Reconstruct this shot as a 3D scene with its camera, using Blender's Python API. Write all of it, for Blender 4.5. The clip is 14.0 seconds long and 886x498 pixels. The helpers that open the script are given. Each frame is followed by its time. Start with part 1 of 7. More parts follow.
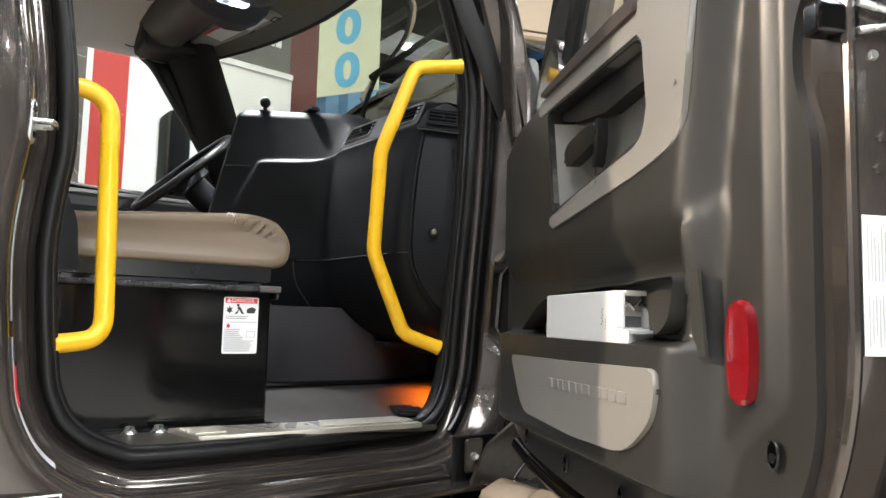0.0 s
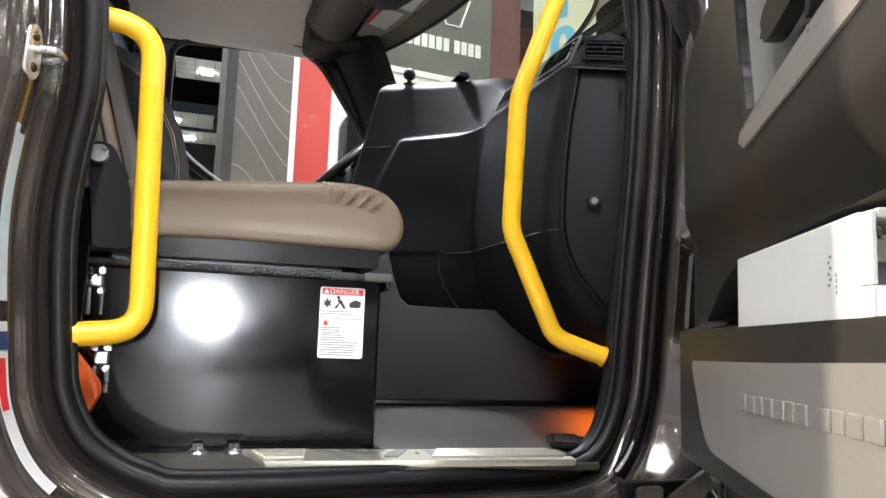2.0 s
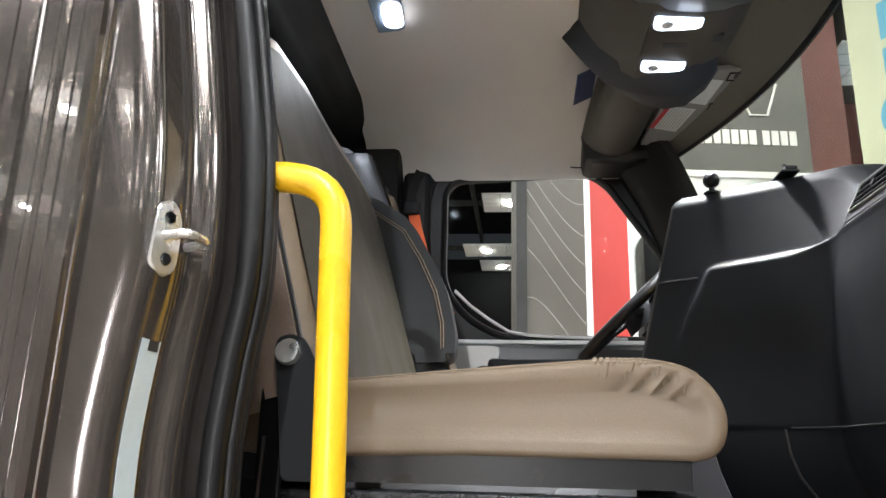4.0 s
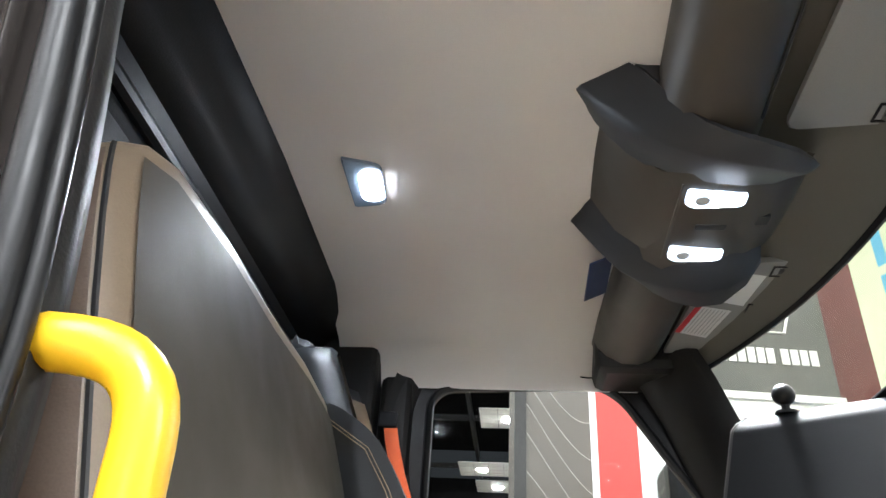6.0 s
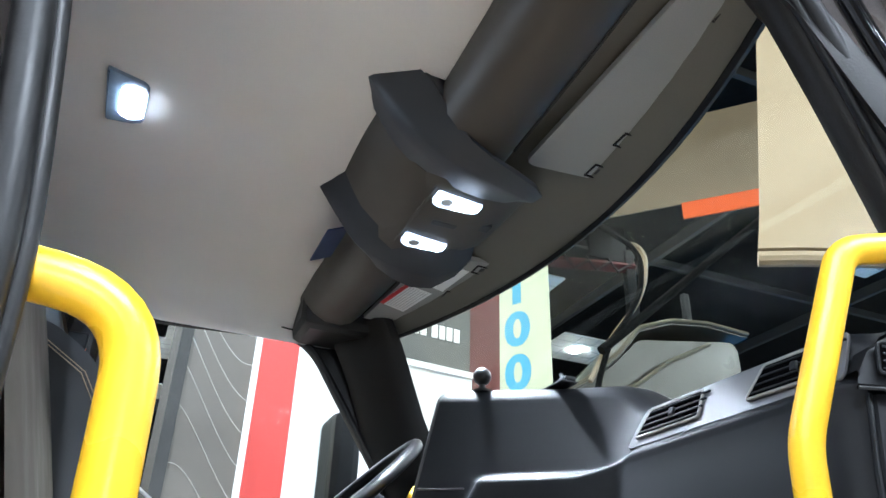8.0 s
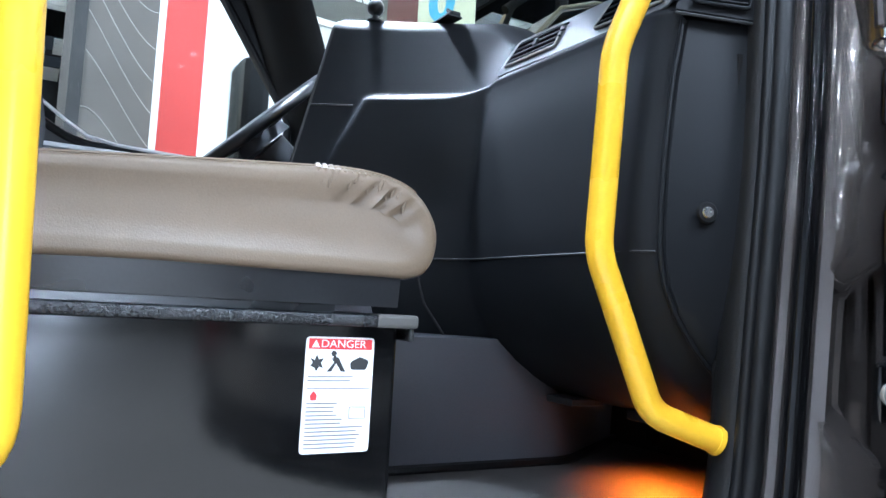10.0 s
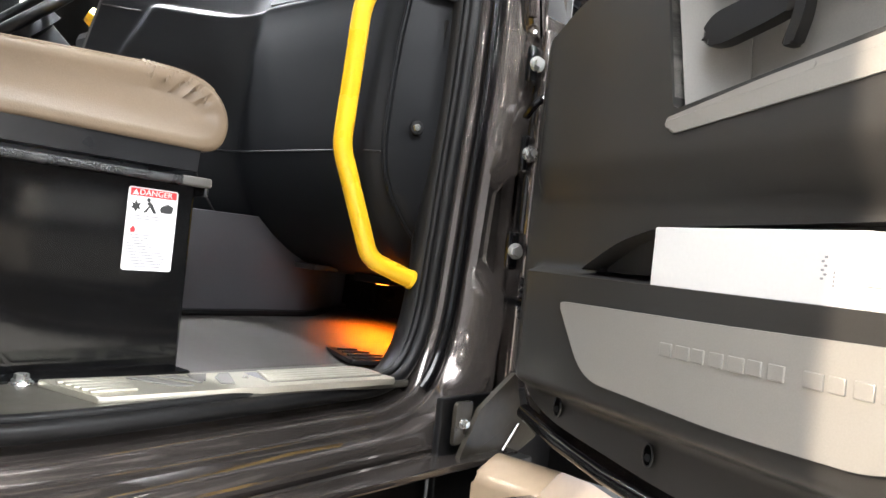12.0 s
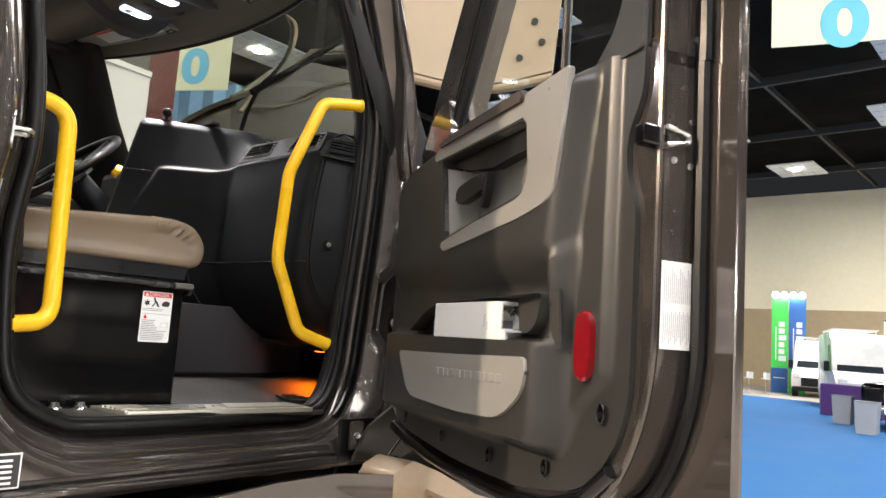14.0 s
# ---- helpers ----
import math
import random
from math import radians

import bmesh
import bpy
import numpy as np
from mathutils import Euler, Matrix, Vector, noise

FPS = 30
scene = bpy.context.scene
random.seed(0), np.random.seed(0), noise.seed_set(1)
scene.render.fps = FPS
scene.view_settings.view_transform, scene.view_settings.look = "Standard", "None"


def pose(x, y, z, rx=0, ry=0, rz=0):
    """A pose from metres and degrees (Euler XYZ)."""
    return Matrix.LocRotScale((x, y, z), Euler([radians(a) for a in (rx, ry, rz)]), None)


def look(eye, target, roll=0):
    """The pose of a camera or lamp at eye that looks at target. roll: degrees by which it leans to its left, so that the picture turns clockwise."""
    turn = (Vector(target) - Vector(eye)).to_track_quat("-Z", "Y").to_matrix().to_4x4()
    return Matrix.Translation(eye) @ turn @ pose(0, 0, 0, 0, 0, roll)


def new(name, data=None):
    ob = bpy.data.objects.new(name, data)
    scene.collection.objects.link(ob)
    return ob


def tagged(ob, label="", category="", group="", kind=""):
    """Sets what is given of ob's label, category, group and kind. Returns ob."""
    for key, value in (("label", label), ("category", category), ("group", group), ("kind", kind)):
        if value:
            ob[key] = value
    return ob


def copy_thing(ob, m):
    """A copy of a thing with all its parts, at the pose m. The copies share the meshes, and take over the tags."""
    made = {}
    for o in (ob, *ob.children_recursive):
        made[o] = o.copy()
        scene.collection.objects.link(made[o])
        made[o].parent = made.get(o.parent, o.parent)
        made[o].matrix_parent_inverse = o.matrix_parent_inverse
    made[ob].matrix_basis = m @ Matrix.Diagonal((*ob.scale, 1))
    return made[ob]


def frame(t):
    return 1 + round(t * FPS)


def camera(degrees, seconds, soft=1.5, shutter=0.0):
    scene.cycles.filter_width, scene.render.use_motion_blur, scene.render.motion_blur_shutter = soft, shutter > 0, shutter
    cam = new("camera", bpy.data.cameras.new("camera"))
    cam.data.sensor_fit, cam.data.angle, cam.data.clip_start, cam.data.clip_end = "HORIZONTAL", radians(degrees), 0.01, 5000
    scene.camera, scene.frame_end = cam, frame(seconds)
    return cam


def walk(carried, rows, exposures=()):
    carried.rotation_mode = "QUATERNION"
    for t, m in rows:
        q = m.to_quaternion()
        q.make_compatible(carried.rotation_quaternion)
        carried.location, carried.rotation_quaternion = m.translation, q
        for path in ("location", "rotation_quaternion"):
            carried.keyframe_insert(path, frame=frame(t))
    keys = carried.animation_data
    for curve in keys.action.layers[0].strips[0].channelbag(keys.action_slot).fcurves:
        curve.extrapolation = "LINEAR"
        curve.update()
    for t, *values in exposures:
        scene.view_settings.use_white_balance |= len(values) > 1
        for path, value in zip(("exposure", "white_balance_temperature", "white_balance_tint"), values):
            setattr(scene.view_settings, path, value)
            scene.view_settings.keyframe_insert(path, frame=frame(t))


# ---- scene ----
cam = camera(61.7, 14.0)
PATH = [
    (0, (-0.196, 0.147, 1.679), (0.967, 1.764, 1.869), 1.5),
    (0.5, (-0.137, 0.237, 1.659), (0.953, 1.902, 1.855), 1.4),
    (1, (-0.084, 0.358, 1.647), (0.902, 2.084, 1.871), 1.4),
    (1.5, (-0.001, 0.424, 1.625), (0.848, 2.219, 1.863), 1.6),
    (2, (0.161, 0.439, 1.631), (0.775, 2.326, 1.876), 2.0),
    (2.5, (0.265, 0.45, 1.632), (0.699, 2.386, 1.884), 2.0),
    (3, (0.302, 0.523, 1.661), (0.531, 2.491, 1.936), 1.8),
    (3.5, (0.287, 0.655, 1.706), (0.256, 2.619, 2.083), 1.6),
    (4, (0.268, 0.82, 1.787), (0.056, 2.737, 2.314), 1.4),
    (4.2, (0.281, 0.888, 1.818), (-0.023, 2.772, 2.416), 1.5),
    (6.3, (0.253, 1.197, 1.915), (0.097, 2.885, 2.976), 4.4),
    (6.5, (0.213, 1.175, 1.92), (0.179, 2.868, 2.985), 4.1),
    (7, (0.11, 1.13, 1.927), (0.389, 2.797, 2.997), 3.2),
    (7.2, (0.078, 1.121, 1.921), (0.466, 2.764, 2.993), 2.8),
    (9.3, (0.097, 0.999, 1.808), (0.965, 2.737, 2.282), 2.9),
    (9.5, (0.098, 0.976, 1.795), (0.995, 2.722, 2.178), 3.0),
    (10, (0.093, 0.972, 1.755), (1.076, 2.707, 1.91), 3.2),
    (10.5, (0.051, 0.985, 1.706), (1.162, 2.648, 1.708), 3.9),
    (11, (-0.011, 0.971, 1.677), (1.264, 2.51, 1.616), 5.1),
    (11.5, (-0.073, 0.858, 1.674), (1.343, 2.269, 1.629), 5.8),
    (12, (-0.159, 0.676, 1.665), (1.365, 1.971, 1.679), 6.0),
    (12.5, (-0.271, 0.521, 1.662), (1.305, 1.749, 1.752), 5.7),
    (13, (-0.42, 0.365, 1.659), (1.149, 1.596, 1.812), 5.1),
    (13.5, (-0.471, 0.167, 1.652), (1.052, 1.445, 1.867), 4.6),
    (14, (-0.513, -0.003, 1.648), (0.975, 1.311, 1.89), 3.9),
]
walk(cam, [(t, look(eye, target, roll)) for t, eye, target, roll in PATH], [(0.0, 0.80, 6000, 9), (1.2, 0.84, 5950, 9), (2.2, 1.06, 5950, 10), (3.0, 1.15, 5950, 9), (3.5, 1.14, 5950, 10), (4.2, 1.14, 6050, 10), (6.3, 1.62, 5850, 9), (7.2, 1.70, 5700, 8), (9.3, 1.16, 4750, 7), (9.9, 1.36, 4850, 7), (10.7, 1.74, 5350, 8), (11.5, 1.85, 6000, 10), (12.5, 1.24, 5950, 10), (13.0, 0.95, 5900, 10), (14.0, 0.66, 6350, 12)])

# ---- world and light ----
world = bpy.data.worlds.new("hall_dark")
world.use_nodes = True
world.node_tree.nodes["Background"].inputs[0].default_value = (0.9, 0.95, 1.0, 1)
world.node_tree.nodes["Background"].inputs[1].default_value = 0.014
scene.world = world


def area(name, at, target, sx, sy, power, colour=(1, 1, 1)):
    data = bpy.data.lights.new(name, "AREA")
    data.shape, data.size, data.size_y, data.energy, data.color = "RECTANGLE", sx, sy, power, colour
    ob = new(name, data)
    ob.matrix_world = look(at, target)
    return ob


# ---- materials ----
def material(name):
    m = bpy.data.materials.new(name)
    m.use_nodes = True
    nt = m.node_tree
    return m, nt, nt.nodes["Principled BSDF"]


def link(nt, a, b):
    nt.links.new(a, b)


def surface(name, colour, rough=0.5, metal=0.0, var=0.12, grain=60.0, bump=0.1, big=6.0, coat=0.0, rvar=0.1, spec=0.5, tint=None):
    """Base colour varied at two scales, roughness wear and a fine relief."""
    m, nt, b = material(name)
    tc = nt.nodes.new("ShaderNodeTexCoord")
    n1 = nt.nodes.new("ShaderNodeTexNoise")
    n1.inputs["Scale"].default_value, n1.inputs["Detail"].default_value = grain, 4
    n2 = nt.nodes.new("ShaderNodeTexNoise")
    n2.inputs["Scale"].default_value, n2.inputs["Detail"].default_value = big, 3
    for n in (n1, n2):
        link(nt, tc.outputs["Object"], n.inputs["Vector"])
    add = nt.nodes.new("ShaderNodeMath")
    add.operation = "ADD"
    link(nt, n1.outputs["Fac"], add.inputs[0])
    link(nt, n2.outputs["Fac"], add.inputs[1])
    ramp = nt.nodes.new("ShaderNodeMapRange")
    ramp.inputs["From Min"].default_value, ramp.inputs["From Max"].default_value = 0.6, 1.4
    ramp.inputs["To Min"].default_value, ramp.inputs["To Max"].default_value = 0.0, 1.0
    link(nt, add.outputs[0], ramp.inputs["Value"])
    mix = nt.nodes.new("ShaderNodeMix")
    mix.data_type = "RGBA"
    low = [c * (1 - var) for c in colour]
    high = [min(1, c * (1 + var)) for c in (tint or colour)]
    mix.inputs["A"].default_value, mix.inputs["B"].default_value = (*low, 1), (*high, 1)
    link(nt, ramp.outputs["Result"], mix.inputs["Factor"])
    link(nt, mix.outputs["Result"], b.inputs["Base Color"])
    r = nt.nodes.new("ShaderNodeMapRange")
    r.inputs["From Min"].default_value, r.inputs["From Max"].default_value = 0.3, 0.7
    r.inputs["To Min"].default_value, r.inputs["To Max"].default_value = max(0.02, rough - rvar), min(1, rough + rvar)
    link(nt, n2.outputs["Fac"], r.inputs["Value"])
    link(nt, r.outputs["Result"], b.inputs["Roughness"])
    b.inputs["Metallic"].default_value = metal
    b.inputs["Coat Weight"].default_value = coat
    b.inputs["Coat Roughness"].default_value = 0.025
    b.inputs["Specular IOR Level"].default_value = spec
    if bump:
        bp = nt.nodes.new("ShaderNodeBump")
        bp.inputs["Strength"].default_value, bp.inputs["Distance"].default_value = bump, 0.002
        link(nt, n1.outputs["Fac"], bp.inputs["Height"])
        link(nt, bp.outputs["Normal"], b.inputs["Normal"])
    return m


def glow(name, colour, strength):
    m, nt, b = material(name)
    b.inputs["Base Color"].default_value = (*colour, 1)
    b.inputs["Emission Color"].default_value = (*colour, 1)
    b.inputs["Emission Strength"].default_value = strength
    return m


def pane_glass(name, tint=(0.96, 0.98, 0.97), gloss=0.9):
    m, nt, b = material(name)
    nt.nodes.remove(b)
    out = nt.nodes["Material Output"]
    tr, gl, fr, mx = (nt.nodes.new("ShaderNodeBsdf" + k) if k in ("Transparent", "Glossy") else nt.nodes.new("Shader" + k) for k in ("Transparent", "Glossy", "NodeLayerWeight", "NodeMixShader"))
    tr.inputs[0].default_value = (*tint, 1)
    gl.inputs["Roughness"].default_value = 0.02
    gl.inputs["Color"].default_value = (gloss, gloss, gloss, 1)
    fr.inputs["Blend"].default_value = 0.5
    pw, ml = nt.nodes.new("ShaderNodeMath"), nt.nodes.new("ShaderNodeMath")
    pw.operation, ml.operation = "POWER", "MULTIPLY_ADD"
    pw.inputs[1].default_value = 4.0
    ml.inputs[1].default_value, ml.inputs[2].default_value = 0.35, 0.022
    link(nt, fr.outputs["Facing"], pw.inputs[0])
    link(nt, pw.outputs[0], ml.inputs[0])
    link(nt, ml.outputs[0], mx.inputs[0])
    link(nt, tr.outputs[0], mx.inputs[1])
    link(nt, gl.outputs[0], mx.inputs[2])
    link(nt, mx.outputs[0], out.inputs["Surface"])
    return m


PAINT = surface("taupe_metallic_paint", (0.092, 0.080, 0.073), 0.15, 0.75, 0.4, 1300, 0.02, 5, coat=1.0, rvar=0.06, tint=(0.126, 0.109, 0.099))
RUBBER = surface("black_rubber", (0.0042, 0.0042, 0.0045), 0.42, 0, 0.3, 150, 0.15, 8, rvar=0.10, spec=0.30)
BLACK_PLASTIC = surface("black_grained_plastic", (0.0065, 0.0072, 0.0085), 0.54, 0, 0.2, 700, 0.06, 5, rvar=0.06, spec=0.22)
DARK_PLASTIC = surface("charcoal_door_plastic", (0.025, 0.0243, 0.0228), 0.38, 0, 0.12, 700, 0.06, 5, rvar=0.06)
CAB_TRIM = surface("dark_cab_trim", (0.0105, 0.0100, 0.0095), 0.48, 0, 0.2, 300, 0.2, 5, spec=0.25)
BLACK_STEEL = surface("black_satin_steel", (0.0035, 0.0035, 0.0038), 0.10, 0, 0.3, 90, 0.015, 9, rvar=0.03, spec=0.5)
CRINKLE = surface("crinkled_black_paint", (0.016, 0.0165, 0.018), 0.26, 0, 0.7, 330, 1.0, 12)
YELLOW = surface("yellow_powder_coat", (0.80, 0.47, 0.012), 0.33, 0, 0.06, 200, 0.05, 8)
VINYL = surface("taupe_vinyl", (0.152, 0.113, 0.075), 0.40, 0, 0.12, 500, 0.12, 7, spec=0.4)
VINYL_DARK = surface("charcoal_vinyl", (0.012, 0.0135, 0.015), 0.5, 0, 0.15, 500, 0.2, 7)
HEADLINER = surface("grey_headliner_cloth", (0.79, 0.765, 0.735), 0.9, 0, 0.06, 700, 0.2, 3)
SILVER = surface("silver_painted_plastic", (0.29, 0.278, 0.258), 0.42, 0.35, 0.06, 500, 0.08, 5)
ALUMINIUM = surface("brushed_aluminium", (0.62, 0.6, 0.55), 0.33, 0.95, 0.1, 300, 0.15, 9)
ZINC = surface("zinc_plated_steel", (0.6, 0.6, 0.58), 0.3, 0.9, 0.15, 150, 0.1, 30)
CARPET = surface("grey_floor_mat", (0.036, 0.032, 0.029), 0.75, 0, 0.25, 350, 0.4, 6, spec=0.3)
WHITE_LABEL = surface("white_label", (0.75, 0.75, 0.74), 0.4, 0, 0.03, 100, 0.0, 5)
GREY_INK = surface("grey_ink", (0.20, 0.20, 0.21), 0.5, 0, 0.1, 100, 0.0, 5)
BLACK_INK = surface("black_ink", (0.02, 0.02, 0.02), 0.5, 0, 0.1, 100, 0.0, 5)
RED_INK = surface("red_ink", (0.62, 0.03, 0.035), 0.4, 0, 0.05, 100, 0.0, 5)
BLUE_INK = surface("navy_ink", (0.03, 0.05, 0.13), 0.4, 0, 0.05, 100, 0.0, 5)
FAINT_INK = surface("faint_grey_ink", (0.48, 0.48, 0.48), 0.5, 0, 0.05, 100, 0.0, 5)
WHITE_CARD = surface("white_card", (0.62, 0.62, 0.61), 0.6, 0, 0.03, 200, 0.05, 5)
RED_LENS = surface("red_reflector", (0.20, 0.002, 0.006), 0.15, 0, 0.15, 300, 0.25, 40, coat=1.0, rvar=0.03)
ORANGE = surface("orange_fabric", (0.85, 0.13, 0.015), 0.55, 0, 0.1, 300, 0.2, 8)
TUNNEL = surface("grey_tunnel_vinyl", (0.058, 0.058, 0.066), 0.6, 0, 0.12, 420, 0.3, 5)
LEVER_BLACK = surface("black_lever_plastic", (0.010, 0.0095, 0.009), 0.42, 0, 0.1, 500, 0.06, 5, rvar=0.08, spec=0.3)
BAY_GREY = surface("grey_bay_plastic", (0.165, 0.160, 0.148), 0.5, 0, 0.08, 450, 0.15, 5)
# near black without sheen: shade of shallow recesses put into a colour
SHADE_BLACK = surface("painted_shade_black", (0.0022, 0.0022, 0.0024), 1.0, 0, 0.2, 50, 0.0, 5, spec=0.0)
CONSOLE = surface("olive_brown_console", (0.058, 0.050, 0.038), 0.52, 0, 0.12, 700, 0.06, 5)
HEADER_GREY = surface("olive_grey_header", (0.115, 0.110, 0.090), 0.55, 0, 0.1, 500, 0.1, 5)
GLASS = pane_glass("window_glass")
# tint dims the view outside; low gloss suppresses the lamp reflections
FAR_GLASS = pane_glass("dimmed_side_glass", (0.86, 0.87, 0.85), 0.10)
# olive tint dims the view, imitating the dash top's murky reflection
SCREEN_GLASS = pane_glass("veiled_windscreen_glass", (0.80, 0.81, 0.75), 0.8)
LAMP_ON = glow("white_lamp", (0.93, 0.97, 1.0), 9)
LAMP_DIM = glow("clear_lamp_lens", (0.75, 0.85, 1.0), 1.3)
AMBER_ON = glow("amber_lamp", (1.0, 0.22, 0.012), 3.0)


# ---- builders ----
def bm_from(verts, faces):
    bm = bmesh.new()
    vs = [bm.verts.new(v) for v in verts]
    for f_ in faces:
        try:
            bm.faces.new([vs[i] for i in f_])
        except ValueError:
            pass
    return bm


def finish(name, bm, mat, smooth=True, angle=35):
    bmesh.ops.recalc_face_normals(bm, faces=bm.faces)
    me = bpy.data.meshes.new(name)
    bm.to_mesh(me)
    bm.free()
    me.materials.append(mat)
    if smooth:
        # the builders mark the flat sides of boxes and plates; all other faces are shaded smooth
        marks = [False] * len(me.polygons)
        me.polygons.foreach_get("use_smooth", marks)
        me.set_sharp_from_angle(angle=radians(angle))
        me.polygons.foreach_set("use_smooth", [not k for k in marks])
    return me


def part(name, bm, mat, parent, label="", m=None, angle=35):
    """Links a bmesh as one mesh object under a thing or under a part."""
    if m is not None:
        bmesh.ops.transform(bm, matrix=m, verts=bm.verts)
    ob = new(name, finish(name, bm, mat, angle=angle))
    if parent is not None:
        ob.parent = parent
        if parent.data is None:
            ob.matrix_parent_inverse = parent.matrix_basis.inverted()
    if label:
        tagged(ob, label)
    return ob


def thing(name, at, label, category, group="", kind=""):
    ob = new(name)
    ob.empty_display_size = 0.05
    ob.matrix_basis = Matrix.Translation(at)
    return tagged(ob, label, category, group, kind)


def whole(name, bm, mat, label, category, group="", kind="", m=None):
    return tagged(part(name, bm, mat, None, "", m), label, category, group, kind)


def box(x0, x1, y0, y1, z0, z1, bevel=0.0, seg=2):
    bm = bmesh.new()
    bmesh.ops.create_cube(bm, size=1.0)
    bmesh.ops.transform(bm, verts=bm.verts, matrix=Matrix.Translation(((x0 + x1) / 2, (y0 + y1) / 2, (z0 + z1) / 2)) @ Matrix.Diagonal((x1 - x0, y1 - y0, z1 - z0, 1)))
    if bevel:
        bmesh.ops.bevel(bm, geom=bm.edges[:], offset=bevel, segments=seg, profile=0.5, affect="EDGES")
    for f_ in bm.faces:
        f_.normal_update()
        f_.smooth = max(abs(c) for c in f_.normal) > 0.999
    return bm


def merge(*bms):
    out = bms[0]
    for b in bms[1:]:
        me = bpy.data.meshes.new("tmp")
        b.to_mesh(me)
        b.free()
        out.from_mesh(me)
        bpy.data.meshes.remove(me)
    return out


def rounded(pts, r=0.02, n=5):
    """A closed polygon with rounded corners; a point may carry its own radius as a third value."""
    out = []
    k = len(pts)
    for i in range(k):
        p, a, b = (Vector(pts[j % k][:2]) for j in (i, i - 1, i + 1))
        rr = pts[i][2] if len(pts[i]) > 2 else r
        da, db = (a - p), (b - p)
        cut = min(rr, da.length * 0.48, db.length * 0.48)
        s, e = p + da.normalized() * cut, p + db.normalized() * cut
        for j in range(n + 1):
            t = j / n
            out.append(tuple((1 - t) ** 2 * s + 2 * t * (1 - t) * p + t * t * e))
    return out


def plate(pts, depth, axes="xz", at=0.0, bevel=0.0, seg=2):
    """A polygon in the plane of two axes, pushed from `at` by depth along the third, with bevelled rims."""
    third = 3 - "xyz".index(axes[0]) - "xyz".index(axes[1])
    i, j = "xyz".index(axes[0]), "xyz".index(axes[1])

    def put(p, w):
        v = [0, 0, 0]
        v[i], v[j], v[third] = p[0], p[1], w
        return v
    k = len(pts)
    bm = bm_from([put(p, at) for p in pts] + [put(p, at + depth) for p in pts],
                 [tuple(range(k)), tuple(range(2 * k - 1, k - 1, -1))] + [(a, (a + 1) % k, k + (a + 1) % k, k + a) for a in range(k)])
    if bevel:
        rims = [e for e in bm.edges if abs(e.verts[0].co[third] - e.verts[1].co[third]) < 1e-7]
        bmesh.ops.bevel(bm, geom=rims, offset=bevel, segments=seg, profile=0.5, affect="EDGES")
    for f_ in bm.faces:
        f_.normal_update()
        f_.smooth = abs(f_.normal[third]) > 0.999
    return bm


def fillet(pts, r=0.05, n=6):
    """An open line with rounded bends."""
    out = [Vector(pts[0])]
    for i in range(1, len(pts) - 1):
        p, a, b = Vector(pts[i]), Vector(pts[i - 1]), Vector(pts[i + 1])
        da, db = a - p, b - p
        c = min(r, da.length * 0.48, db.length * 0.48)
        s, e = p + da.normalized() * c, p + db.normalized() * c
        for j in range(n + 1):
            t = j / n
            out.append((1 - t) ** 2 * s + 2 * t * (1 - t) * p + t * t * e)
    return out + [Vector(pts[-1])]


def tube(pts, r, seg=16, caps=True, flat=None):
    """A pipe along a line; r may be a list. flat: the radii's ratio in the second direction."""
    pts = [Vector(p) for p in pts]
    rs = r if isinstance(r, (list, tuple)) else [r] * len(pts)
    verts, faces = [], []
    up = None
    for i, p in enumerate(pts):
        d = (pts[min(i + 1, len(pts) - 1)] - pts[max(i - 1, 0)]).normalized()
        if up is None:
            up = Vector((0, 0, 1)) if abs(d.z) < 0.9 else Vector((0, 1, 0))
        side = d.cross(up).normalized()
        up = side.cross(d).normalized()
        for k in range(seg):
            a = 2 * math.pi * k / seg
            verts.append(p + side * math.cos(a) * rs[i] + up * math.sin(a) * rs[i] * (flat or 1))
    for i in range(len(pts) - 1):
        for k in range(seg):
            q = (k + 1) % seg
            faces.append((i * seg + k, i * seg + q, (i + 1) * seg + q, (i + 1) * seg + k))
    if caps:
        faces += [tuple(range(seg)), tuple(range((len(pts) - 1) * seg, len(pts) * seg))]
    return bm_from(verts, faces)


def grid(rows, close=False):
    """A skin over rows of points, all of one length. close: each row is a ring."""
    n = len(rows[0])
    faces = []
    for i in range(len(rows) - 1):
        for k in range(n if close else n - 1):
            q = (k + 1) % n
            faces.append((i * n + k, i * n + q, (i + 1) * n + q, (i + 1) * n + k))
    return bm_from([v for row in rows for v in row], faces)


def shell(rows, thick, close=False):
    """A skin with thickness."""
    bm = grid(rows, close)
    bmesh.ops.recalc_face_normals(bm, faces=bm.faces)
    bmesh.ops.solidify(bm, geom=bm.faces[:], thickness=thick)
    return bm


def bolt(at, axis, r=0.01, h=0.008, washer=0.0):
    """A hex head on a washer, along axis."""
    m = Matrix.Translation(at) @ Vector(axis).to_track_quat("Z", "Y").to_matrix().to_4x4()
    bm = bmesh.new()
    z = 0
    if washer:
        bmesh.ops.create_cone(bm, cap_ends=True, segments=20, radius1=washer, radius2=washer * 0.9, depth=0.003, matrix=m @ Matrix.Translation((0, 0, 0.0015)))
        z = 0.003
    bmesh.ops.create_cone(bm, cap_ends=True, segments=20, radius1=r * 1.25, radius2=r * 1.2, depth=0.003, matrix=m @ Matrix.Translation((0, 0, z + 0.0015)))
    bmesh.ops.create_cone(bm, cap_ends=True, segments=6, radius1=r, radius2=r * 0.95, depth=h, matrix=m @ Matrix.Translation((0, 0, z + 0.003 + h / 2)))
    return bm


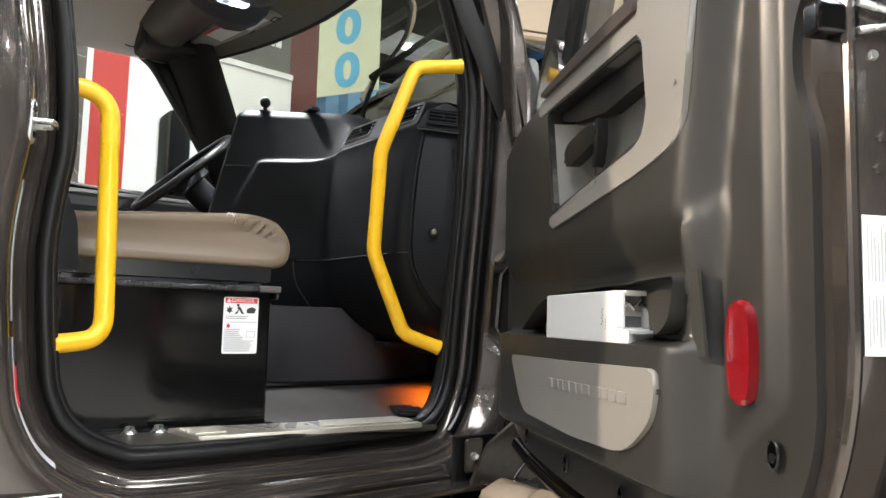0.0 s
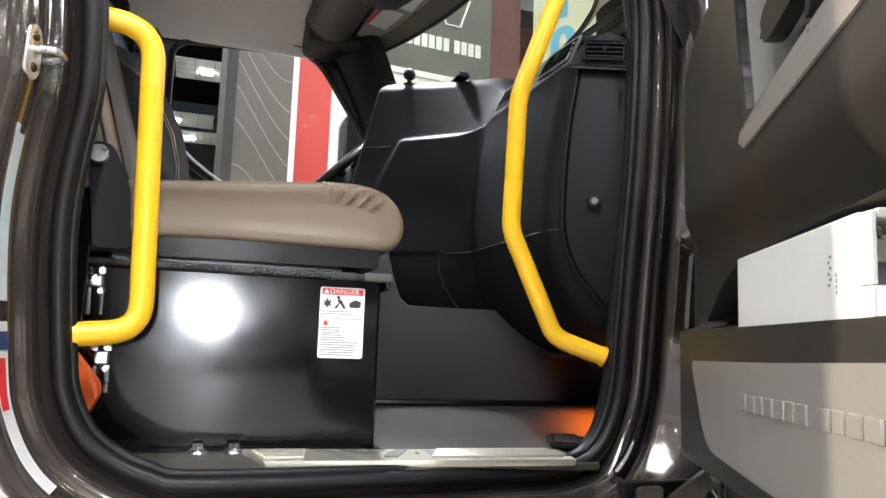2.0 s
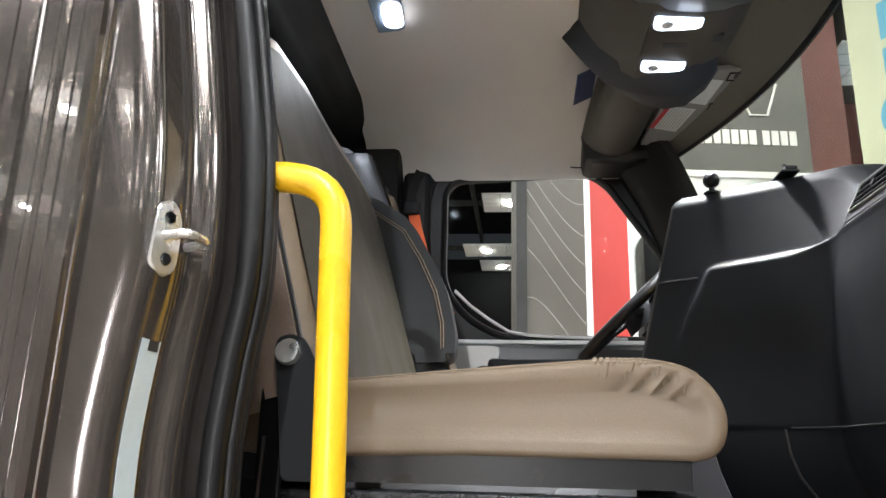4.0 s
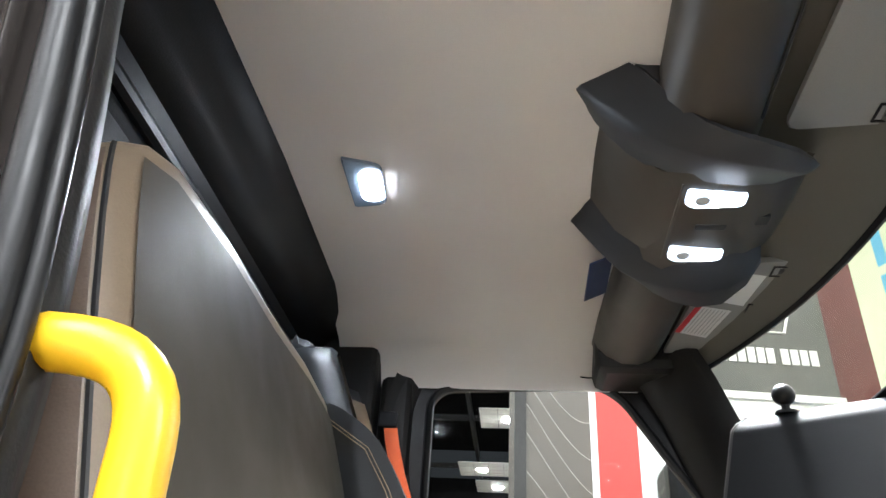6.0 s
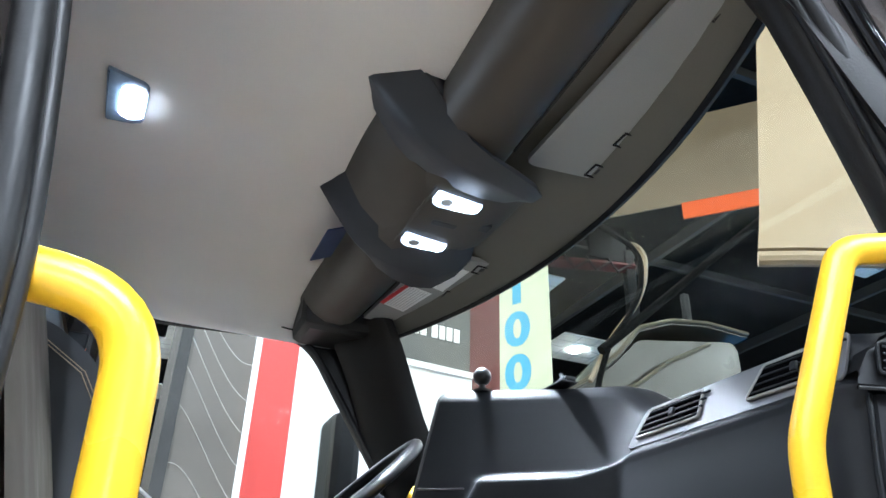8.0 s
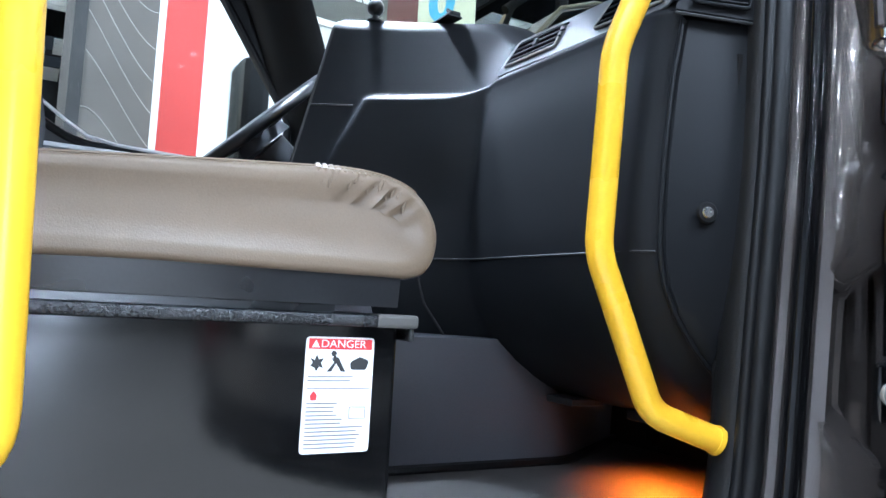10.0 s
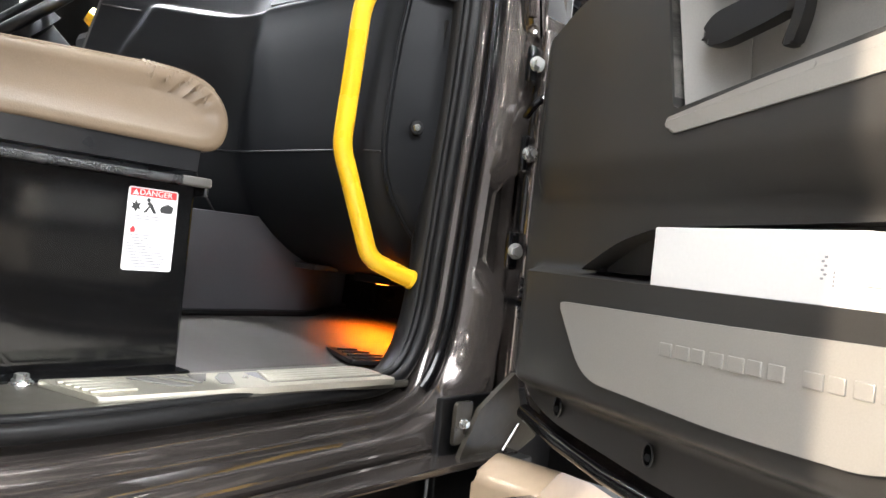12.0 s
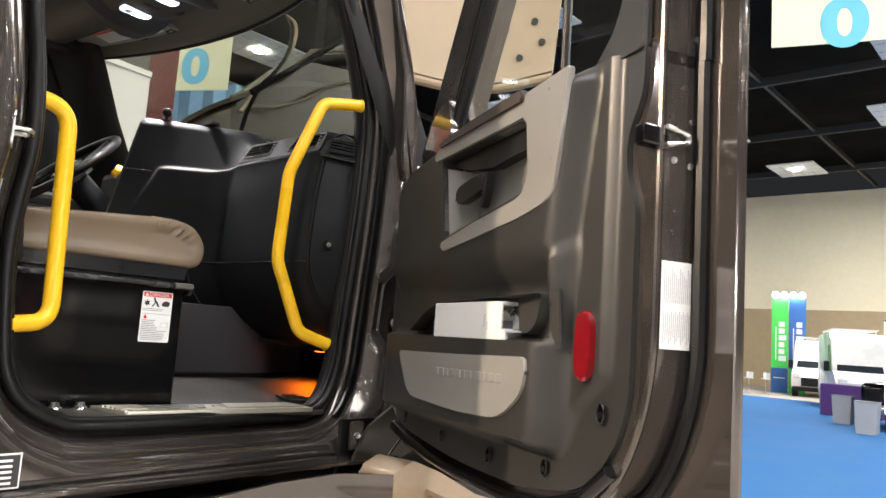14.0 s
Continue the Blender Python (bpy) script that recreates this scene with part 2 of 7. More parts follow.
def disc(at, axis, r, h, seg=24, r2=None):
    m = Matrix.Translation(at) @ Vector(axis).to_track_quat("Z", "Y").to_matrix().to_4x4()
    bm = bmesh.new()
    bmesh.ops.create_cone(bm, cap_ends=True, segments=seg, radius1=r, radius2=r if r2 is None else r2, depth=h, matrix=m @ Matrix.Translation((0, 0, h / 2)))
    return bm


def lettering(name, body, size, m, mat, parent, depth=0.0005, squeeze=1.0, bold=0.0):
    """Text in the built-in font, turned into a mesh."""
    cu = bpy.data.curves.new("txt", "FONT")
    cu.body, cu.size, cu.extrude, cu.align_x, cu.align_y = body, size, depth, "CENTER", "CENTER"
    cu.offset = bold * size
    tmp = bpy.data.objects.new("txt", cu)
    me = bpy.data.meshes.new_from_object(tmp)
    bpy.data.objects.remove(tmp)
    bpy.data.curves.remove(cu)
    bm = bmesh.new()
    bm.from_mesh(me)
    bpy.data.meshes.remove(me)
    bmesh.ops.transform(bm, matrix=m @ Matrix.Diagonal((squeeze, 1, 1, 1)), verts=bm.verts)
    return part(name, bm, mat, parent)


def smoothstep(a, b, x):
    t = max(0.0, min(1.0, (x - a) / (b - a)))
    return t * t * (3 - 2 * t)


def curve_z(table, z):
    """Linear lookup in rows of (key, value)."""
    for (a, va), (b, vb) in zip(table, table[1:]):
        if z <= b:
            t = max(0.0, min(1.0, (z - a) / (b - a)))
            return va + (vb - va) * t
    return table[-1][1]

# ---- the hall ----
HX0, HX1, HY0, HY1, HTOP = -30.0, 52.0, -34.0, 44.0, 13.0
HALL_WALL = surface("cream_hall_wall", (0.80, 0.74, 0.55), 0.8, 0, 0.05, 3, 0.05, 0.4)
# unseen west wall, made pale as a reflector for the hinge pillar's paint
WEST_BOUNCE = surface("pale_bounce_wall", (0.70, 0.71, 0.75), 0.8, 0, 0.15, 3, 0.05, 0.4)
GREY_WALL = surface("grey_hall_wall", (0.15, 0.135, 0.115), 0.8, 0, 0.2, 3, 0.05, 0.4)
HALL_DADO = surface("tan_hall_dado", (0.42, 0.33, 0.20), 0.8, 0, 0.08, 3, 0.05, 0.5)
HALL_BLACK = surface("black_hall_ceiling", (0.0035, 0.0035, 0.0038), 0.9, 0, 0.3, 2, 0.0, 0.4, spec=0.1)
HALL_STEEL = surface("dark_roof_steel", (0.028, 0.028, 0.028), 0.6, 0, 0.2, 5, 0.0, 0.7)
CONCRETE = surface("grey_hall_floor", (0.36, 0.33, 0.29), 0.6, 0, 0.15, 8, 0.05, 0.5)
BLUE_CARPET = surface("blue_carpet", (0.014, 0.135, 0.36), 0.95, 0, 0.07, 90, 0.3, 0.6)
PANEL_WHITE = surface("white_ceiling_panel", (0.75, 0.74, 0.7), 0.8, 0, 0.05, 6, 0.0, 0.8)

tagged(part("floor", box(HX0, HX1, HY0, HY1, -0.2, 0.0), CONCRETE, None), "grey concrete exhibition hall floor", "floor", kind="structure")
whole("carpet", box(5.0, 36.0, -2.5, 24.0, 0.0, 0.012), BLUE_CARPET, "bright blue exhibition carpet laid on the hall floor", "carpet", kind="structure")
for nm, b_ in (("wall_east", (HX1, HX1 + 0.3, HY0, HY1)), ("wall_west", (HX0 - 0.3, HX0, HY0, HY1)), ("wall_north", (HX0, HX1, HY1, HY1 + 0.3)), ("wall_south", (HX0, HX1, HY0 - 0.3, HY0))):
    w_ = tagged(part(nm, box(*b_, 5.2, HTOP), HALL_WALL if nm == "wall_east" else HALL_BLACK if nm == "wall_north" else WEST_BOUNCE if nm == "wall_west" else GREY_WALL, None), "tall cream painted hall wall" if nm == "wall_east" else "tall plain painted hall wall", "wall", kind="structure")
    part("dado", box(b_[0] - 0.01, b_[1] + 0.01, b_[2], b_[3], 0.0, 5.2), HALL_DADO if nm == "wall_east" else HALL_BLACK if nm == "wall_north" else WEST_BOUNCE if nm == "wall_west" else GREY_WALL, w_, "lower wall band")
tagged(part("ceiling", box(HX0, HX1, HY0, HY1, HTOP + 1.6, HTOP + 1.8), HALL_BLACK, None), "black painted hall roof high overhead", "ceiling", kind="structure")
beams = [box(x, x + 0.16, HY0, HY1, HTOP - 0.1, HTOP + 0.25) for x in range(-26, 52, 8)] + [box(HX0, HX1, y, y + 0.14, HTOP + 0.05, HTOP + 0.3) for y in range(-30, 44, 8)]
whole("roof_beams", merge(*beams), HALL_STEEL, "dark steel beams under the black hall roof", "roof beam", kind="structure")

LAMP_HALL = glow("hall_lamp", (1.0, 0.97, 0.9), 150)


def hall_light(x, y, z):
    t = thing("ceiling_panel", (x, y, z), "white suspended ceiling panel with a bright round downlight", "ceiling light", "hall lights")
    part("panel", box(x - 1.5, x + 1.5, y - 1.2, y + 1.2, z, z + 0.06, 0.01), PANEL_WHITE, t)
    part("seam", merge(*[box(x - 1.5, x + 1.5, y + k - 0.012, y + k + 0.012, z - 0.006, z - 0.001) for k in (-0.6, 0, 0.6)], *[box(x + k - 0.012, x + k + 0.012, y - 1.2, y + 1.2, z - 0.012, z - 0.008) for k in (-0.75, 0, 0.75)]), GREY_INK, t)
    part("lamp", disc((x - 0.3, y, z - 0.07), (0, 0, 1), 0.22, 0.06, 20), LAMP_HALL, t, "bright white lamp")
    return t


first = hall_light(-22, -28, 12.2)
for ix in range(9):
    for iy in range(9):
        if ix or iy:
            copy_thing(first, Matrix.Translation((-22 + ix * 8, -28 + iy * 8 + (ix % 2) * 1.5, 12.2)))
for x, y in ((15.3, 23.8), (-1.3, 39.1), (0.1, 31.3), (-0.6, 42.5)):
    copy_thing(first, Matrix.Translation((x, y, 12.2)))
for x, y in ((-8, -5), (4, -9), (18, -6), (-4, 16), (14, 16), (38, 6)):
    area("hall_lamp_light", (x, y, 11.9), (x, y, 0), 11 if x == -8 else 6, 11 if x == -8 else 6, 1900 if x == -8 else 1800 if x == 4 else 1500 if x == 18 else 900 if x < 30 else 2300, (1.0, 0.97, 0.93))

# flood lamp on a stand, mirrored in the black steel box
FLX, FLY, FLZ = 0.53, -28.0, 2.5
fs = thing("flood_lamp", (FLX, FLY, 0), "lit white flood lamp on a black stand across the hall", "flood lamp")
part("stand", merge(tube([(FLX, FLY - 0.1, 0.02), (FLX, FLY - 0.1, FLZ - 0.1)], 0.04, 10), disc((FLX, FLY - 0.1, 0.0), (0, 0, 1), 0.5, 0.03, 24)), HALL_STEEL, fs)
part("head", disc((FLX, FLY - 0.2, FLZ), (0, 1, 0), 0.62, 0.15, 28), HALL_STEEL, fs)
fd = area("flood_lamp_light", (FLX, FLY, FLZ), (0.50, 2.0, 1.7), 0.60, 0.60, 1150, (1.0, 0.98, 0.95))
fd.data.shape = "DISK"
# unseen warm lamp added behind the truck, cut off by the cab's rear corner
WS = Vector((-6.6, 4.27, 5.2))
ws = thing("added_spot_lamp", WS, "added unseen warm lamp on a tall black stand", "spot lamp")
part("stand", merge(tube([(WS.x, WS.y + 0.1, 0.02), (WS.x, WS.y + 0.1, WS.z)], 0.025, 10), disc((WS.x, WS.y + 0.1, 0.0), (0, 0, 1), 0.4, 0.03, 24)), HALL_STEEL, ws)
part("head", disc(WS + Vector((-0.16, 0.08, 0.07)), (0.85, -0.4, -0.35), 0.12, 0.15, 20), HALL_STEEL, ws)
area("added_spot_light", WS, (0.4, 0.4, 1.7), 0.12, 0.12, 650, (1.0, 0.80, 0.58))

# ---- cab shell ----
OPEN = [(0.01, 1.60), (0.0, 1.70), (-0.003, 1.78), (0.003, 1.86), (0.013, 1.95), (0.009, 2.06), (-0.004, 2.16), (-0.022, 2.27), (-0.044, 2.40), (-0.058, 2.55), (-0.05, 2.66), (-0.01, 2.745), (0.08, 2.775), (0.58, 2.775), (0.65, 2.74), (0.715, 2.68),
        (0.776, 2.554), (0.826, 2.43), (0.868, 2.31), (0.882, 2.22), (0.880, 2.10), (0.872, 1.95), (0.858, 1.80), (0.845, 1.66), (0.832, 1.55), (0.80, 1.475), (0.745, 1.446), (0.62, 1.441), (0.2, 1.440), (0.115, 1.453), (0.05, 1.492), (0.02, 1.545)]


def spline(pts, n=6):
    """A smooth closed line through points."""
    out, k = [], len(pts)
    for i in range(k):
        p0, p1, p2, p3 = (Vector(pts[(i + j) % k]) for j in (-1, 0, 1, 2))
        for s in range(n):
            t = s / n
            out.append(0.5 * ((2 * p1) + (p2 - p0) * t + (2 * p0 - 5 * p1 + 4 * p2 - p3) * t * t + (3 * p1 - p0 - 3 * p2 + p3) * t ** 3))
    return out


RIM = spline(OPEN, 9)
NORMALS = []
for i_ in range(len(RIM)):
    t_ = (RIM[(i_ + 4) % len(RIM)] - RIM[i_ - 4]).normalized()
    NORMALS.append(Vector((-t_.y, t_.x)))


def side_y(x):
    return 1.52 + 0.055 * x


def front_share(n):
    return smoothstep(0.55, 0.95, n.x)


def ring(o, y, mirror=False, front=None):
    """The door opening's outline, widened by o and pushed by y from the opening's plane. front: (o, y) at the front pillar. mirror: for the far side."""
    row = []
    for p, n in zip(RIM, NORMALS):
        w = o if o < 0.1 else 0.1 + (o - 0.1) * (1 + 2.2 * abs(n.x))
        yy = y
        if front:
            k = front_share(n)
            of, yf = front
            if of > 0.10:
                # the hinge pillar's face is scooped out beside the check strap
                of -= (of - 0.072) * (0.42 * smoothstep(1.60, 1.68, p.y) * smoothstep(1.875, 1.795, p.y) + 0.10 * smoothstep(1.92, 1.96, p.y))
                yf += 0.045 * smoothstep(1.60, 1.68, p.y) * smoothstep(1.875, 1.795, p.y) * (1 if of > 0.09 else 0.6)
            w, yy = w + (of - w) * k, y + (yf - y) * k
        q = p + n * w
        yy = side_y(p.x) + yy
        row.append((q.x, 4.82 - yy if mirror else yy, q.y))
    return row


cab = thing("truck_cab", (0.4, 2.5, 1.3), "dark taupe metallic truck cab with its passenger door open", "truck cab")
JAMB = [(0.006, 0.004), (0.03, 0.0), (0.037, -0.004), (0.040, -0.014), (0.0405, -0.028), (0.045, -0.036), (0.051, -0.040), (0.058, -0.042), (0.063, -0.047), (0.066, -0.055), (0.071, -0.085), (0.080, -0.096), (0.098, -0.101), (0.125, -0.103), (0.132, -0.100)]
PILLAR = [(0.006, 0.004), (0.022, 0.002), (0.026, -0.004), (0.030, -0.014), (0.033, -0.022), (0.037, -0.027), (0.042, -0.027), (0.046, -0.022), (0.066, -0.026), (0.072, -0.044), (0.078, -0.056), (0.130, -0.090), (0.138, -0.095), (0.145, -0.090), (0.147, -0.045)]
part("door_jamb", grid([ring(o, y, front=f_) for (o, y), f_ in zip(JAMB, PILLAR)], True), PAINT, cab, "glossy dark taupe painted door jamb", angle=50)
part("inner_garnish", grid([ring(o, y) for o, y in ((0.008, 0.0), (0.0, 0.008), (-0.002, 0.02), (0.012, 0.05), (0.05, 0.07))], True), CAB_TRIM, cab, "dark plastic door frame trim", angle=70)
for nm, o, y, r in (("door_seal", 0.014, -0.012, 0.0125), ("seal_lip", 0.001, -0.004, 0.007)):
    ps = [Vector(v) for v in ring(o, y)]
    ps.append(ps[0])
    part(nm, tube(ps, r, 16, False), RUBBER, cab, "black rubber weatherstrip", angle=60)
# glossy black bead down the hinge pillar
ps = [Vector(v) for v, n in zip(ring(0.057, -0.030, front=(0.057, -0.030)), NORMALS) if n.x > 0.6]
part("outer_bead", tube(ps, 0.0150, 14), BLACK_STEEL, cab, "glossy black bead on the hinge pillar", angle=60)
part("far_door_frame", grid([ring(o, y, True) for o, y in ((0.0, -0.02), (-0.01, 0.0), (-0.004, 0.03), (0.03, 0.05), (0.06, 0.055), (0.075, 0.06))], True), CAB_TRIM, cab, "dark far door surround")


# outer skin around the opening
part("rear_quarter_panel", box(-0.62, -0.118, 1.405, 1.50, 1.33, 2.98, 0.012), PAINT, cab)
for x, r in ((-0.135, 0.012), (-0.165, 0.007), (-0.20, 0.014), (-0.26, 0.008)):
    part("quarter_ridge", tube([(x, 1.408, 1.40), (x, 1.408, 2.1), (x - 0.01, 1.41, 2.9)], r, 10), PAINT, cab)
part("rocker_panel", merge(box(-0.6, 0.95, 1.395, 1.50, 1.322, 1.335, 0.004), *[tube([(-0.1, 1.416 - 0.010 * k, 1.345 - 0.013 * k), (0.9, 1.47 - 0.010 * k, 1.345 - 0.013 * k)], 0.007, 8) for k in range(2)]), PAINT, cab, "ribbed taupe sill below the door")
part("roof_panel", box(-0.62, 0.70, 1.42, 3.40, 2.92, 2.98, 0.02), PAINT, cab)
part("cowl_side", merge(box(0.93, 1.42, 1.535, 1.56, 1.26, 2.16, 0.01), box(1.05, 1.42, 1.50, 1.535, 1.26, 2.16, 0.01)), PAINT, cab, "painted wall behind the door hinges")
part("cowl_pillar", merge(plate(rounded([(0.975, 2.10), (1.01, 2.08), (0.985, 2.40, 0.05), (0.90, 2.64), (0.865, 2.64), (0.935, 2.40, 0.05)], 0.01), 0.045, "xz", 1.475, 0.012), tube([(0.965, 1.472, 2.12), (0.94, 1.472, 2.40), (0.868, 1.472, 2.63)], 0.009, 10)), PAINT, cab, "painted pillar edge above the hinges")
part("fender_edge", box(1.13, 1.16, 1.28, 1.54, 1.26, 2.10, 0.006), RUBBER, cab, "black shield behind the door hinges")
part("far_side", merge(box(-0.62, -0.06, 3.33, 3.40, 1.3, 2.96), box(-0.62, 1.4, 3.34, 3.40, 1.3, 2.12), box(0.95, 1.42, 3.28, 3.34, 1.3, 2.12), box(-0.62, 0.60, 3.33, 3.40, 2.78, 2.96)), PAINT, cab)

# plain chassis that carries the cab
ch = thing("truck_chassis", (0.6, 2.4, 0.0), "black steel truck chassis and wheels under the cab", "truck chassis")
for y in (1.98, 2.74):
    part("frame_rail", box(-3.2, 2.6, y, y + 0.08, 0.80, 1.08, 0.01), HALL_STEEL, ch)
for x in (-2.6, -0.4, 1.2):
    part("cross_member", box(x, x + 0.12, 2.06, 2.74, 0.84, 1.04, 0.01), HALL_STEEL, ch)
for x in (-0.4, 1.15):
    for y in (1.98, 2.70):
        part("cab_mount", box(x, x + 0.16, y - 0.02, y + 0.12, 1.08, 1.392, 0.01), HALL_STEEL, ch)
part("front_axle", tube([(1.9, 1.55, 0.50), (1.9, 3.25, 0.50)], 0.06, 12), HALL_STEEL, ch)
for x in (1.82, -2.58):
    for y in (1.96, 2.72):
        part("axle_block", box(x, x + 0.16, y, y + 0.12, 0.52, 0.82), HALL_STEEL, ch)
TYRE_BLACK = surface("black_tyre", (0.018, 0.018, 0.018), 0.8, 0, 0.2, 60, 0.2, 3)
for x, ys_ in ((1.9, (1.42, 3.10)), (-2.5, (1.42, 3.10))):
    for y in ys_:
        wh = part("wheel", disc((x, y, 0.50), (0, 1, 0), 0.50, 0.28, 36), TYRE_BLACK, ch, "black truck tyre")
        part("rim", disc((x, y - 0.01 if y < 2 else y + 0.28, 0.50), (0, 1, 0), 0.28, 0.012, 24), ALUMINIUM, wh, "aluminium wheel disc")
part("rear_axle", tube([(-2.5, 1.55, 0.50), (-2.5, 3.25, 0.50)], 0.07, 12), HALL_STEEL, ch)

# inside surfaces
HEAD = [(1.49, 2.70), (1.50, 2.77), (1.54, 2.83), (1.64, 2.872), (1.85, 2.888), (2.38, 2.896), (2.92, 2.888), (3.06, 2.868), (3.17, 2.83), (3.245, 2.775), (3.285, 2.72)]
tagged(part("headliner", shell([[(x, y, z) for y, z in HEAD] for x in (-0.27, -0.15, 0.0, 0.2, 0.4, 0.60)], 0.02), HEADLINER, cab), "light grey cloth headliner")
part("rear_wall", box(-0.46, -0.40, 1.5, 3.33, 1.35, 2.92), CAB_TRIM, cab, "dark cab back wall")
part("rear_rail", merge(shell([[(x, y, z) for x, z in ((-0.41, 2.70), (-0.385, 2.74), (-0.368, 2.782), (-0.335, 2.795), (-0.318, 2.812), (-0.305, 2.828), (-0.275, 2.842), (-0.25, 2.866), (-0.235, 2.892))] for y in (1.5, 2.2, 2.9, 3.30)], 0.01), box(-0.42, -0.36, 1.55, 3.27, 2.50, 2.53, 0.008)), CAB_TRIM, cab, "dark plastic rail along the rear roof edge")
for x, z, r in ((-0.338, 2.790, 0.006), (-0.277, 2.838, 0.005), (-0.243, 2.874, 0.007)):
    part("rail_bead", tube([(x, 1.52, z), (x, 2.3, z), (x, 3.28, z)], r, 10), BLACK_STEEL, cab, "glossy bead along the rear roof rail")
def mat_z(y):
    return 1.4425 + 0.046 * smoothstep(1.70, 1.98, y)


FLOOR_Y = [1.60, 1.66, 1.70] + [1.70 + 0.0187 * k for k in range(1, 16)] + [2.06, 2.3]
part("floor_pan", merge(box(-0.45, 1.3, 1.60, 3.3, 1.38, 1.4405), shell([[(x, y, mat_z(y) - 0.0005) for y in FLOOR_Y] for x in (0.468, 0.6, 0.8, 1.0, 1.24)], 0.008)), CARPET, cab, "grey rubber floor mat")
part("firewall", box(1.235, 1.29, 1.52, 3.33, 1.40, 2.12), CAB_TRIM, cab, "dark toe board")
part("kick_panel", box(0.87, 1.235, 1.60, 1.63, 1.44, 2.1), CAB_TRIM, cab, "dark footwell side panel")
# engine tunnel: its flank runs straight beside the floor mat, then turns towards the toe board
FLANK = [(0.50, 2.045), (0.95, 2.036), (0.985, 2.045), (1.24, 2.205)]
TOPS = [(0.50, 1.93), (0.535, 1.90), (0.553, 1.83), (0.570, 1.765), (0.585, 1.725), (0.605, 1.708), (0.66, 1.7065), (0.82, 1.7065), (1.24, 1.700)]


def flank_y(x):
    return curve_z(FLANK, x)


tx = sorted({p[0] for p in TOPS} | {0.75, 0.90, 0.95, 0.965, 0.985, 1.05, 1.15})
tun = []
for z_i in (0, 0.3, 0.6, 0.9, 0.965, 0.99):
    tun.append([(x, flank_y(x) + 0.006 * (1 - z_i) - (0.004 if 0.3 < z_i < 0.95 else 0), 1.44 + (curve_z(TOPS, x) - 1.44) * z_i) for x in tx])
tun.append([(x + 0.002, flank_y(x) + 0.005, curve_z(TOPS, x) - 0.001) for x in tx])
tun += [[(x + 0.004, y, curve_z(TOPS, x)) for x in tx] for y in (2.24, 2.5, 2.75)]
part("engine_tunnel", shell(tun, 0.008), TUNNEL, cab, "dark grey engine tunnel cover", angle=30)
part("tunnel_edge", tube([(x, flank_y(x) - 0.006, mat_z(2.04) + 0.004) for x in (0.5, 0.7, 0.85, 0.95, 0.97, 0.99, 1.1, 1.235)], 0.009, 8), RUBBER, cab, "black strip along the tunnel foot")
part("toe_plug", merge(disc((1.232, 2.02, 1.545), (-1, 0, 0), 0.016, 0.01, 16, 0.012), box(1.215, 1.235, 2.06, 2.085, 1.50, 1.60, 0.004)), BLACK_PLASTIC, cab, "small black clip on the toe board")

# windscreen frame: header, pillars and glass


def header_x(y):
    return 0.930 - 0.26 * (y - 2.33) ** 2


ys = [1.56 + 0.0835 * k for k in range(21)]
part("windscreen_header", shell([[(0.64 + f_ * (header_x(y) - 0.64), y, 2.865 - 0.115 * f_) for f_ in (0, 0.3, 0.6, 0.9, 1.0)] + [(header_x(y) + 0.012, y, 2.75)] for y in ys], 0.02), HEADER_GREY, cab, "olive grey header above the windscreen")
part("header_seal", tube([(header_x(y) + 0.006, y, 2.737) for y in ys], 0.013, 8), RUBBER, cab)


def screen(f_, y):
    base = 1.33 - 0.28 * (y - 2.38) ** 2
    return (header_x(y) + 0.01 + f_ * (base - header_x(y)), y, 2.73 - 0.60 * f_)


pane = part("windscreen", shell([[screen(f_, y) for f_ in (0, 0.33, 0.66, 1.0)] for y in ys], 0.006), SCREEN_GLASS, cab, "windscreen glass, its tint imitating a murky reflection")
pane.visible_shadow = False
for s_ in (1, -1):
    yy = lambda y: 2.40 + s_ * (y - (2.40 if s_ > 0 else 2.34))
    fw = 0.0 if s_ > 0 else 0.085
    path = [(0.68 + fw, yy(3.12), 2.77), (0.745 + fw, yy(3.145), 2.66), (0.83 + fw, yy(3.165), 2.46), (0.90 + fw, yy(3.175), 2.32), (1.0 + fw, yy(3.185), 2.13)]
    inner = [[(x + dx, y + s_ * dy * (1.0 if s_ > 0 or dy < 0 else 0.35), z + dz) for dx, dy, dz in ((0.03, -0.06, 0.03), (0.02, -0.055, 0.0), (-0.02, -0.02, -0.02), (-0.07, 0.07, -0.05), (-0.085, 0.11, -0.05), (-0.07, 0.14, -0.03), (0.05, 0.15, 0.03), (0.06, 0.05, 0.05))] for x, y, z in path]
    part("windscreen_pillar", grid(inner, True), CAB_TRIM, cab, "dark padded windscreen pillar")
part("upper_corner_trim", box(0.47, 0.76, 3.10, 3.30, 2.71, 2.87, 0.03), CAB_TRIM, cab)
part("upper_corner_trim", box(0.47, 0.68, 1.53, 1.60, 2.77, 2.87, 0.03), CAB_TRIM, cab)

# far door with its window
far = thing("far_door", (0.3, 3.5, 1.4), "closed driver's door with dark trim and clear window", "truck door")
WIN = [(0.0, 2.67, 0.04), (0.04, 2.715, 0.05), (0.50, 2.735, 0.06), (0.56, 2.69, 0.06), (0.80, 2.33, 0.02), (0.80, 2.15, 0.02), (0.20, 2.155, 0.06), (0.08, 2.22, 0.06), (0.0, 2.33, 0.06)]
win = rounded(WIN, 0.04, 5)


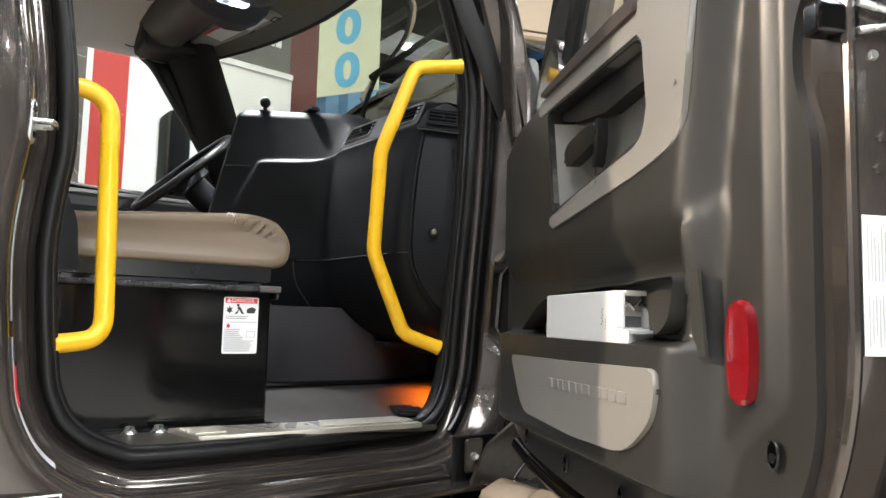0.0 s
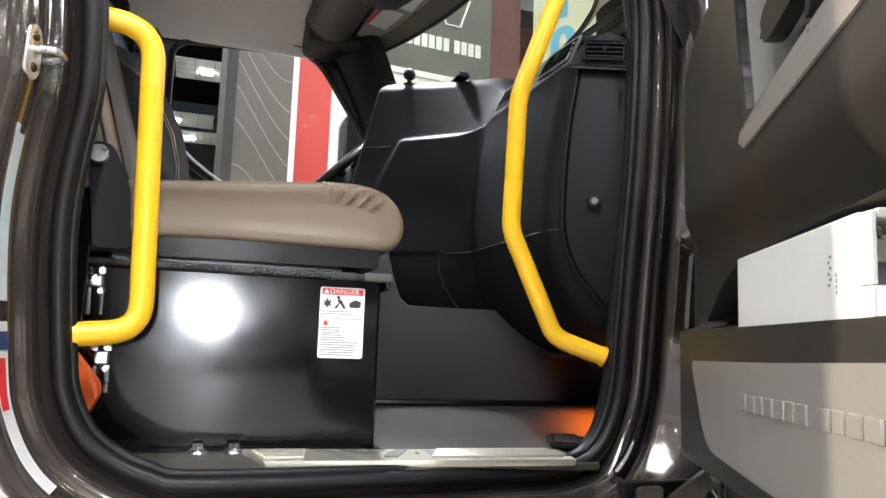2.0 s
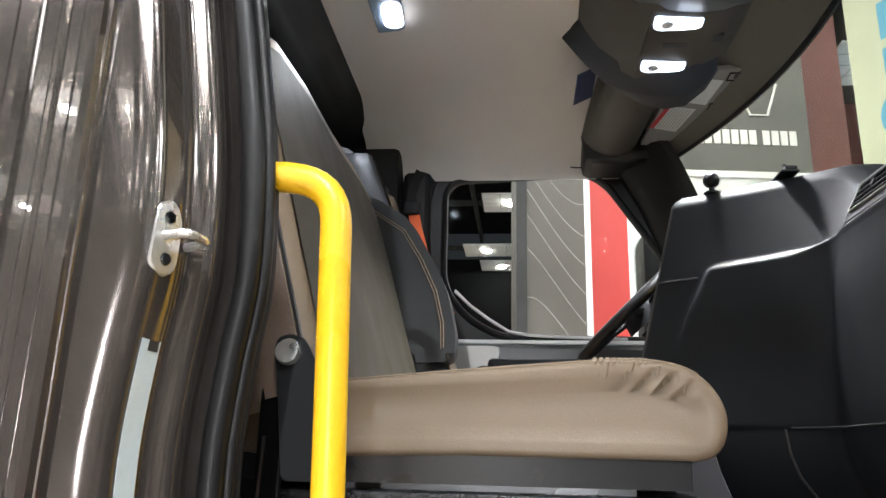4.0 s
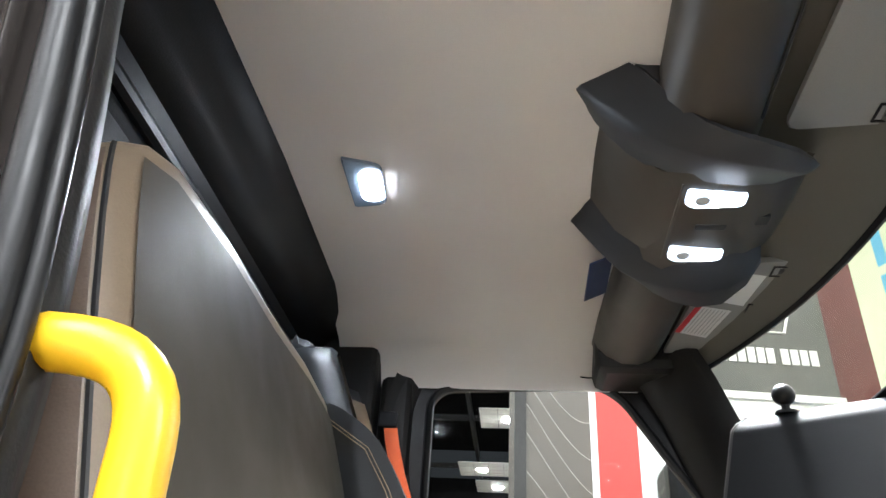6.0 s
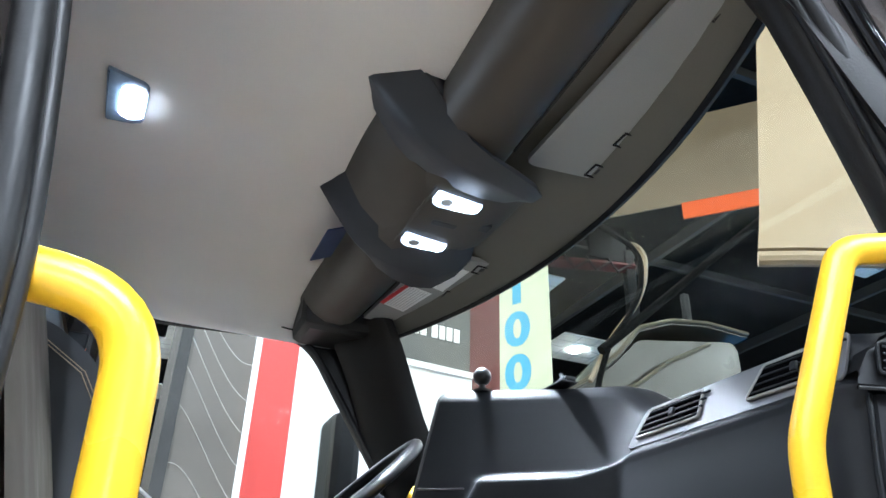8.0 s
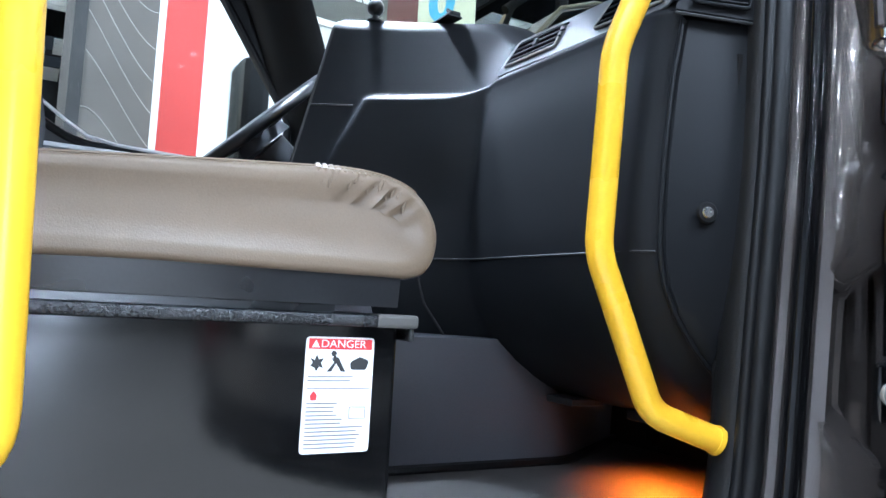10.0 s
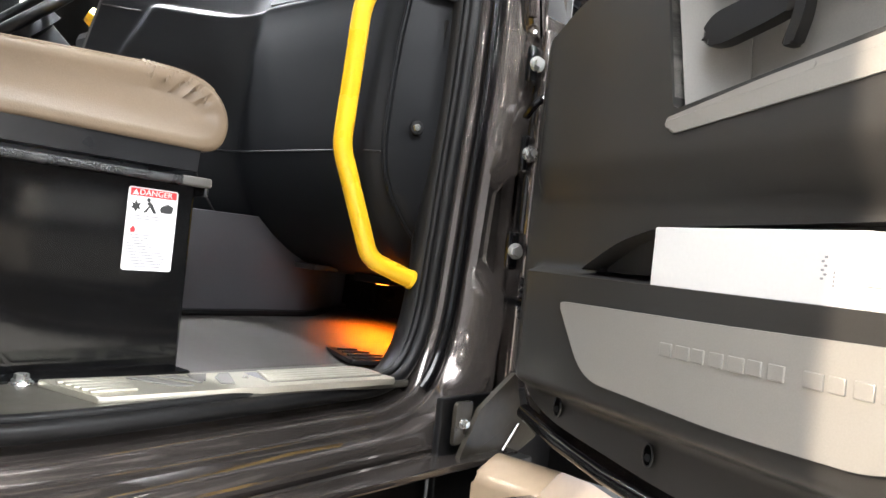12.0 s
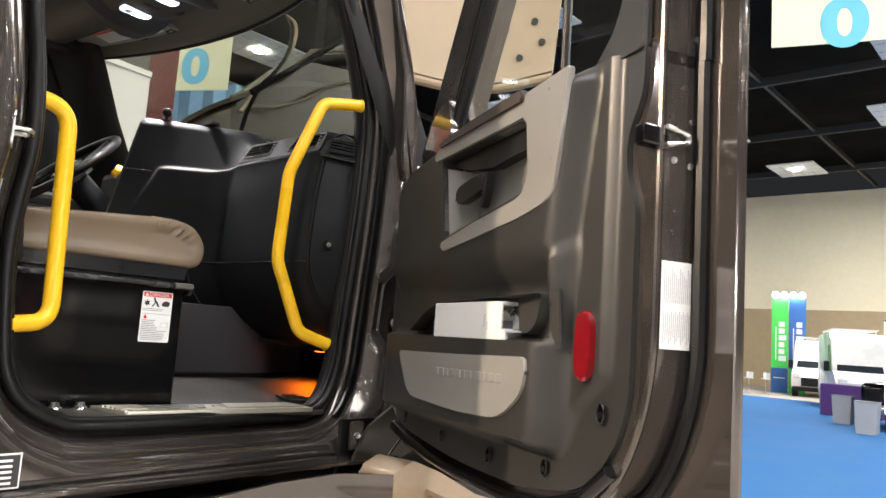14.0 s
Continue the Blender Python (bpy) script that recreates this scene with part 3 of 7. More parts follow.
def frame_plate(inner, grow, y0, y1):
    c = Vector((sum(p[0] for p in inner) / len(inner), sum(p[1] for p in inner) / len(inner)))
    k = len(inner)
    rings = []
    for g, y in ((0, y0), (grow, y0), (grow, y1), (0, y1)):
        row = []
        for i in range(k):
            t = (Vector(inner[(i + 1) % k]) - Vector(inner[i - 1]))
            n = Vector((t.y, -t.x)).normalized() if t.length > 1e-9 else Vector((0, 0))
            p = Vector(inner[i])
            if n.dot(p - c) < 0:
                n = -n
            q = p + n * g
            row.append((q.x, y, q.y))
        rings.append(row)
    rings.append(rings[0])
    return grid(rings, True)


part("window_frame", frame_plate(win, 0.10, 3.28, 3.325), CAB_TRIM, far, "black window surround")
part("window_gasket", tube([(p[0], 3.277, p[1]) for p in win + win[:1]], 0.012, 8, False), RUBBER, far)
g_ = part("window_pane", plate(win, 0.005, "xz", 3.30), FAR_GLASS, far, "clear side window glass")
g_.visible_shadow = False
part("trim_panel", merge(box(-0.12, 0.95, 3.25, 3.33, 1.42, 2.10, 0.02), box(-0.1, 0.92, 3.23, 3.33, 2.06, 2.13, 0.015)), DARK_PLASTIC, far, "charcoal door trim panel")
# card white puts the ledge's brightness under the window into its colour
part("sill_strip", box(0.0, 0.80, 3.25, 3.30, 2.132, 2.146, 0.004), WHITE_CARD, far, "white window ledge, its lit look put into the colour")
part("armrest", merge(box(0.16, 0.80, 3.12, 3.26, 2.03, 2.07, 0.015), box(0.12, 0.3, 3.14, 3.24, 1.92, 2.05, 0.02)), BLACK_PLASTIC, far)
part("silver_bezel", plate(rounded([(0.02, 2.12), (0.20, 2.12), (0.16, 1.97), (0.10, 1.83), (0.02, 1.83)], 0.02), 0.03, "xz", 3.215, 0.006), SILVER, far, "silver door trim plate")

# ---- passenger door, swung open ----
DOOR = Matrix(((-0.4152, 0.9097, 0, 0.744), (-0.9097, -0.4152, 0, 1.218), (0, 0, 1, 0), (0, 0, 0, 1))) @ Matrix.Diagonal((1.02, 1.0, 1.0, 1))
door = thing("passenger_door", (0.98, 1.47, 1.4), "open dark taupe truck door with charcoal inner trim", "truck door")


def dpart(name, bm, mat, parent=None, label="", angle=35):
    return part(name, bm, mat, parent or door, label, DOOR, angle)


SHELL = [(-0.20, 1.42, 0.05), (0.0, 1.378, 0.1), (0.40, 1.360, 0.15), (0.66, 1.40, 0.16), (0.757, 1.58, 0.10), (0.757, 2.13, 0.02), (-0.10, 2.09, 0.02), (-0.21, 2.00, 0.05)]
POST = [(0.715, 2.06), (0.757, 2.08), (0.757, 2.84, 0.06), (0.70, 2.92, 0.08), (0.34, 2.90, 0.06), (0.22, 2.82, 0.06), (-0.175, 2.12), (-0.07, 2.06), (0.285, 2.76, 0.05), (0.38, 2.84, 0.05), (0.66, 2.85, 0.05), (0.715, 2.80, 0.04)]
dpart("door_shell", merge(plate(rounded(SHELL, 0.04, 6), 0.096, "xz", 0.084, 0.010, 3), plate(rounded(POST, 0.01, 5), 0.09, "xz", 0.088, 0.012, 3)), PAINT, None, "glossy dark taupe steel door shell with window frame")
OUTER = [(-0.24, 1.40, 0.06), (0.0, 1.362, 0.1), (0.50, 1.352, 0.10), (0.826, 1.352, 0.10), (0.826, 2.85, 0.06), (0.72, 2.95, 0.06), (0.715, 2.90, 0.01), (0.76, 2.84, 0.05), (0.75, 2.14, 0.02), (-0.12, 2.15, 0.02), (-0.25, 2.03, 0.05)]
dpart("outer_skin", plate(rounded(OUTER, 0.04, 6), 0.020, "xz", 0.1725, 0.007, 3), PAINT, None, "glossy dark taupe outer door skin")
ro = rounded(SHELL, 0.04, 6)
c_ = Vector((0.32, 1.78))
rim2 = [tuple(Vector(p) + (Vector(p) - c_).normalized() * 0.012) for p in ro]
dpart("door_seal", tube([(p[0], 0.164, p[1]) for p in rim2 + rim2[:1]], 0.012, 8, False), RUBBER, None, "black rubber door seal")
dpart("step_bead", tube([(p[0], 0.092, p[1]) for p in ro + ro[:1]], 0.006, 8, False), PAINT)
dpart("post_seal", tube([(0.769, 0.164, 2.10), (0.769, 0.164, 2.84)], 0.012, 8), RUBBER)
dpart("post_bead", tube([(0.757, 0.092, 2.10), (0.757, 0.092, 2.84)], 0.006, 8), PAINT)

# trim panel: one relief surface, bulging round the pocket and the handle bay
TRIM = rounded([(-0.165, 1.475, 0.05), (-0.08, 1.434, 0.06), (0.20, 1.402, 0.1), (0.46, 1.398, 0.12), (0.64, 1.428, 0.12), (0.727, 1.545, 0.12), (0.727, 1.87, 0.04), (0.703, 1.925, 0.03), (0.703, 1.985, 0.03), (0.735, 2.04, 0.04), (0.738, 2.122, 0.01),
                (0.62, 2.114, 0.01), (0.30, 2.095, 0.01), (0.10, 2.070, 0.02), (-0.04, 2.052, 0.03), (-0.155, 1.99, 0.05)], 0.03, 6)


def trim_base(u):
    """The trim's rim falls away towards the latch."""
    return 0.050 + 0.033 * max(0.0, u)


def bell(d):
    return smoothstep(0.0, 1.0, d)


def relief(u, z):
    """How far the trim stands proud at a place of the door."""
    low = bell((0.622 - u) / 0.065) * bell((u + 0.15) / 0.05) * bell((1.668 - z) / 0.012) * bell((z - 1.468) / 0.024)
    low *= bell((0.545 + (z - 1.462) * 0.75 - u) / 0.05 + 0.6)
    mid = bell((0.612 + (z - 1.70) * 0.16 - u) / 0.062) * bell((u + 0.17) / 0.06) * bell((z - 1.72) / 0.10) * bell((2.10 + 0.10 * min(u, 0.2) - z) / 0.05 + 0.25)
    flat = bell((0.690 - u) / 0.014) * bell((u + 0.2) / 0.05) * bell((z - 1.472 + max(0, u - 0.52) * -0.75) / 0.02)
    fill = bell((0.622 + max(0.0, z - 1.68) * 0.16 - u) / 0.07) * bell((u - 0.545) / 0.04) * bell((z - 1.60) / 0.05) * bell((1.90 - z) / 0.12)
    b = trim_base(u)
    return max((b - 0.004) * low, (b - 0.014) * mid, 0.014 * flat, (b - 0.010) * fill)


def inside(poly, x, y):
    hit, j = False, len(poly) - 1
    for i in range(len(poly)):
        (xi, yi), (xj, yj) = poly[i][:2], poly[j][:2]
        if (yi > y) != (yj > y) and x < (xj - xi) * (y - yi) / (yj - yi) + xi:
            hit = not hit
        j = i
    return hit


BAY = rounded([(0.135, 2.046, 0.012), (0.492, 2.052, 0.02), (0.510, 1.945, 0.025), (0.495, 1.918, 0.02), (0.168, 1.866, 0.012)], 0.015, 5)
POCKET = rounded([(0.022, 1.664, 0.01), (0.10, 1.706, 0.03), (0.17, 1.724, 0.02), (0.580, 1.736, 0.012), (0.566, 1.684, 0.02), (0.54, 1.668, 0.01)], 0.015, 5)


def relief_panel(poly, holes, step=0.0085):
    """The trim skin: rings shrinking from the outline would fold, so a fine lattice is snapped to the outlines."""
    us = [p[0] for p in poly]
    zs = [p[1] for p in poly]
    nu, nz = int((max(us) - min(us)) / step) + 1, int((max(zs) - min(zs)) / step) + 1
    grid_i, verts, faces = {}, [], []

    def at(i, j):
        if (i, j) not in grid_i:
            u, z = min(us) + i * step, min(zs) + j * step
            grid_i[(i, j)] = len(verts)
            verts.append([u, 0.0, z])
        return grid_i[(i, j)]
    for i in range(nu):
        for j in range(nz):
            u, z = min(us) + (i + 0.5) * step, min(zs) + (j + 0.5) * step
            if inside(poly, u, z) and not any(inside(h, u, z) for h in holes):
                faces.append((at(i, j), at(i + 1, j), at(i + 1, j + 1), at(i, j + 1)))
    count = {}
    for f_ in faces:
        for a, b in zip(f_, f_[1:] + f_[:1]):
            k = (min(a, b), max(a, b))
            count[k] = count.get(k, 0) + 1
    edge = {v for k, c in count.items() if c == 1 for v in k}
    loops = [poly] + list(holes)
    for v in edge:
        p = Vector((verts[v][0], verts[v][2]))
        best = None
        for lp in loops:
            for a, b in zip(lp, lp[1:] + lp[:1]):
                a, b = Vector(a), Vector(b)
                d = b - a
                t = max(0, min(1, (p - a).dot(d) / max(d.length_squared, 1e-12)))
                q = a + d * t
                if best is None or (q - p).length < best[0]:
                    best = ((q - p).length, q)
        verts[v][0], verts[v][2] = best[1].x, best[1].y
    for v in verts:
        v[1] = trim_base(v[0]) - relief(v[0], v[2])
    n0 = len(verts)
    rim = [k for k, c in count.items() if c == 1]
    back = {}
    for v in edge:
        back[v] = len(verts)
        verts.append([verts[v][0], trim_base(verts[v][0]) + 0.012, verts[v][2]])
    for a, b in rim:
        faces.append((a, b, back[b], back[a]))
    return bm_from(verts, faces)


dpart("trim_panel", relief_panel(TRIM, [BAY, POCKET]), DARK_PLASTIC, None, "charcoal grained plastic door trim", 60)
# pocket: back board and floor
POCKET_GREY = surface("ribbed_pocket_lining", (0.030, 0.0285, 0.026), 0.6, 0, 0.15, 900, 0.4, 5)
dpart("map_pocket", merge(shell([[(u, w - 0.10 * (z - 1.66), z) for u, w in ((-0.02, 0.054), (0.38, 0.054), (0.47, 0.049), (0.56, 0.040), (0.606, 0.036))] for z in (1.645, 1.68, 1.71, 1.742)], 0.004), box(0.0, 0.56, 0.0, 0.055, 1.60, 1.606)), POCKET_GREY, None, "ribbed map pocket lining")
dpart("pocket_wall", grid([[(p[0], y, p[1]) for p in POCKET] for y in (0.010, 0.052)], True), DARK_PLASTIC)
# handle bay
dpart("handle_bay", merge(plate(BAY, 0.006, "xz", 0.066), grid([[(p[0], y, p[1]) for p in BAY] for y in (0.018, 0.066)], True)), BAY_GREY, None, "grey recessed door pull bay")
dpart("bay_shadow_lip", plate(rounded([(0.150, 2.040), (0.488, 2.050), (0.494, 2.006), (0.42, 2.004), (0.335, 1.996), (0.24, 2.008), (0.160, 2.028)], 0.006), 0.026, "xz", 0.036, 0.006), LEVER_BLACK, None, "black pull grip")
LEVER = [(0.189, 1.955, 0.008), (0.196, 1.940, 0.008), (0.222, 1.936, 0.012), (0.290, 1.948, 0.02), (0.318, 1.956, 0.01), (0.322, 1.985, 0.006), (0.280, 1.986, 0.02), (0.206, 1.975, 0.02)]
lv = dpart("door_lever", plate(rounded(LEVER, 0.008, 5), 0.018, "xz", 0.024, 0.007, 3), LEVER_BLACK, None, "black door release lever")
dpart("paddle", plate(rounded([(0.304, 1.917, 0.003), (0.318, 1.917, 0.003), (0.330, 1.950, 0.02), (0.330, 1.988, 0.003), (0.317, 1.988, 0.003), (0.317, 1.952, 0.02)], 0.004, 4), 0.016, "xz", 0.026, 0.003), LEVER_BLACK, lv, "black lever paddle")
dpart("bay_side", shell([[(0.146, 0.024, 2.026), (0.178, 0.024, 1.868)], [(0.190, 0.055, 2.016), (0.210, 0.055, 1.880)], [(0.225, 0.064, 2.010), (0.236, 0.064, 1.890)]], 0.002), BAY_GREY, None, "pale grey sloping cheek of the bay")
CAP_BROWN = surface("brown_soft_cap", (0.040, 0.030, 0.025), 0.5, 0, 0.12, 500, 0.1, 5)
TRIMC = [(0.100, 2.048, 0.006), (0.100, 2.070, 0.008), (0.20, 2.084, 0.02), (0.50, 2.100, 0.03), (0.627, 2.110, 0.004), (0.601, 1.945, 0.05), (0.590, 1.893, 0.06), (0.50, 1.873, 0.04), (0.168, 1.836, 0.010), (0.156, 1.856, 0.008), (0.30, 1.882, 0.03), (0.482, 1.908, 0.02), (0.514, 1.930, 0.025), (0.497, 2.056, 0.012), (0.30, 2.052, 0.02)]
dpart("trim_bezel", plate(rounded(TRIMC, 0.01, 6), 0.012, "xz", 0.011, 0.004), SILVER, None, "silver C-shaped trim round the door pull")
dpart("bezel_cap", plate(rounded([(0.135, 2.074), (0.487, 2.086), (0.487, 2.108), (0.30, 2.100), (0.125, 2.084)], 0.006), 0.016, "xz", 0.004, 0.004), CAP_BROWN, None, "dark brown grip cap")
for u, z in ((0.36, 1.884), (0.57, 2.085), (0.585, 1.96)):
    dpart("trim_screw", disc((u, 0.0085, z), (0, -1, 0), 0.003, 0.001, 12), SILVER)
PLATE = [(-0.003, 1.617, 0.012), (0.30, 1.622, 0.02), (0.560, 1.629, 0.02), (0.552, 1.57, 0.08), (0.48, 1.519, 0.06), (0.30, 1.513, 0.05), (0.066, 1.521, 0.04)]
pl = dpart("kick_plate", plate(rounded(PLATE, 0.02, 6), 0.008, "xz", -0.003, 0.003), SILVER, None, "silver plate with a raised badge")
for k in range(11):
    u = 0.207 + 0.0245 * k + (0.014 if k > 6 else 0)
    dpart("badge_bar", box(u, u + (0.0185, 0.0205, 0.017)[k % 3], -0.0052, -0.0026, 1.576 + 0.0004 * k, 1.5915 + 0.0004 * k, 0.0012), SILVER, pl, "raised silver badge bar")
# reflector
rf = [(0.644 + 0.0200 * math.copysign(abs(math.cos(a)) ** 0.8, math.cos(a)), 1.653 + 0.056 * math.copysign(abs(math.sin(a)) ** 0.75, math.sin(a))) for a in [2 * math.pi * k / 40 for k in range(40)]]
rfl = dpart("reflector", plate(rf, 0.014, "xz", 0.046, 0.005, 3), RED_LENS, None, "oval red reflector")
dpart("reflector_rib", merge(*[box(0.632, 0.656, 0.0452, 0.0465, 1.605 + 0.006 * k, 1.607 + 0.006 * k) for k in range(17)]), RED_LENS, rfl)
RIM_BLACK = surface("satin_dark_rim_plastic", (0.014, 0.0145, 0.015), 0.30, 0, 0.12, 600, 0.05, 5, rvar=0.08)
for u, w, z in ((-0.045, 0.046, 1.458), (0.147, 0.051, 1.443), (0.348, 0.056, 1.436), (0.532, 0.062, 1.447), (0.674, 0.066, 1.553)):
    oval = [(u + 0.0085 * math.cos(a), w - 0.0015, z + 0.0145 * math.sin(a)) for a in [2 * math.pi * k / 20 for k in range(21)]]
    hole = dpart("fastener", tube(oval, 0.0014, 8, False), RIM_BLACK, None, "oval recessed trim fastener")
    # a flat black oval paints the shade inside the hole
    dpart("fastener_well", plate([(p[0], p[2]) for p in oval[:-1]], 0.001, "xz", w - 0.0018), SHADE_BLACK, hole, "flat black sheet for the shaded fastener well")
    dpart("fastener_head", disc((u + 0.001, w - 0.0022, z - 0.003), (0, -1, 0), 0.005, 0.0012, 10), BLACK_PLASTIC, hole)
dpart("lower_lip", tube([(-0.16, 0.062, 1.424), (-0.06, 0.064, 1.401), (0.05, 0.066, 1.386), (0.20, 0.068, 1.375), (0.40, 0.070, 1.371), (0.52, 0.072, 1.382), (0.62, 0.074, 1.412), (0.69, 0.076, 1.470)], 0.013, 12), BLACK_STEEL, None, "glossy black lower door lip")
# shut face: latch, label, holes
US = 0.7575
dpart("latch", box(US - 0.02, US + 0.003, 0.058, 0.104, 1.957, 1.989, 0.004), BLACK_STEEL, None, "black door latch slot")
dpart("latch_frame", tube(fillet([(US + 0.006, 0.098, 1.988), (US + 0.008, 0.138, 1.980), (US + 0.008, 0.140, 1.968), (US + 0.006, 0.098, 1.960)], 0.008), 0.0038, 8), ZINC, None, "bright latch fork")
for y, z in ((0.112, 2.008), (0.151, 2.004), (0.118, 1.940), (0.150, 1.935), (0.135, 2.055), (0.130, 2.10), (0.125, 1.86), (0.12, 1.83)):
    dpart("latch_screw", disc((US, y, z), (1, 0, 0), 0.0055, 0.003, 12, 0.004), ZINC if z < 2 and z > 1.9 else PAINT)
lb = dpart("certification_label", box(US + 0.0004, US + 0.0012, 0.100, 0.168, 1.656, 1.786), WHITE_LABEL, None, "white label of small print")
dpart("small_print", merge(*[box(US + 0.0014, US + 0.0018, 0.105 + 0.0037 * k, 0.1065 + 0.0037 * k, 1.664 + 0.005 * (k % 3), 1.712 - 0.004 * (k % 2)) for k in range(14)], *[box(US + 0.0014, US + 0.0018, 0.105 + 0.0037 * k, 0.1065 + 0.0037 * k, 1.724, 1.776 - 0.005 * (k % 4)) for k in range(14)]), FAINT_INK, lb, "rows of tiny grey print")
dpart("label_mark", plate([(0.158, 1.752), (0.166, 1.752), (0.161, 1.757), (0.166, 1.762), (0.158, 1.768)], 0.0004, "yz", US + 0.0014), BLACK_INK, lb, "small black emblem")
# window frame and glass of the door
dpart("frame_gasket", tube(fillet([(-0.03, 0.095, 2.06), (0.325, 0.095, 2.745), (0.41, 0.095, 2.83), (0.65, 0.095, 2.838), (0.70, 0.095, 2.79), (0.70, 0.095, 2.12)], 0.06, 6), 0.018, 10), RUBBER, None, "black glass run channel")
dpart("post_trim", plate(rounded([(0.60, 2.106), (0.738, 2.116), (0.736, 2.80), (0.692, 2.80), (0.692, 2.25, 0.12), (0.672, 2.17, 0.04)], 0.01), 0.016, "xz", 0.068, 0.005), DARK_PLASTIC, None, "charcoal trim of the rear window post")
dpart("division_bar", tube([(0.47, 0.105, 2.10), (0.47, 0.105, 2.86)], 0.009, 8), RUBBER)
dg = dpart("window_pane", plate([(-0.06, 2.04), (0.72, 2.06), (0.72, 2.84), (0.35, 2.84)], 0.005, "xz", 0.105), GLASS, None, "clear door window glass")
dg.visible_shadow = False
dpart("corner_cover", plate(rounded([(-0.16, 2.03), (0.02, 2.05), (0.045, 2.16), (0.02, 2.24), (-0.07, 2.20)], 0.015), 0.02, "xz", 0.07, 0.004), PAINT, None, "taupe corner plate by the mirror")
dpart("belt_seal", tube([(0.02, 0.085, 2.074), (0.30, 0.088, 2.094), (0.60, 0.090, 2.110)], 0.010, 8), RUBBER)
# hinges and check strap
hl = part("hinge_plate", merge(box(0.985, 1.045, 1.446, 1.462, 1.60, 2.10, 0.006), tube([(1.04, 1.436, 1.60), (1.04, 1.436, 2.10)], 0.012, 12)), PAINT, cab, "dark taupe steel hinge plate")
for x_, z in ((0.958, 1.684), (0.972, 1.865), (0.966, 2.03)):
    part("hinge_bolt", bolt((x_, 1.452, z), (-0.5, -0.85, 0), 0.010, 0.008, 0.015), ZINC, hl, "zinc bolt")
    part("hinge_leaf", box(x_ - 0.012, x_ + 0.05, 1.458, 1.470, z - 0.035, z + 0.035, 0.005), BLACK_STEEL, hl, "black hinge leaf")
for z in (1.775, 1.95):
    part("hinge_knuckle", merge(tube([(1.012, 1.478, z - 0.05), (1.012, 1.478, z + 0.05)], 0.015, 14), disc((1.012, 1.478, z + 0.05), (0, 0, 1), 0.012, 0.008, 12)), BLACK_STEEL, hl, "black hinge knuckle")
ck = thing("check_strap", (0.98, 1.45, 1.6), "black door check strap with ribbed boot", "door check")
part("strap", box(0.96, 1.02, 1.40, 1.47, 1.585, 1.60, 0.004), BLACK_STEEL, ck)
part("boot", tube([(0.985, 1.43, 1.56 + 0.006 * k) for k in range(14)], [0.020 if k % 2 else 0.016 for k in range(14)], 14), RUBBER, ck)
st = thing("grab_stay", (0.97, 1.44, 2.0), "black steel stay bracket by the hinge", "bracket")
part("stay", tube(fillet([(0.955, 1.46, 1.93), (0.955, 1.43, 1.965), (1.0, 1.40, 1.975), (1.05, 1.37, 1.98)], 0.02), 0.008, 10), BLACK_STEEL, st)

# ---- striker and labels on the rear pillar ----
SKM = Matrix.Translation((-0.050, 1.459, 0.0)) @ Matrix.Rotation(radians(72), 4, "Z") @ Matrix.Translation((0.044, -1.453, 0.0))
sk = thing("door_striker", (-0.06, 1.45, 1.97), "bright zinc door striker bolted to the pillar", "striker")
part("striker_plate", plate(rounded([(-0.078, 1.942), (-0.058, 1.932), (-0.046, 1.945), (-0.044, 1.988), (-0.054, 2.008), (-0.074, 2.002)], 0.008), 0.006, "xz", 1.453, 0.002), ZINC, sk, "", SKM)
part("striker_pin", tube(fillet([(-0.064, 1.455, 1.972), (-0.064, 1.425, 1.972), (-0.036, 1.425, 1.968), (-0.034, 1.455, 1.968)], 0.010), 0.0045, 10), ZINC, sk, "round striker loop", SKM)
for z in (1.950, 1.990):
    part("striker_screw", disc((-0.060, 1.454, z), (0, -1, 0), 0.007, 0.003, 16, 0.005), BLACK_STEEL, sk, "", SKM)

# ---- sill plate and floor bolts ----
SILL_ALU = surface("pale_anodised_aluminium", (0.50, 0.475, 0.40), 0.38, 0.7, 0.08, 300, 0.12, 9)
TREAD = surface("grey_olive_sill_paint", (0.075, 0.070, 0.058), 0.35, 0.2, 0.15, 200, 0.08, 9)
sp = thing("sill_plate", (0.5, 1.6, 1.455), "ribbed aluminium entry sill plate with an embossed emblem", "sill plate")
SL = Matrix.Translation((0.235, 1.566, 1.4415)) @ Matrix.Rotation(radians(-3.4), 4, "Z")
part("plate", plate(rounded([(0.0, 0.105), (0.032, -0.014), (0.515, -0.016), (0.528, 0.088)], 0.004), 0.0098, "xy", 0.0, 0.004), SILL_ALU, sp, "", SL)
for k in range(5):
    part("rib", box(0.285 + 0.006 * k, 0.505, 0.008 + 0.0160 * k, 0.0205 + 0.0160 * k, 0.0095, 0.0135, 0.002), SILL_ALU, sp, "", SL)
    part("rib", box(0.03 - 0.004 * k, 0.09 + 0.002 * k, 0.008 + 0.0160 * k, 0.0205 + 0.0160 * k, 0.0095, 0.0135, 0.002), SILL_ALU, sp, "", SL)
part("groove_field", box(0.288, 0.503, 0.008, 0.085, 0.0096, 0.0102), GREY_INK, sp, "dark grooves between the ribs", SL)
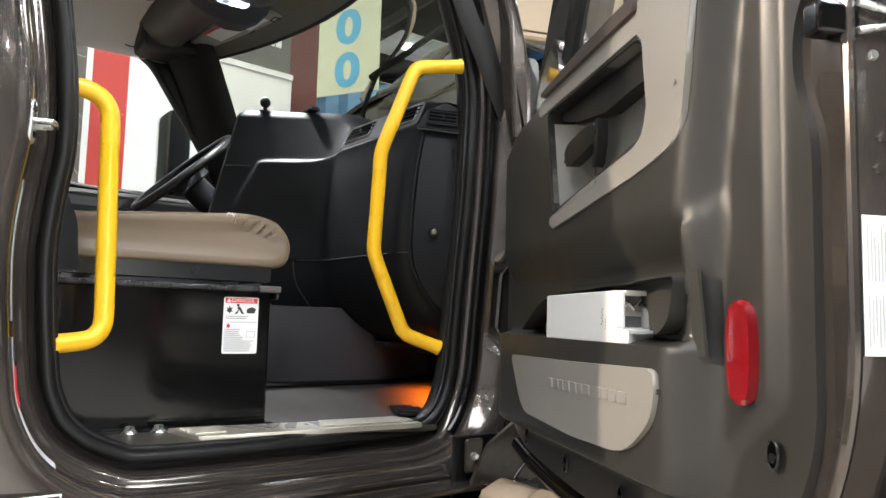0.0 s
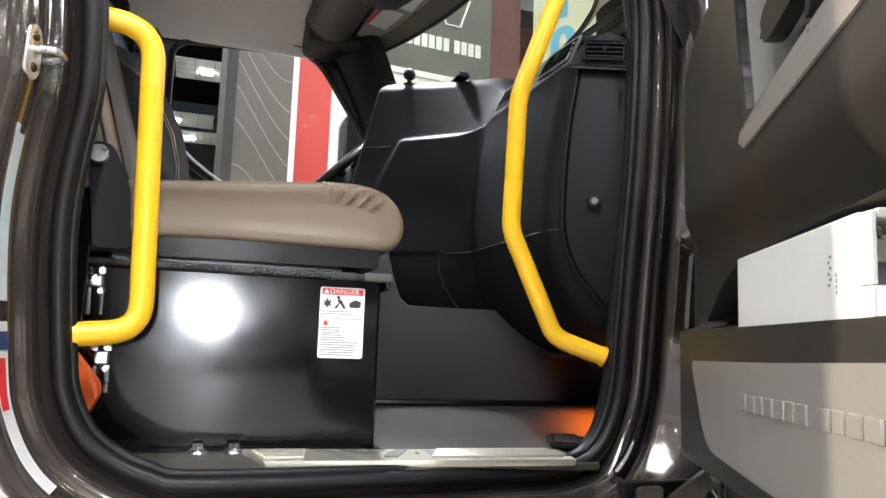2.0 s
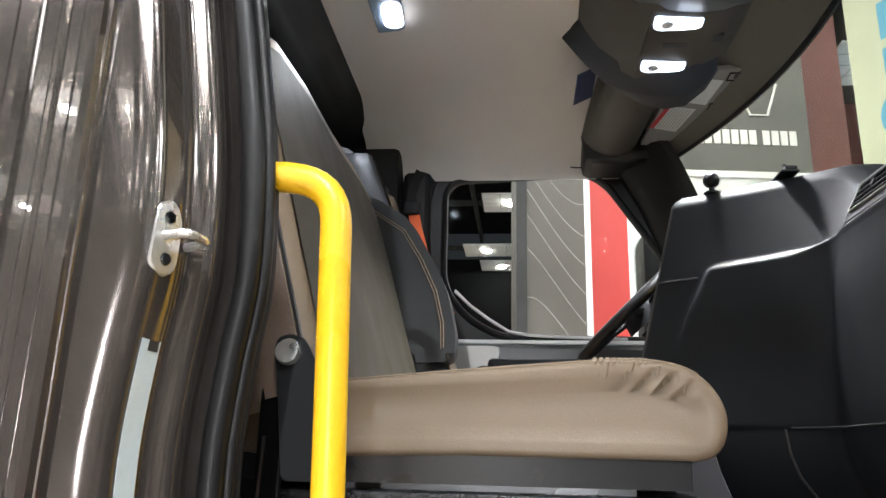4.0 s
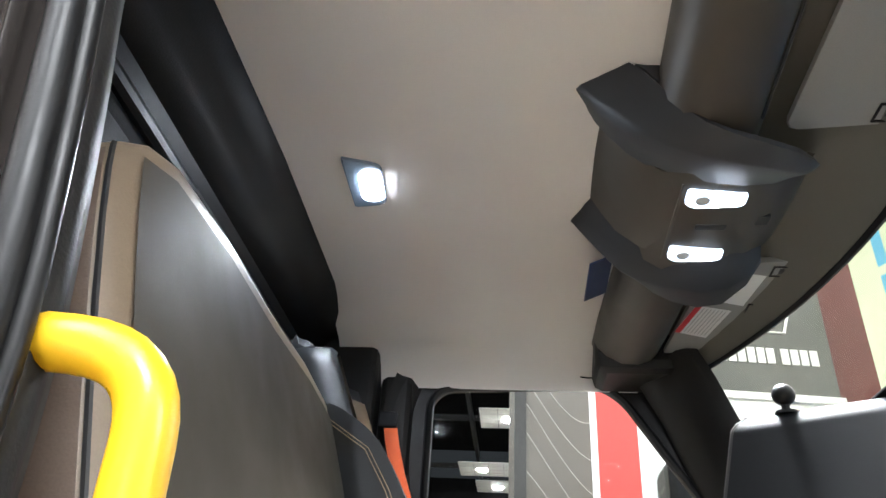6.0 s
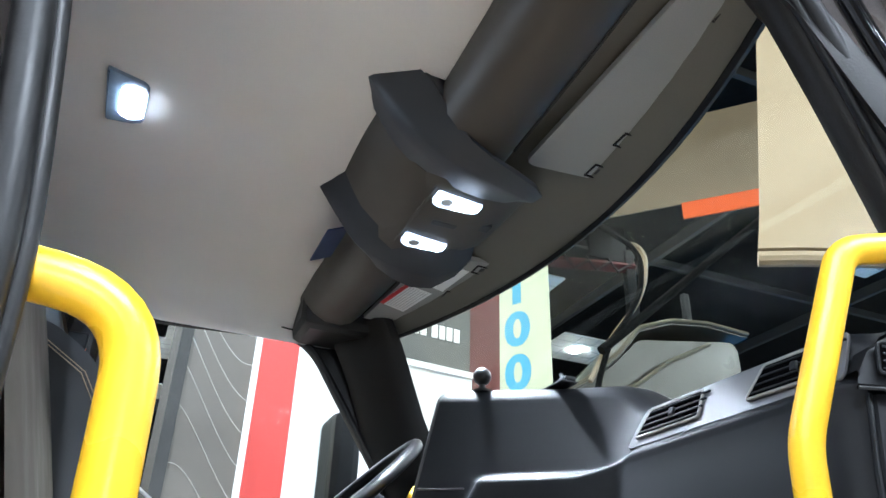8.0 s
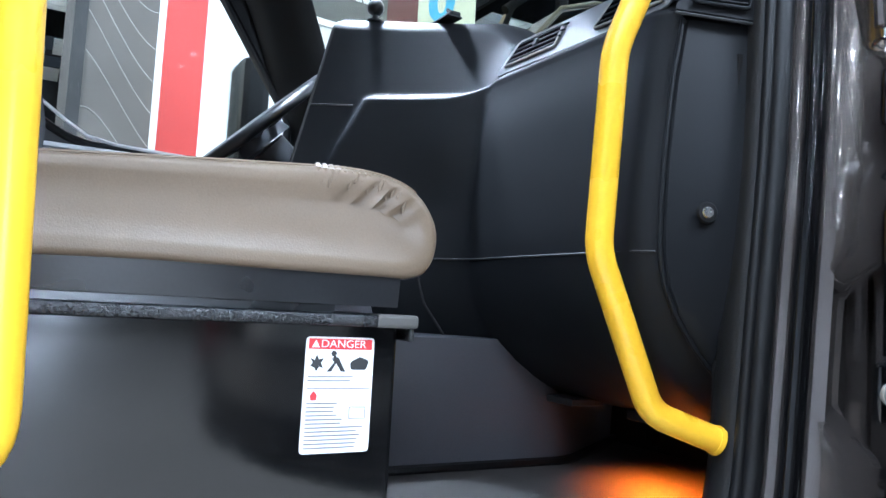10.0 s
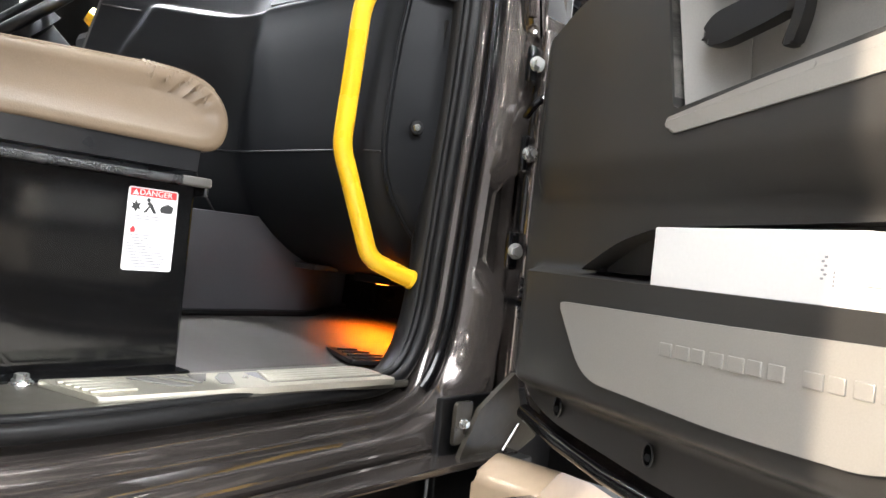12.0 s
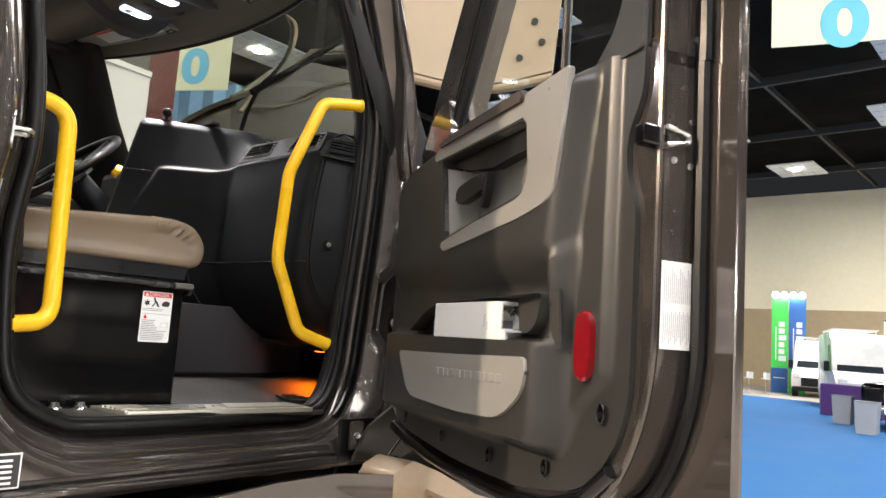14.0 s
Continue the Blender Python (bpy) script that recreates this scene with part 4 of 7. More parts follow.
em = [[(0.105, 0.085), (0.135, 0.085), (0.170, 0.015), (0.145, 0.015)], [(0.150, 0.085), (0.178, 0.085), (0.200, 0.045), (0.188, 0.028)], [(0.195, 0.085), (0.225, 0.085), (0.200, 0.04), (0.19, 0.055)], [(0.225, 0.06), (0.245, 0.085), (0.262, 0.085), (0.232, 0.015), (0.21, 0.015)]]
part("emblem", merge(*[plate(e, 0.002, "xy", 0.0098, 0.0007) for e in em]), BAY_GREY, sp, "raised angular emblem shapes", SL)
for u in (0.075, 0.27):
    part("pad_screw", disc((u, 0.05, 0.0095), (0, 0, 1), 0.005, 0.003, 12), ZINC, sp, "", SL)
part("sill_tread", box(0.02, 0.80, 1.535, 1.70, 1.430, 1.4435, 0.004), TREAD, cab, "grey olive sill cover")
bt = whole("floor_bolt", bolt((0.230, 1.690, 1.4435), (0, 0, 1), 0.0095, 0.007, 0.016), ZINC, "zinc plated hex bolt with washer on the floor", "bolt", "floor bolts")
copy_thing(bt, Matrix.Translation((-0.055, 0.0, 0)))
ft = thing("threshold_pad", (0.82, 1.68, 1.45), "black ribbed rubber pad at the sill corner", "floor pad")
part("pad", plate(rounded([(0.770, 1.655), (0.862, 1.612), (0.885, 1.76), (0.835, 1.80)], 0.008), 0.008, "xy", 1.4495, 0.002), RUBBER, ft)
for k in range(4):
    part("rib", tube([(0.786 + 0.014 * k, 1.668 + 0.03 * k, 1.459), (0.866, 1.635 + 0.036 * k, 1.459)], 0.0025, 6), RUBBER, ft)

# ---- battery box under the seat ----
SATIN_BLACK = surface("satin_black_steel", (0.010, 0.0105, 0.012), 0.30, 0, 0.2, 200, 0.05, 8)
LID_CAP = surface("grey_cap_plastic", (0.07, 0.066, 0.06), 0.45, 0, 0.1, 300, 0.05, 5)
bx = thing("seat_base_box", (0.23, 1.95, 1.45), "black satin steel battery box with a warning label", "battery box")
part("body", box(-0.02, 0.466, 1.72, 2.20, 1.4425, 1.734, 0.006), BLACK_STEEL, bx)
part("foot_flange", box(-0.02, 0.47, 1.690, 1.725, 1.4425, 1.4475, 0.001), BLACK_STEEL, bx, "black base flange")
lid = part("lid", merge(box(-0.02, 0.478, 1.700, 2.205, 1.729, 1.742, 0.004), box(0.472, 0.479, 1.705, 2.2, 1.714, 1.738, 0.003)), CRINKLE, bx, "crinkled black lid")
part("lid_cap", box(0.43, 0.4805, 1.6985, 1.7215, 1.7285, 1.7435, 0.004), LID_CAP, bx, "grey corner cap")
wl = part("warning_label", plate(rounded([(0.3585, 1.5945), (0.4365, 1.5945), (0.4365, 1.7165), (0.3585, 1.7165)], 0.005), 0.0006, "xz", 1.7187), WHITE_LABEL, bx, "white danger label with red header")
LY = 1.7180
part("red_header", plate([(0.3615, 1.7035), (0.4335, 1.7035), (0.4335, 1.7145), (0.3615, 1.7145)], 0.0005, "xz", LY), RED_INK, wl)
lettering("danger_word", "DANGER", 0.0115, Matrix.Translation((0.4005, LY - 0.0004, 1.7090)) @ Matrix.Rotation(radians(90), 4, "X"), WHITE_LABEL, wl, 0.0002, 1.12)
part("alert_triangle", plate([(0.3645, 1.7052), (0.3735, 1.7052), (0.369, 1.7132)], 0.0004, "xz", LY - 0.0006), WHITE_LABEL, wl)
pict = [plate([(0.364, 1.686), (0.369, 1.684), (0.371, 1.680), (0.374, 1.685), (0.3785, 1.6835), (0.376, 1.689), (0.379, 1.694), (0.3735, 1.6925), (0.371, 1.698), (0.369, 1.692), (0.364, 1.694), (0.367, 1.689)], 0.0004, "xz", LY),
        plate([(0.383, 1.680), (0.388, 1.680), (0.393, 1.689), (0.399, 1.680), (0.404, 1.680), (0.396, 1.694), (0.391, 1.697), (0.388, 1.693), (0.391, 1.690)], 0.0004, "xz", LY), disc((0.390, LY + 0.0003, 1.699), (0, -1, 0), 0.003, 0.0004, 12),
        plate(rounded([(0.410, 1.682), (0.428, 1.682), (0.431, 1.692), (0.420, 1.696), (0.409, 1.690)], 0.003), 0.0004, "xz", LY)]
for p_ in (merge(pict[1], pict[2]), pict[0], pict[3]):
    part("pictogram", p_, BLACK_INK, wl)
rng = random.Random(4)
lines = [box(0.3625, 0.3625 + rng.uniform(0.045, 0.069), LY, LY + 0.0005, 1.674 - 0.0042 * k, 1.6753 - 0.0042 * k) for k in range(2)]
lines += [box(0.362, 0.4335, LY, LY + 0.0005, 1.662, 1.6628)]
lines += [box(0.3625, 0.3625 + rng.uniform(0.03, 0.042) + (0.026 if k > 5 else 0), LY, LY + 0.0005, 1.646 - 0.0042 * k, 1.6473 - 0.0042 * k) for k in range(12)]
lines += [box(0.411, 0.430, LY, LY + 0.0005, 1.630, 1.6306), box(0.411, 0.430, LY, LY + 0.0005, 1.642, 1.6426), box(0.411, 0.4116, LY, LY + 0.0005, 1.630, 1.642), box(0.4294, 0.430, LY, LY + 0.0005, 1.630, 1.642)]
part("small_print", merge(*lines), GREY_INK, wl)
part("flame_mark", plate([(0.367, 1.650), (0.373, 1.650), (0.374, 1.655), (0.370, 1.660), (0.366, 1.655)], 0.0004, "xz", LY), RED_INK, wl)
for x, z in ((0.004, 1.708), (0.021, 1.588)):
    lt = part("latch", box(x - 0.008, x + 0.012, 1.702, 1.720, z - 0.012, z + 0.008, 0.003), ZINC, bx, "zinc latch block")
    for dx, dz in ((-0.009, 0.014), (0.010, 0.014), (0.010, -0.018)):
        part("latch_screw", bolt((x + dx, 1.714, z + dz), (0, -1, 0), 0.0045, 0.005, 0.006), ZINC, lt)
    for dx in (-0.006, 0.012):
        part("latch_rod", tube([(x + dx, 1.708, z - 0.055), (x + dx, 1.708, z - 0.014)], 0.0035, 8), ZINC, lt, "thin zinc rod")
part("side_channel", box(-0.030, -0.012, 1.700, 1.725, 1.4425, 1.728, 0.003), SATIN_BLACK, bx, "black side channel")

# ---- passenger seat ----
VINYL_SIDE = surface("dark_brown_vinyl", (0.125, 0.092, 0.072), 0.42, 0, 0.14, 420, 0.14, 9, spec=0.4)
VINYL_OLIVE = surface("brown_grey_vinyl", (0.044, 0.039, 0.029), 0.6, 0, 0.12, 500, 0.12, 7, spec=0.1)
STITCH = surface("tan_thread", (0.30, 0.22, 0.14), 0.7, 0, 0.1, 200, 0.0, 5)
ps = thing("passenger_seat", (0.2, 1.95, 1.76), "taupe vinyl passenger seat with stitched cushion on a black frame", "truck seat")


def cushion_ring(y, grow):
    """Side outline of the cushion in x and z."""
    top = [(-0.06, 1.853), (0.08, 1.868), (0.20, 1.880), (0.30, 1.889), (0.38, 1.895), (0.43, 1.890), (0.462, 1.874), (0.480, 1.848), (0.484, 1.822), (0.476, 1.797), (0.455, 1.784), (0.40, 1.783), (0.20, 1.783), (-0.06, 1.783)]
    c = Vector((0.22, 1.835))
    out = []
    for p in top:
        v = Vector(p) - c
        l = v.length
        v = v * max(0.0, (1 - grow / max(l, 0.05))) if l > 0 else v
        out.append((c.x + (Vector(p).x - c.x) * (1.045 - grow * 1.2), y, c.y + (p[1] - c.y) * (1 - grow * 5)))
    return out


def fine(row, n=5):
    out, k = [], len(row)
    for i in range(k):
        p0, p1, p2, p3 = (Vector(row[(i + j) % k]) for j in (-1, 0, 1, 2))
        for s in range(n):
            t = s / n
            out.append(0.5 * ((2 * p1) + (p2 - p0) * t + (2 * p0 - 5 * p1 + 4 * p2 - p3) * t * t + (3 * p1 - p0 - 3 * p2 + p3) * t ** 3))
    return out


def wrinkle(v):
    """Gathers where the cover turns the front corner."""
    k = math.exp(-((v.x - 0.405) / 0.045) ** 2 - ((v.z - 1.862) / 0.026) ** 2)
    ph = (v.x * 0.8 + (v.z - 1.86) * -0.75) * 300
    return 0.0068 * k * math.sin(ph)


rows = []
for y, g in ((1.700, 0.12), (1.6945, 0.075), (1.6930, 0.03), (1.695, 0.008), (1.700, 0.0), (1.712, -0.004), (1.75, -0.008), (2.1, -0.012), (2.56, -0.006), (2.6, 0.01), (2.605, 0.08)):
    r_ = fine(cushion_ring(y, g))
    rows.append([v + Vector((0, wrinkle(v) if y < 1.712 else 0, 0.6 * wrinkle(v) if y < 1.74 else 0)) for v in r_])
cu_bm = grid(rows, True)
cu_bm.faces.new([v for v in cu_bm.verts][:len(rows[0])])
part("cushion", cu_bm, VINYL, ps, "taupe vinyl seat cushion with gathered corner", angle=80)
seam = [v for v in fine(cushion_ring(1.7005, 0.004)) if v.z > 1.858 and v.x < 0.47]
seam.sort(key=lambda v: v.x)
part("piping", tube([v + Vector((0, -0.0005, 0.001)) for v in seam], 0.0022, 6), VINYL, ps, "stitched cushion seam")
part("seam_line", tube([v + Vector((0, -0.0030, -0.0022)) for v in seam], 0.0013, 6), VINYL_DARK, ps, "dark seam below the piping")
gath = []
for k in range(15):
    x = 0.352 + 0.0072 * k
    z = 1.8935 - max(0, (x - 0.40)) ** 2 * 6.5
    gath.append(tube([(x + 0.003, 1.712, z + 0.0015), (x, 1.7035, z + 0.001), (x - 0.001, 1.6975, z - 0.004), (x - 0.004, 1.6945, z - 0.014 - 0.004 * (k % 3))], [0.0010, 0.0036, 0.0046, 0.0010], 6))
part("gathers", merge(*gath), VINYL, ps, "small gathers of the cover")
stitch = []
for v in seam[::1]:
    if v.x < 0.36:
        stitch.append(tube([v + Vector((-0.0025, -0.0035, -0.0055)), v + Vector((0.0025, -0.0035, -0.005))], 0.0011, 5))
tagged(part("stitching", merge(*stitch), STITCH, ps), "pale stitching below the seam", kind="stuff")
part("seat_pan", merge(plate([(1.699, 1.784), (2.58, 1.784), (2.58, 1.750), (1.703, 1.751)], 0.515, "yz", -0.06, 0.002), box(0.02, 0.40, 1.75, 2.18, 1.740, 1.752)), SATIN_BLACK, ps, "black seat pan")


def back_ring(s):
    """Section of the backrest at height share s: a ring in x and y."""
    z = 1.845 + 0.555 * s
    xf = 0.045 - 0.155 * s
    half = 0.50 - 0.05 * s ** 4
    yc = 2.155
    th = 0.115 - 0.03 * s
    pts = [(xf, yc), (xf + 0.004, yc - half * 0.45), (xf + 0.004, yc - half * 0.80), (xf - 0.002, yc - half * 0.93), (xf - 0.02, yc - half * 0.985), (xf - th * 0.5, yc - half), (xf - th * 0.9, yc - half * 0.97), (xf - th, yc - half * 0.8), (xf - th, yc)]
    full = pts + [(x, 2 * yc - y) for x, y in pts[-2:0:-1]]
    return [(x, y, z + (x - xf) * 0.25 - 0.045 * s ** 5 * abs((y - yc) / half) ** 6) for x, y in full]


rows = [back_ring(s) for s in (0.0, 0.05, 0.15, 0.3, 0.45, 0.6, 0.75, 0.88, 0.95)]
last = rows[-1]
cx, cy = sum(p[0] for p in last) / len(last), sum(p[1] for p in last) / len(last)
for sh, dz in ((0.93, 0.014), (0.80, 0.024), (0.5, 0.030), (0.05, 0.031)):
    rows.append([(cx + (x - cx) * sh, cy + (y - cy) * (0.8 + sh / 5), z + dz) for x, y, z in last])
part("backrest", grid(rows, True), VINYL, ps, "taupe vinyl backrest", angle=80)
part("back_insert", grid([[Vector(p) + Vector((0.004, 0, 0)) for p in (back_ring(s)[3:0:-1] + back_ring(s)[0:1] + back_ring(s)[:-4:-1])] for s in (0.02, 0.15, 0.3, 0.45, 0.6, 0.75, 0.88, 0.94)]), VINYL_OLIVE, ps, "darker olive grey seat back insert", angle=80)
part("back_side_panel", grid([[Vector(p) + Vector((0.0005, -0.003, 0)) for p in back_ring(s)[4:8]] for s in (0.02, 0.15, 0.3, 0.45, 0.6, 0.75, 0.88, 0.95)]), VINYL_SIDE, ps, "dark brown vinyl side panel", angle=80)
pip = [Vector(back_ring(s)[4]) + Vector((0.004, 0.002, 0)) for s in (0.02, 0.15, 0.3, 0.45, 0.6, 0.75, 0.88, 0.95, 0.99)]
part("back_piping", tube(pip, 0.003, 6), BLACK_INK, ps, "dark piping along the backrest edge")
part("hinge_arm", plate(rounded([(-0.016, 1.912, 0.015), (0.019, 1.914, 0.015), (0.050, 1.846, 0.02), (0.057, 1.752, 0.006), (0.004, 1.752, 0.006), (-0.004, 1.82, 0.02)], 0.01), 0.006, "xz", 1.646, 0.002), BLACK_PLASTIC, ps, "black recliner arm")
part("pivot_cap", merge(disc((0.0020, 1.645, 1.893), (0, -1, 0), 0.0155, 0.008, 24, 0.013)), ZINC, ps, "silver pivot cap")
part("lower_link", merge(box(-0.03, 0.0, 1.655, 1.665, 1.62, 1.86, 0.003), tube([(-0.028, 1.65, 1.62), (-0.02, 1.65, 1.80)], 0.004, 8)), BLACK_STEEL, ps)
ob_ = thing("orange_bag", (0.01, 1.66, 1.46), "bright orange bag corner beside the seat base", "bag")
part("bag", plate(rounded([(-0.10, 1.462), (0.004, 1.478, 0.01), (0.032, 1.535, 0.02), (0.029, 1.552, 0.015), (-0.014, 1.606, 0.02), (-0.10, 1.64)], 0.02), 0.05, "xz", 1.63, 0.014, 3), ORANGE, ob_)

# ---- grab handles ----


def grab(name, pts, r, bend, label):
    t = thing(name, pts[0], label, "grab handle", "yellow grab handles")
    for p, q in ((pts[0], pts[1]), (pts[-1], pts[-2])):
        p, q = Vector(p), Vector(q)
        part("weld_collar", disc(p, (q - p).normalized(), r * 1.10, 0.006, 18), YELLOW, t)
    part("bar", tube(fillet(pts, bend, 8), r, 18), YELLOW, t)
    return t


grab("grab_rail", [(-0.032, 1.537, 2.068), (0.073, 1.546, 2.062), (0.087, 1.546, 1.630), (0.004, 1.524, 1.622)], 0.0165, 0.05, "yellow U-shaped steel grab handle on the rear pillar")
grab("grab_rail", [(0.848, 1.542, 2.289), (0.739, 1.577, 2.272), (0.677, 1.619, 2.068), (0.672, 1.629, 1.829), (0.757, 1.622, 1.643), (0.840, 1.592, 1.612)], 0.0165, 0.022, "yellow bent steel grab handle on the windscreen pillar")

# ---- dashboard ----
VENT_TRIM = surface("grey_metallic_vent_trim", (0.15, 0.15, 0.155), 0.4, 0.4, 0.08, 500, 0.05, 5)
da = thing("dashboard", (0.9, 2.0, 1.6), "black wraparound truck dashboard with air vents", "dashboard")
FACE_KEYS = [(1.588, 1.20), (1.593, 1.08), (1.598, 1.02), (1.612, 0.955), (1.637, 0.902), (1.67, 0.852), (1.708, 0.811), (1.76, 0.777), (1.80, 0.763), (1.836, 0.757), (1.87, 0.755), (1.95, 0.758), (2.05, 0.768), (2.10, 0.777), (2.14, 0.784)]


def ledge_z(y):
    """Height of the belly's upper ledge: low on the centre stack, rising under the vents."""
    return 2.136 + 0.026 * smoothstep(2.105, 2.035, y)


def top_z(y):
    return 2.236 + 0.056 * smoothstep(2.035, 2.12, y) + 0.002 * smoothstep(2.12, 2.25, y) - 0.012 * smoothstep(1.70, 1.64, y)


def stack_k(y):
    return max(0.0, min(1.0, (y - 2.055) / 0.23)) ** 1.35


def face_x(y, z):
    """How far forward the dash face lies at a place: belly, vent ledge and the slanted centre stack with its raised panel."""
    zl, k = ledge_z(y), stack_k(y)
    belly = curve_z(FACE_KEYS, min(z, 2.14))
    step = smoothstep(zl - 0.010, zl + 0.006, z)
    belly += 0.016 * step * (1 - k) + 0.42 * max(0.0, z - zl - 0.004)
    belly += 0.020 * smoothstep(1.672, 1.632, y) + 0.04 * smoothstep(1.836, 1.60, z) * smoothstep(1.69, 1.63, y)
    stack = 0.575 - 0.24 * (2.28 - z)
    stack = max(stack, 0.462) + 0.022 * smoothstep(1.842, 1.834, z) + 0.06 * smoothstep(1.80, 1.66, z)
    # the raised panel's left flank runs down and outward, its foot fades into the stack
    flank = 2.214 + 0.20 * (2.146 - z)
    panel = (1 - step) * smoothstep(2.05, 2.10, y) * smoothstep(flank + 0.013, flank - 0.009, y) * smoothstep(1.93, 2.06, z)
    round_ = 0.018 * smoothstep(top_z(y) - 0.022, top_z(y), z) ** 2
    return belly + (stack - belly) * k - 0.024 * panel + round_


def dash_zs(y):
    zt, zl = top_z(y), ledge_z(y)
    hi, lo = zl + 0.016, zl - 0.022
    out = [zt, zt - 0.004, zt - 0.010, zt - 0.020] + [hi + (zt - 0.024 - hi) * (1 - t / 3) for t in range(3)]
    out += [hi + (lo - hi) * t / 12 for t in range(13)]
    out += [lo + (1.88 - lo) * t / 9 for t in range(1, 9)]
    out += [1.88, 1.86, 1.846, 1.842, 1.838, 1.834, 1.83, 1.815, 1.80, 1.78, 1.76, 1.74, 1.72, 1.70, 1.685, 1.67, 1.655, 1.64, 1.628, 1.618, 1.61, 1.603, 1.598, 1.594, 1.591, 1.588]
    return out


def dash_row(y):
    """A section of the dash at y, from the top over the face to the underside."""
    zt = top_z(y)
    x0 = face_x(y, zt)
    row = [(1.36, y, 2.13 + 0.02 * stack_k(y)), (1.10, y, zt - 0.04), (0.95, y, zt - 0.008), (x0 + 0.05, y, zt + 0.004), (x0 + 0.015, y, zt + 0.003)]
    return row + [(face_x(y, z), y, z) for z in dash_zs(y)]


FIRST = 5
ysd = [1.635, 1.640, 1.646, 1.654, 1.664, 1.675] + [1.69 + 0.018 * k for k in range(19)] + [2.026, 2.036, 2.046, 2.056, 2.066, 2.076, 2.086, 2.096, 2.106, 2.116, 2.13, 2.145, 2.16, 2.172] + [2.18 + 0.0045 * k for k in range(16)] + [2.255, 2.262, 2.272, 2.279, 2.285]
part("dash_shell", grid([dash_row(y) for y in ysd]), BLACK_PLASTIC, da, "black grained dash moulding", angle=50)
# end panel: set back behind a bead, turned towards the door
end = dash_row(1.635)
cut = next(i for i, p in enumerate(end) if i > FIRST and p[2] < 2.142)
cap_rows = []
for dx, y in ((0.004, 1.636), (0.006, 1.630), (0.030, 1.621), (0.068, 1.606), (0.11, 1.588), (0.15, 1.572)):
    cap_rows.append([(min(x + dx, 1.2), y, z) for x, _, z in end[cut:]])
part("end_panel", grid(cap_rows), BLACK_PLASTIC, da, "flat black end panel of the dash", angle=50)
part("end_seam", tube([Vector((x - 0.001, 1.6335, z)) for x, _, z in end[cut:-6]], 0.0032, 8), BLACK_PLASTIC, da, "raised seam bead")
# vent pod above the end panel
POD_A, POD_B = Vector((0.786, 1.634, 2.143)), Vector((0.930, 1.574, 2.136))
pod = []
for s in (0.0, 0.04, 0.10, 0.4, 0.8, 1.0):
    p = POD_A.lerp(POD_B, s)
    h = 0.080 * smoothstep(-0.16, 0.30, s) - 0.045 * max(0.0, s - 0.30)
    pod.append([p + Vector((0.0, 0.0, 0.0)), p + Vector((-0.003, -0.006, 0.004)), p + Vector((-0.001, -0.006, h * 0.5)), p + Vector((0.004, -0.004, h - 0.004)), p + Vector((0.010, 0.002, h + 0.001)), p + Vector((0.022, 0.03, h + 0.004)), p + Vector((0.05, 0.10, h + 0.002))])
part("vent_pod", grid(pod), BLACK_PLASTIC, da, "rounded pod of the side vent", angle=40)
part("pod_seam", tube([POD_A + Vector((-0.002, -0.005, 0)), POD_A.lerp(POD_B, 0.5) + Vector((-0.002, -0.005, 0)), POD_B + Vector((-0.002, -0.005, 0))], 0.0022, 6), BLACK_INK, da, "dark gap under the vent pod")
SCREW = Vector((0.8235, 1.6045, 1.889))
part("end_screw", merge(disc(SCREW, (-0.37, -0.93, 0), 0.014, 0.003, 24, 0.012)), RUBBER, da, "recessed trim screw")
part("screw_head", disc(SCREW + Vector((-0.0012, -0.003, 0)), (-0.37, -0.93, 0), 0.0075, 0.002, 16, 0.006), ZINC, da, "dull steel screw head")
part("stack_edge", tube([Vector(p) + Vector((0, 0.004, 0)) for p in dash_row(2.285)[FIRST:FIRST + 28]], 0.004, 8), DARK_PLASTIC, da, "rounded edge of the centre stack")
stack = [[(x, 2.285, z), (x + 0.05, 2.42, z + 0.0), (x + 0.16, 2.58, z - 0.01), (1.2, 2.60, z - 0.01)] for x, y, z in dash_row(2.285)]
part("stack_flank", grid(stack), BLACK_PLASTIC, da, "centre stack facing the driver", angle=50)
part("driver_dash", merge(box(0.84, 1.34, 2.56, 3.26, 1.62, 2.15, 0.04), box(0.82, 0.95, 2.60, 3.12, 2.10, 2.24, 0.03)), BLACK_PLASTIC, da, "black driver's instrument dash")
part("stack_seam", tube([Vector((face_x(y, 2.118) - 0.0005, y, 2.118)) for y in (2.238, 2.25, 2.265, 2.284)], 0.0016, 6), BLACK_INK, da, "fine panel joint")
part("lower_seam", tube([Vector((face_x(y, 1.838) - 0.0008, y, 1.838)) for y in (1.64, 1.65, 1.66, 1.72, 1.78, 1.84, 1.90, 1.95, 2.0, 2.04, 2.08, 2.12)], 0.0018, 6), BLACK_INK, da, "fine panel joint")
part("belly_seam", tube([Vector((face_x(2.128, z) - 0.002, 2.128 - 0.25 * max(0.0, 1.76 - z), z)) for z in (1.836, 1.82, 1.80, 1.78, 1.76, 1.74, 1.72, 1.705)], 0.0022, 6), DARK_PLASTIC, da, "raised joint beside the tunnel")
part("hand_slot", box(0.915, 0.985, 1.955, 2.025, 1.600, 1.612, 0.002), BLACK_INK, da, "dark slot under the dash")


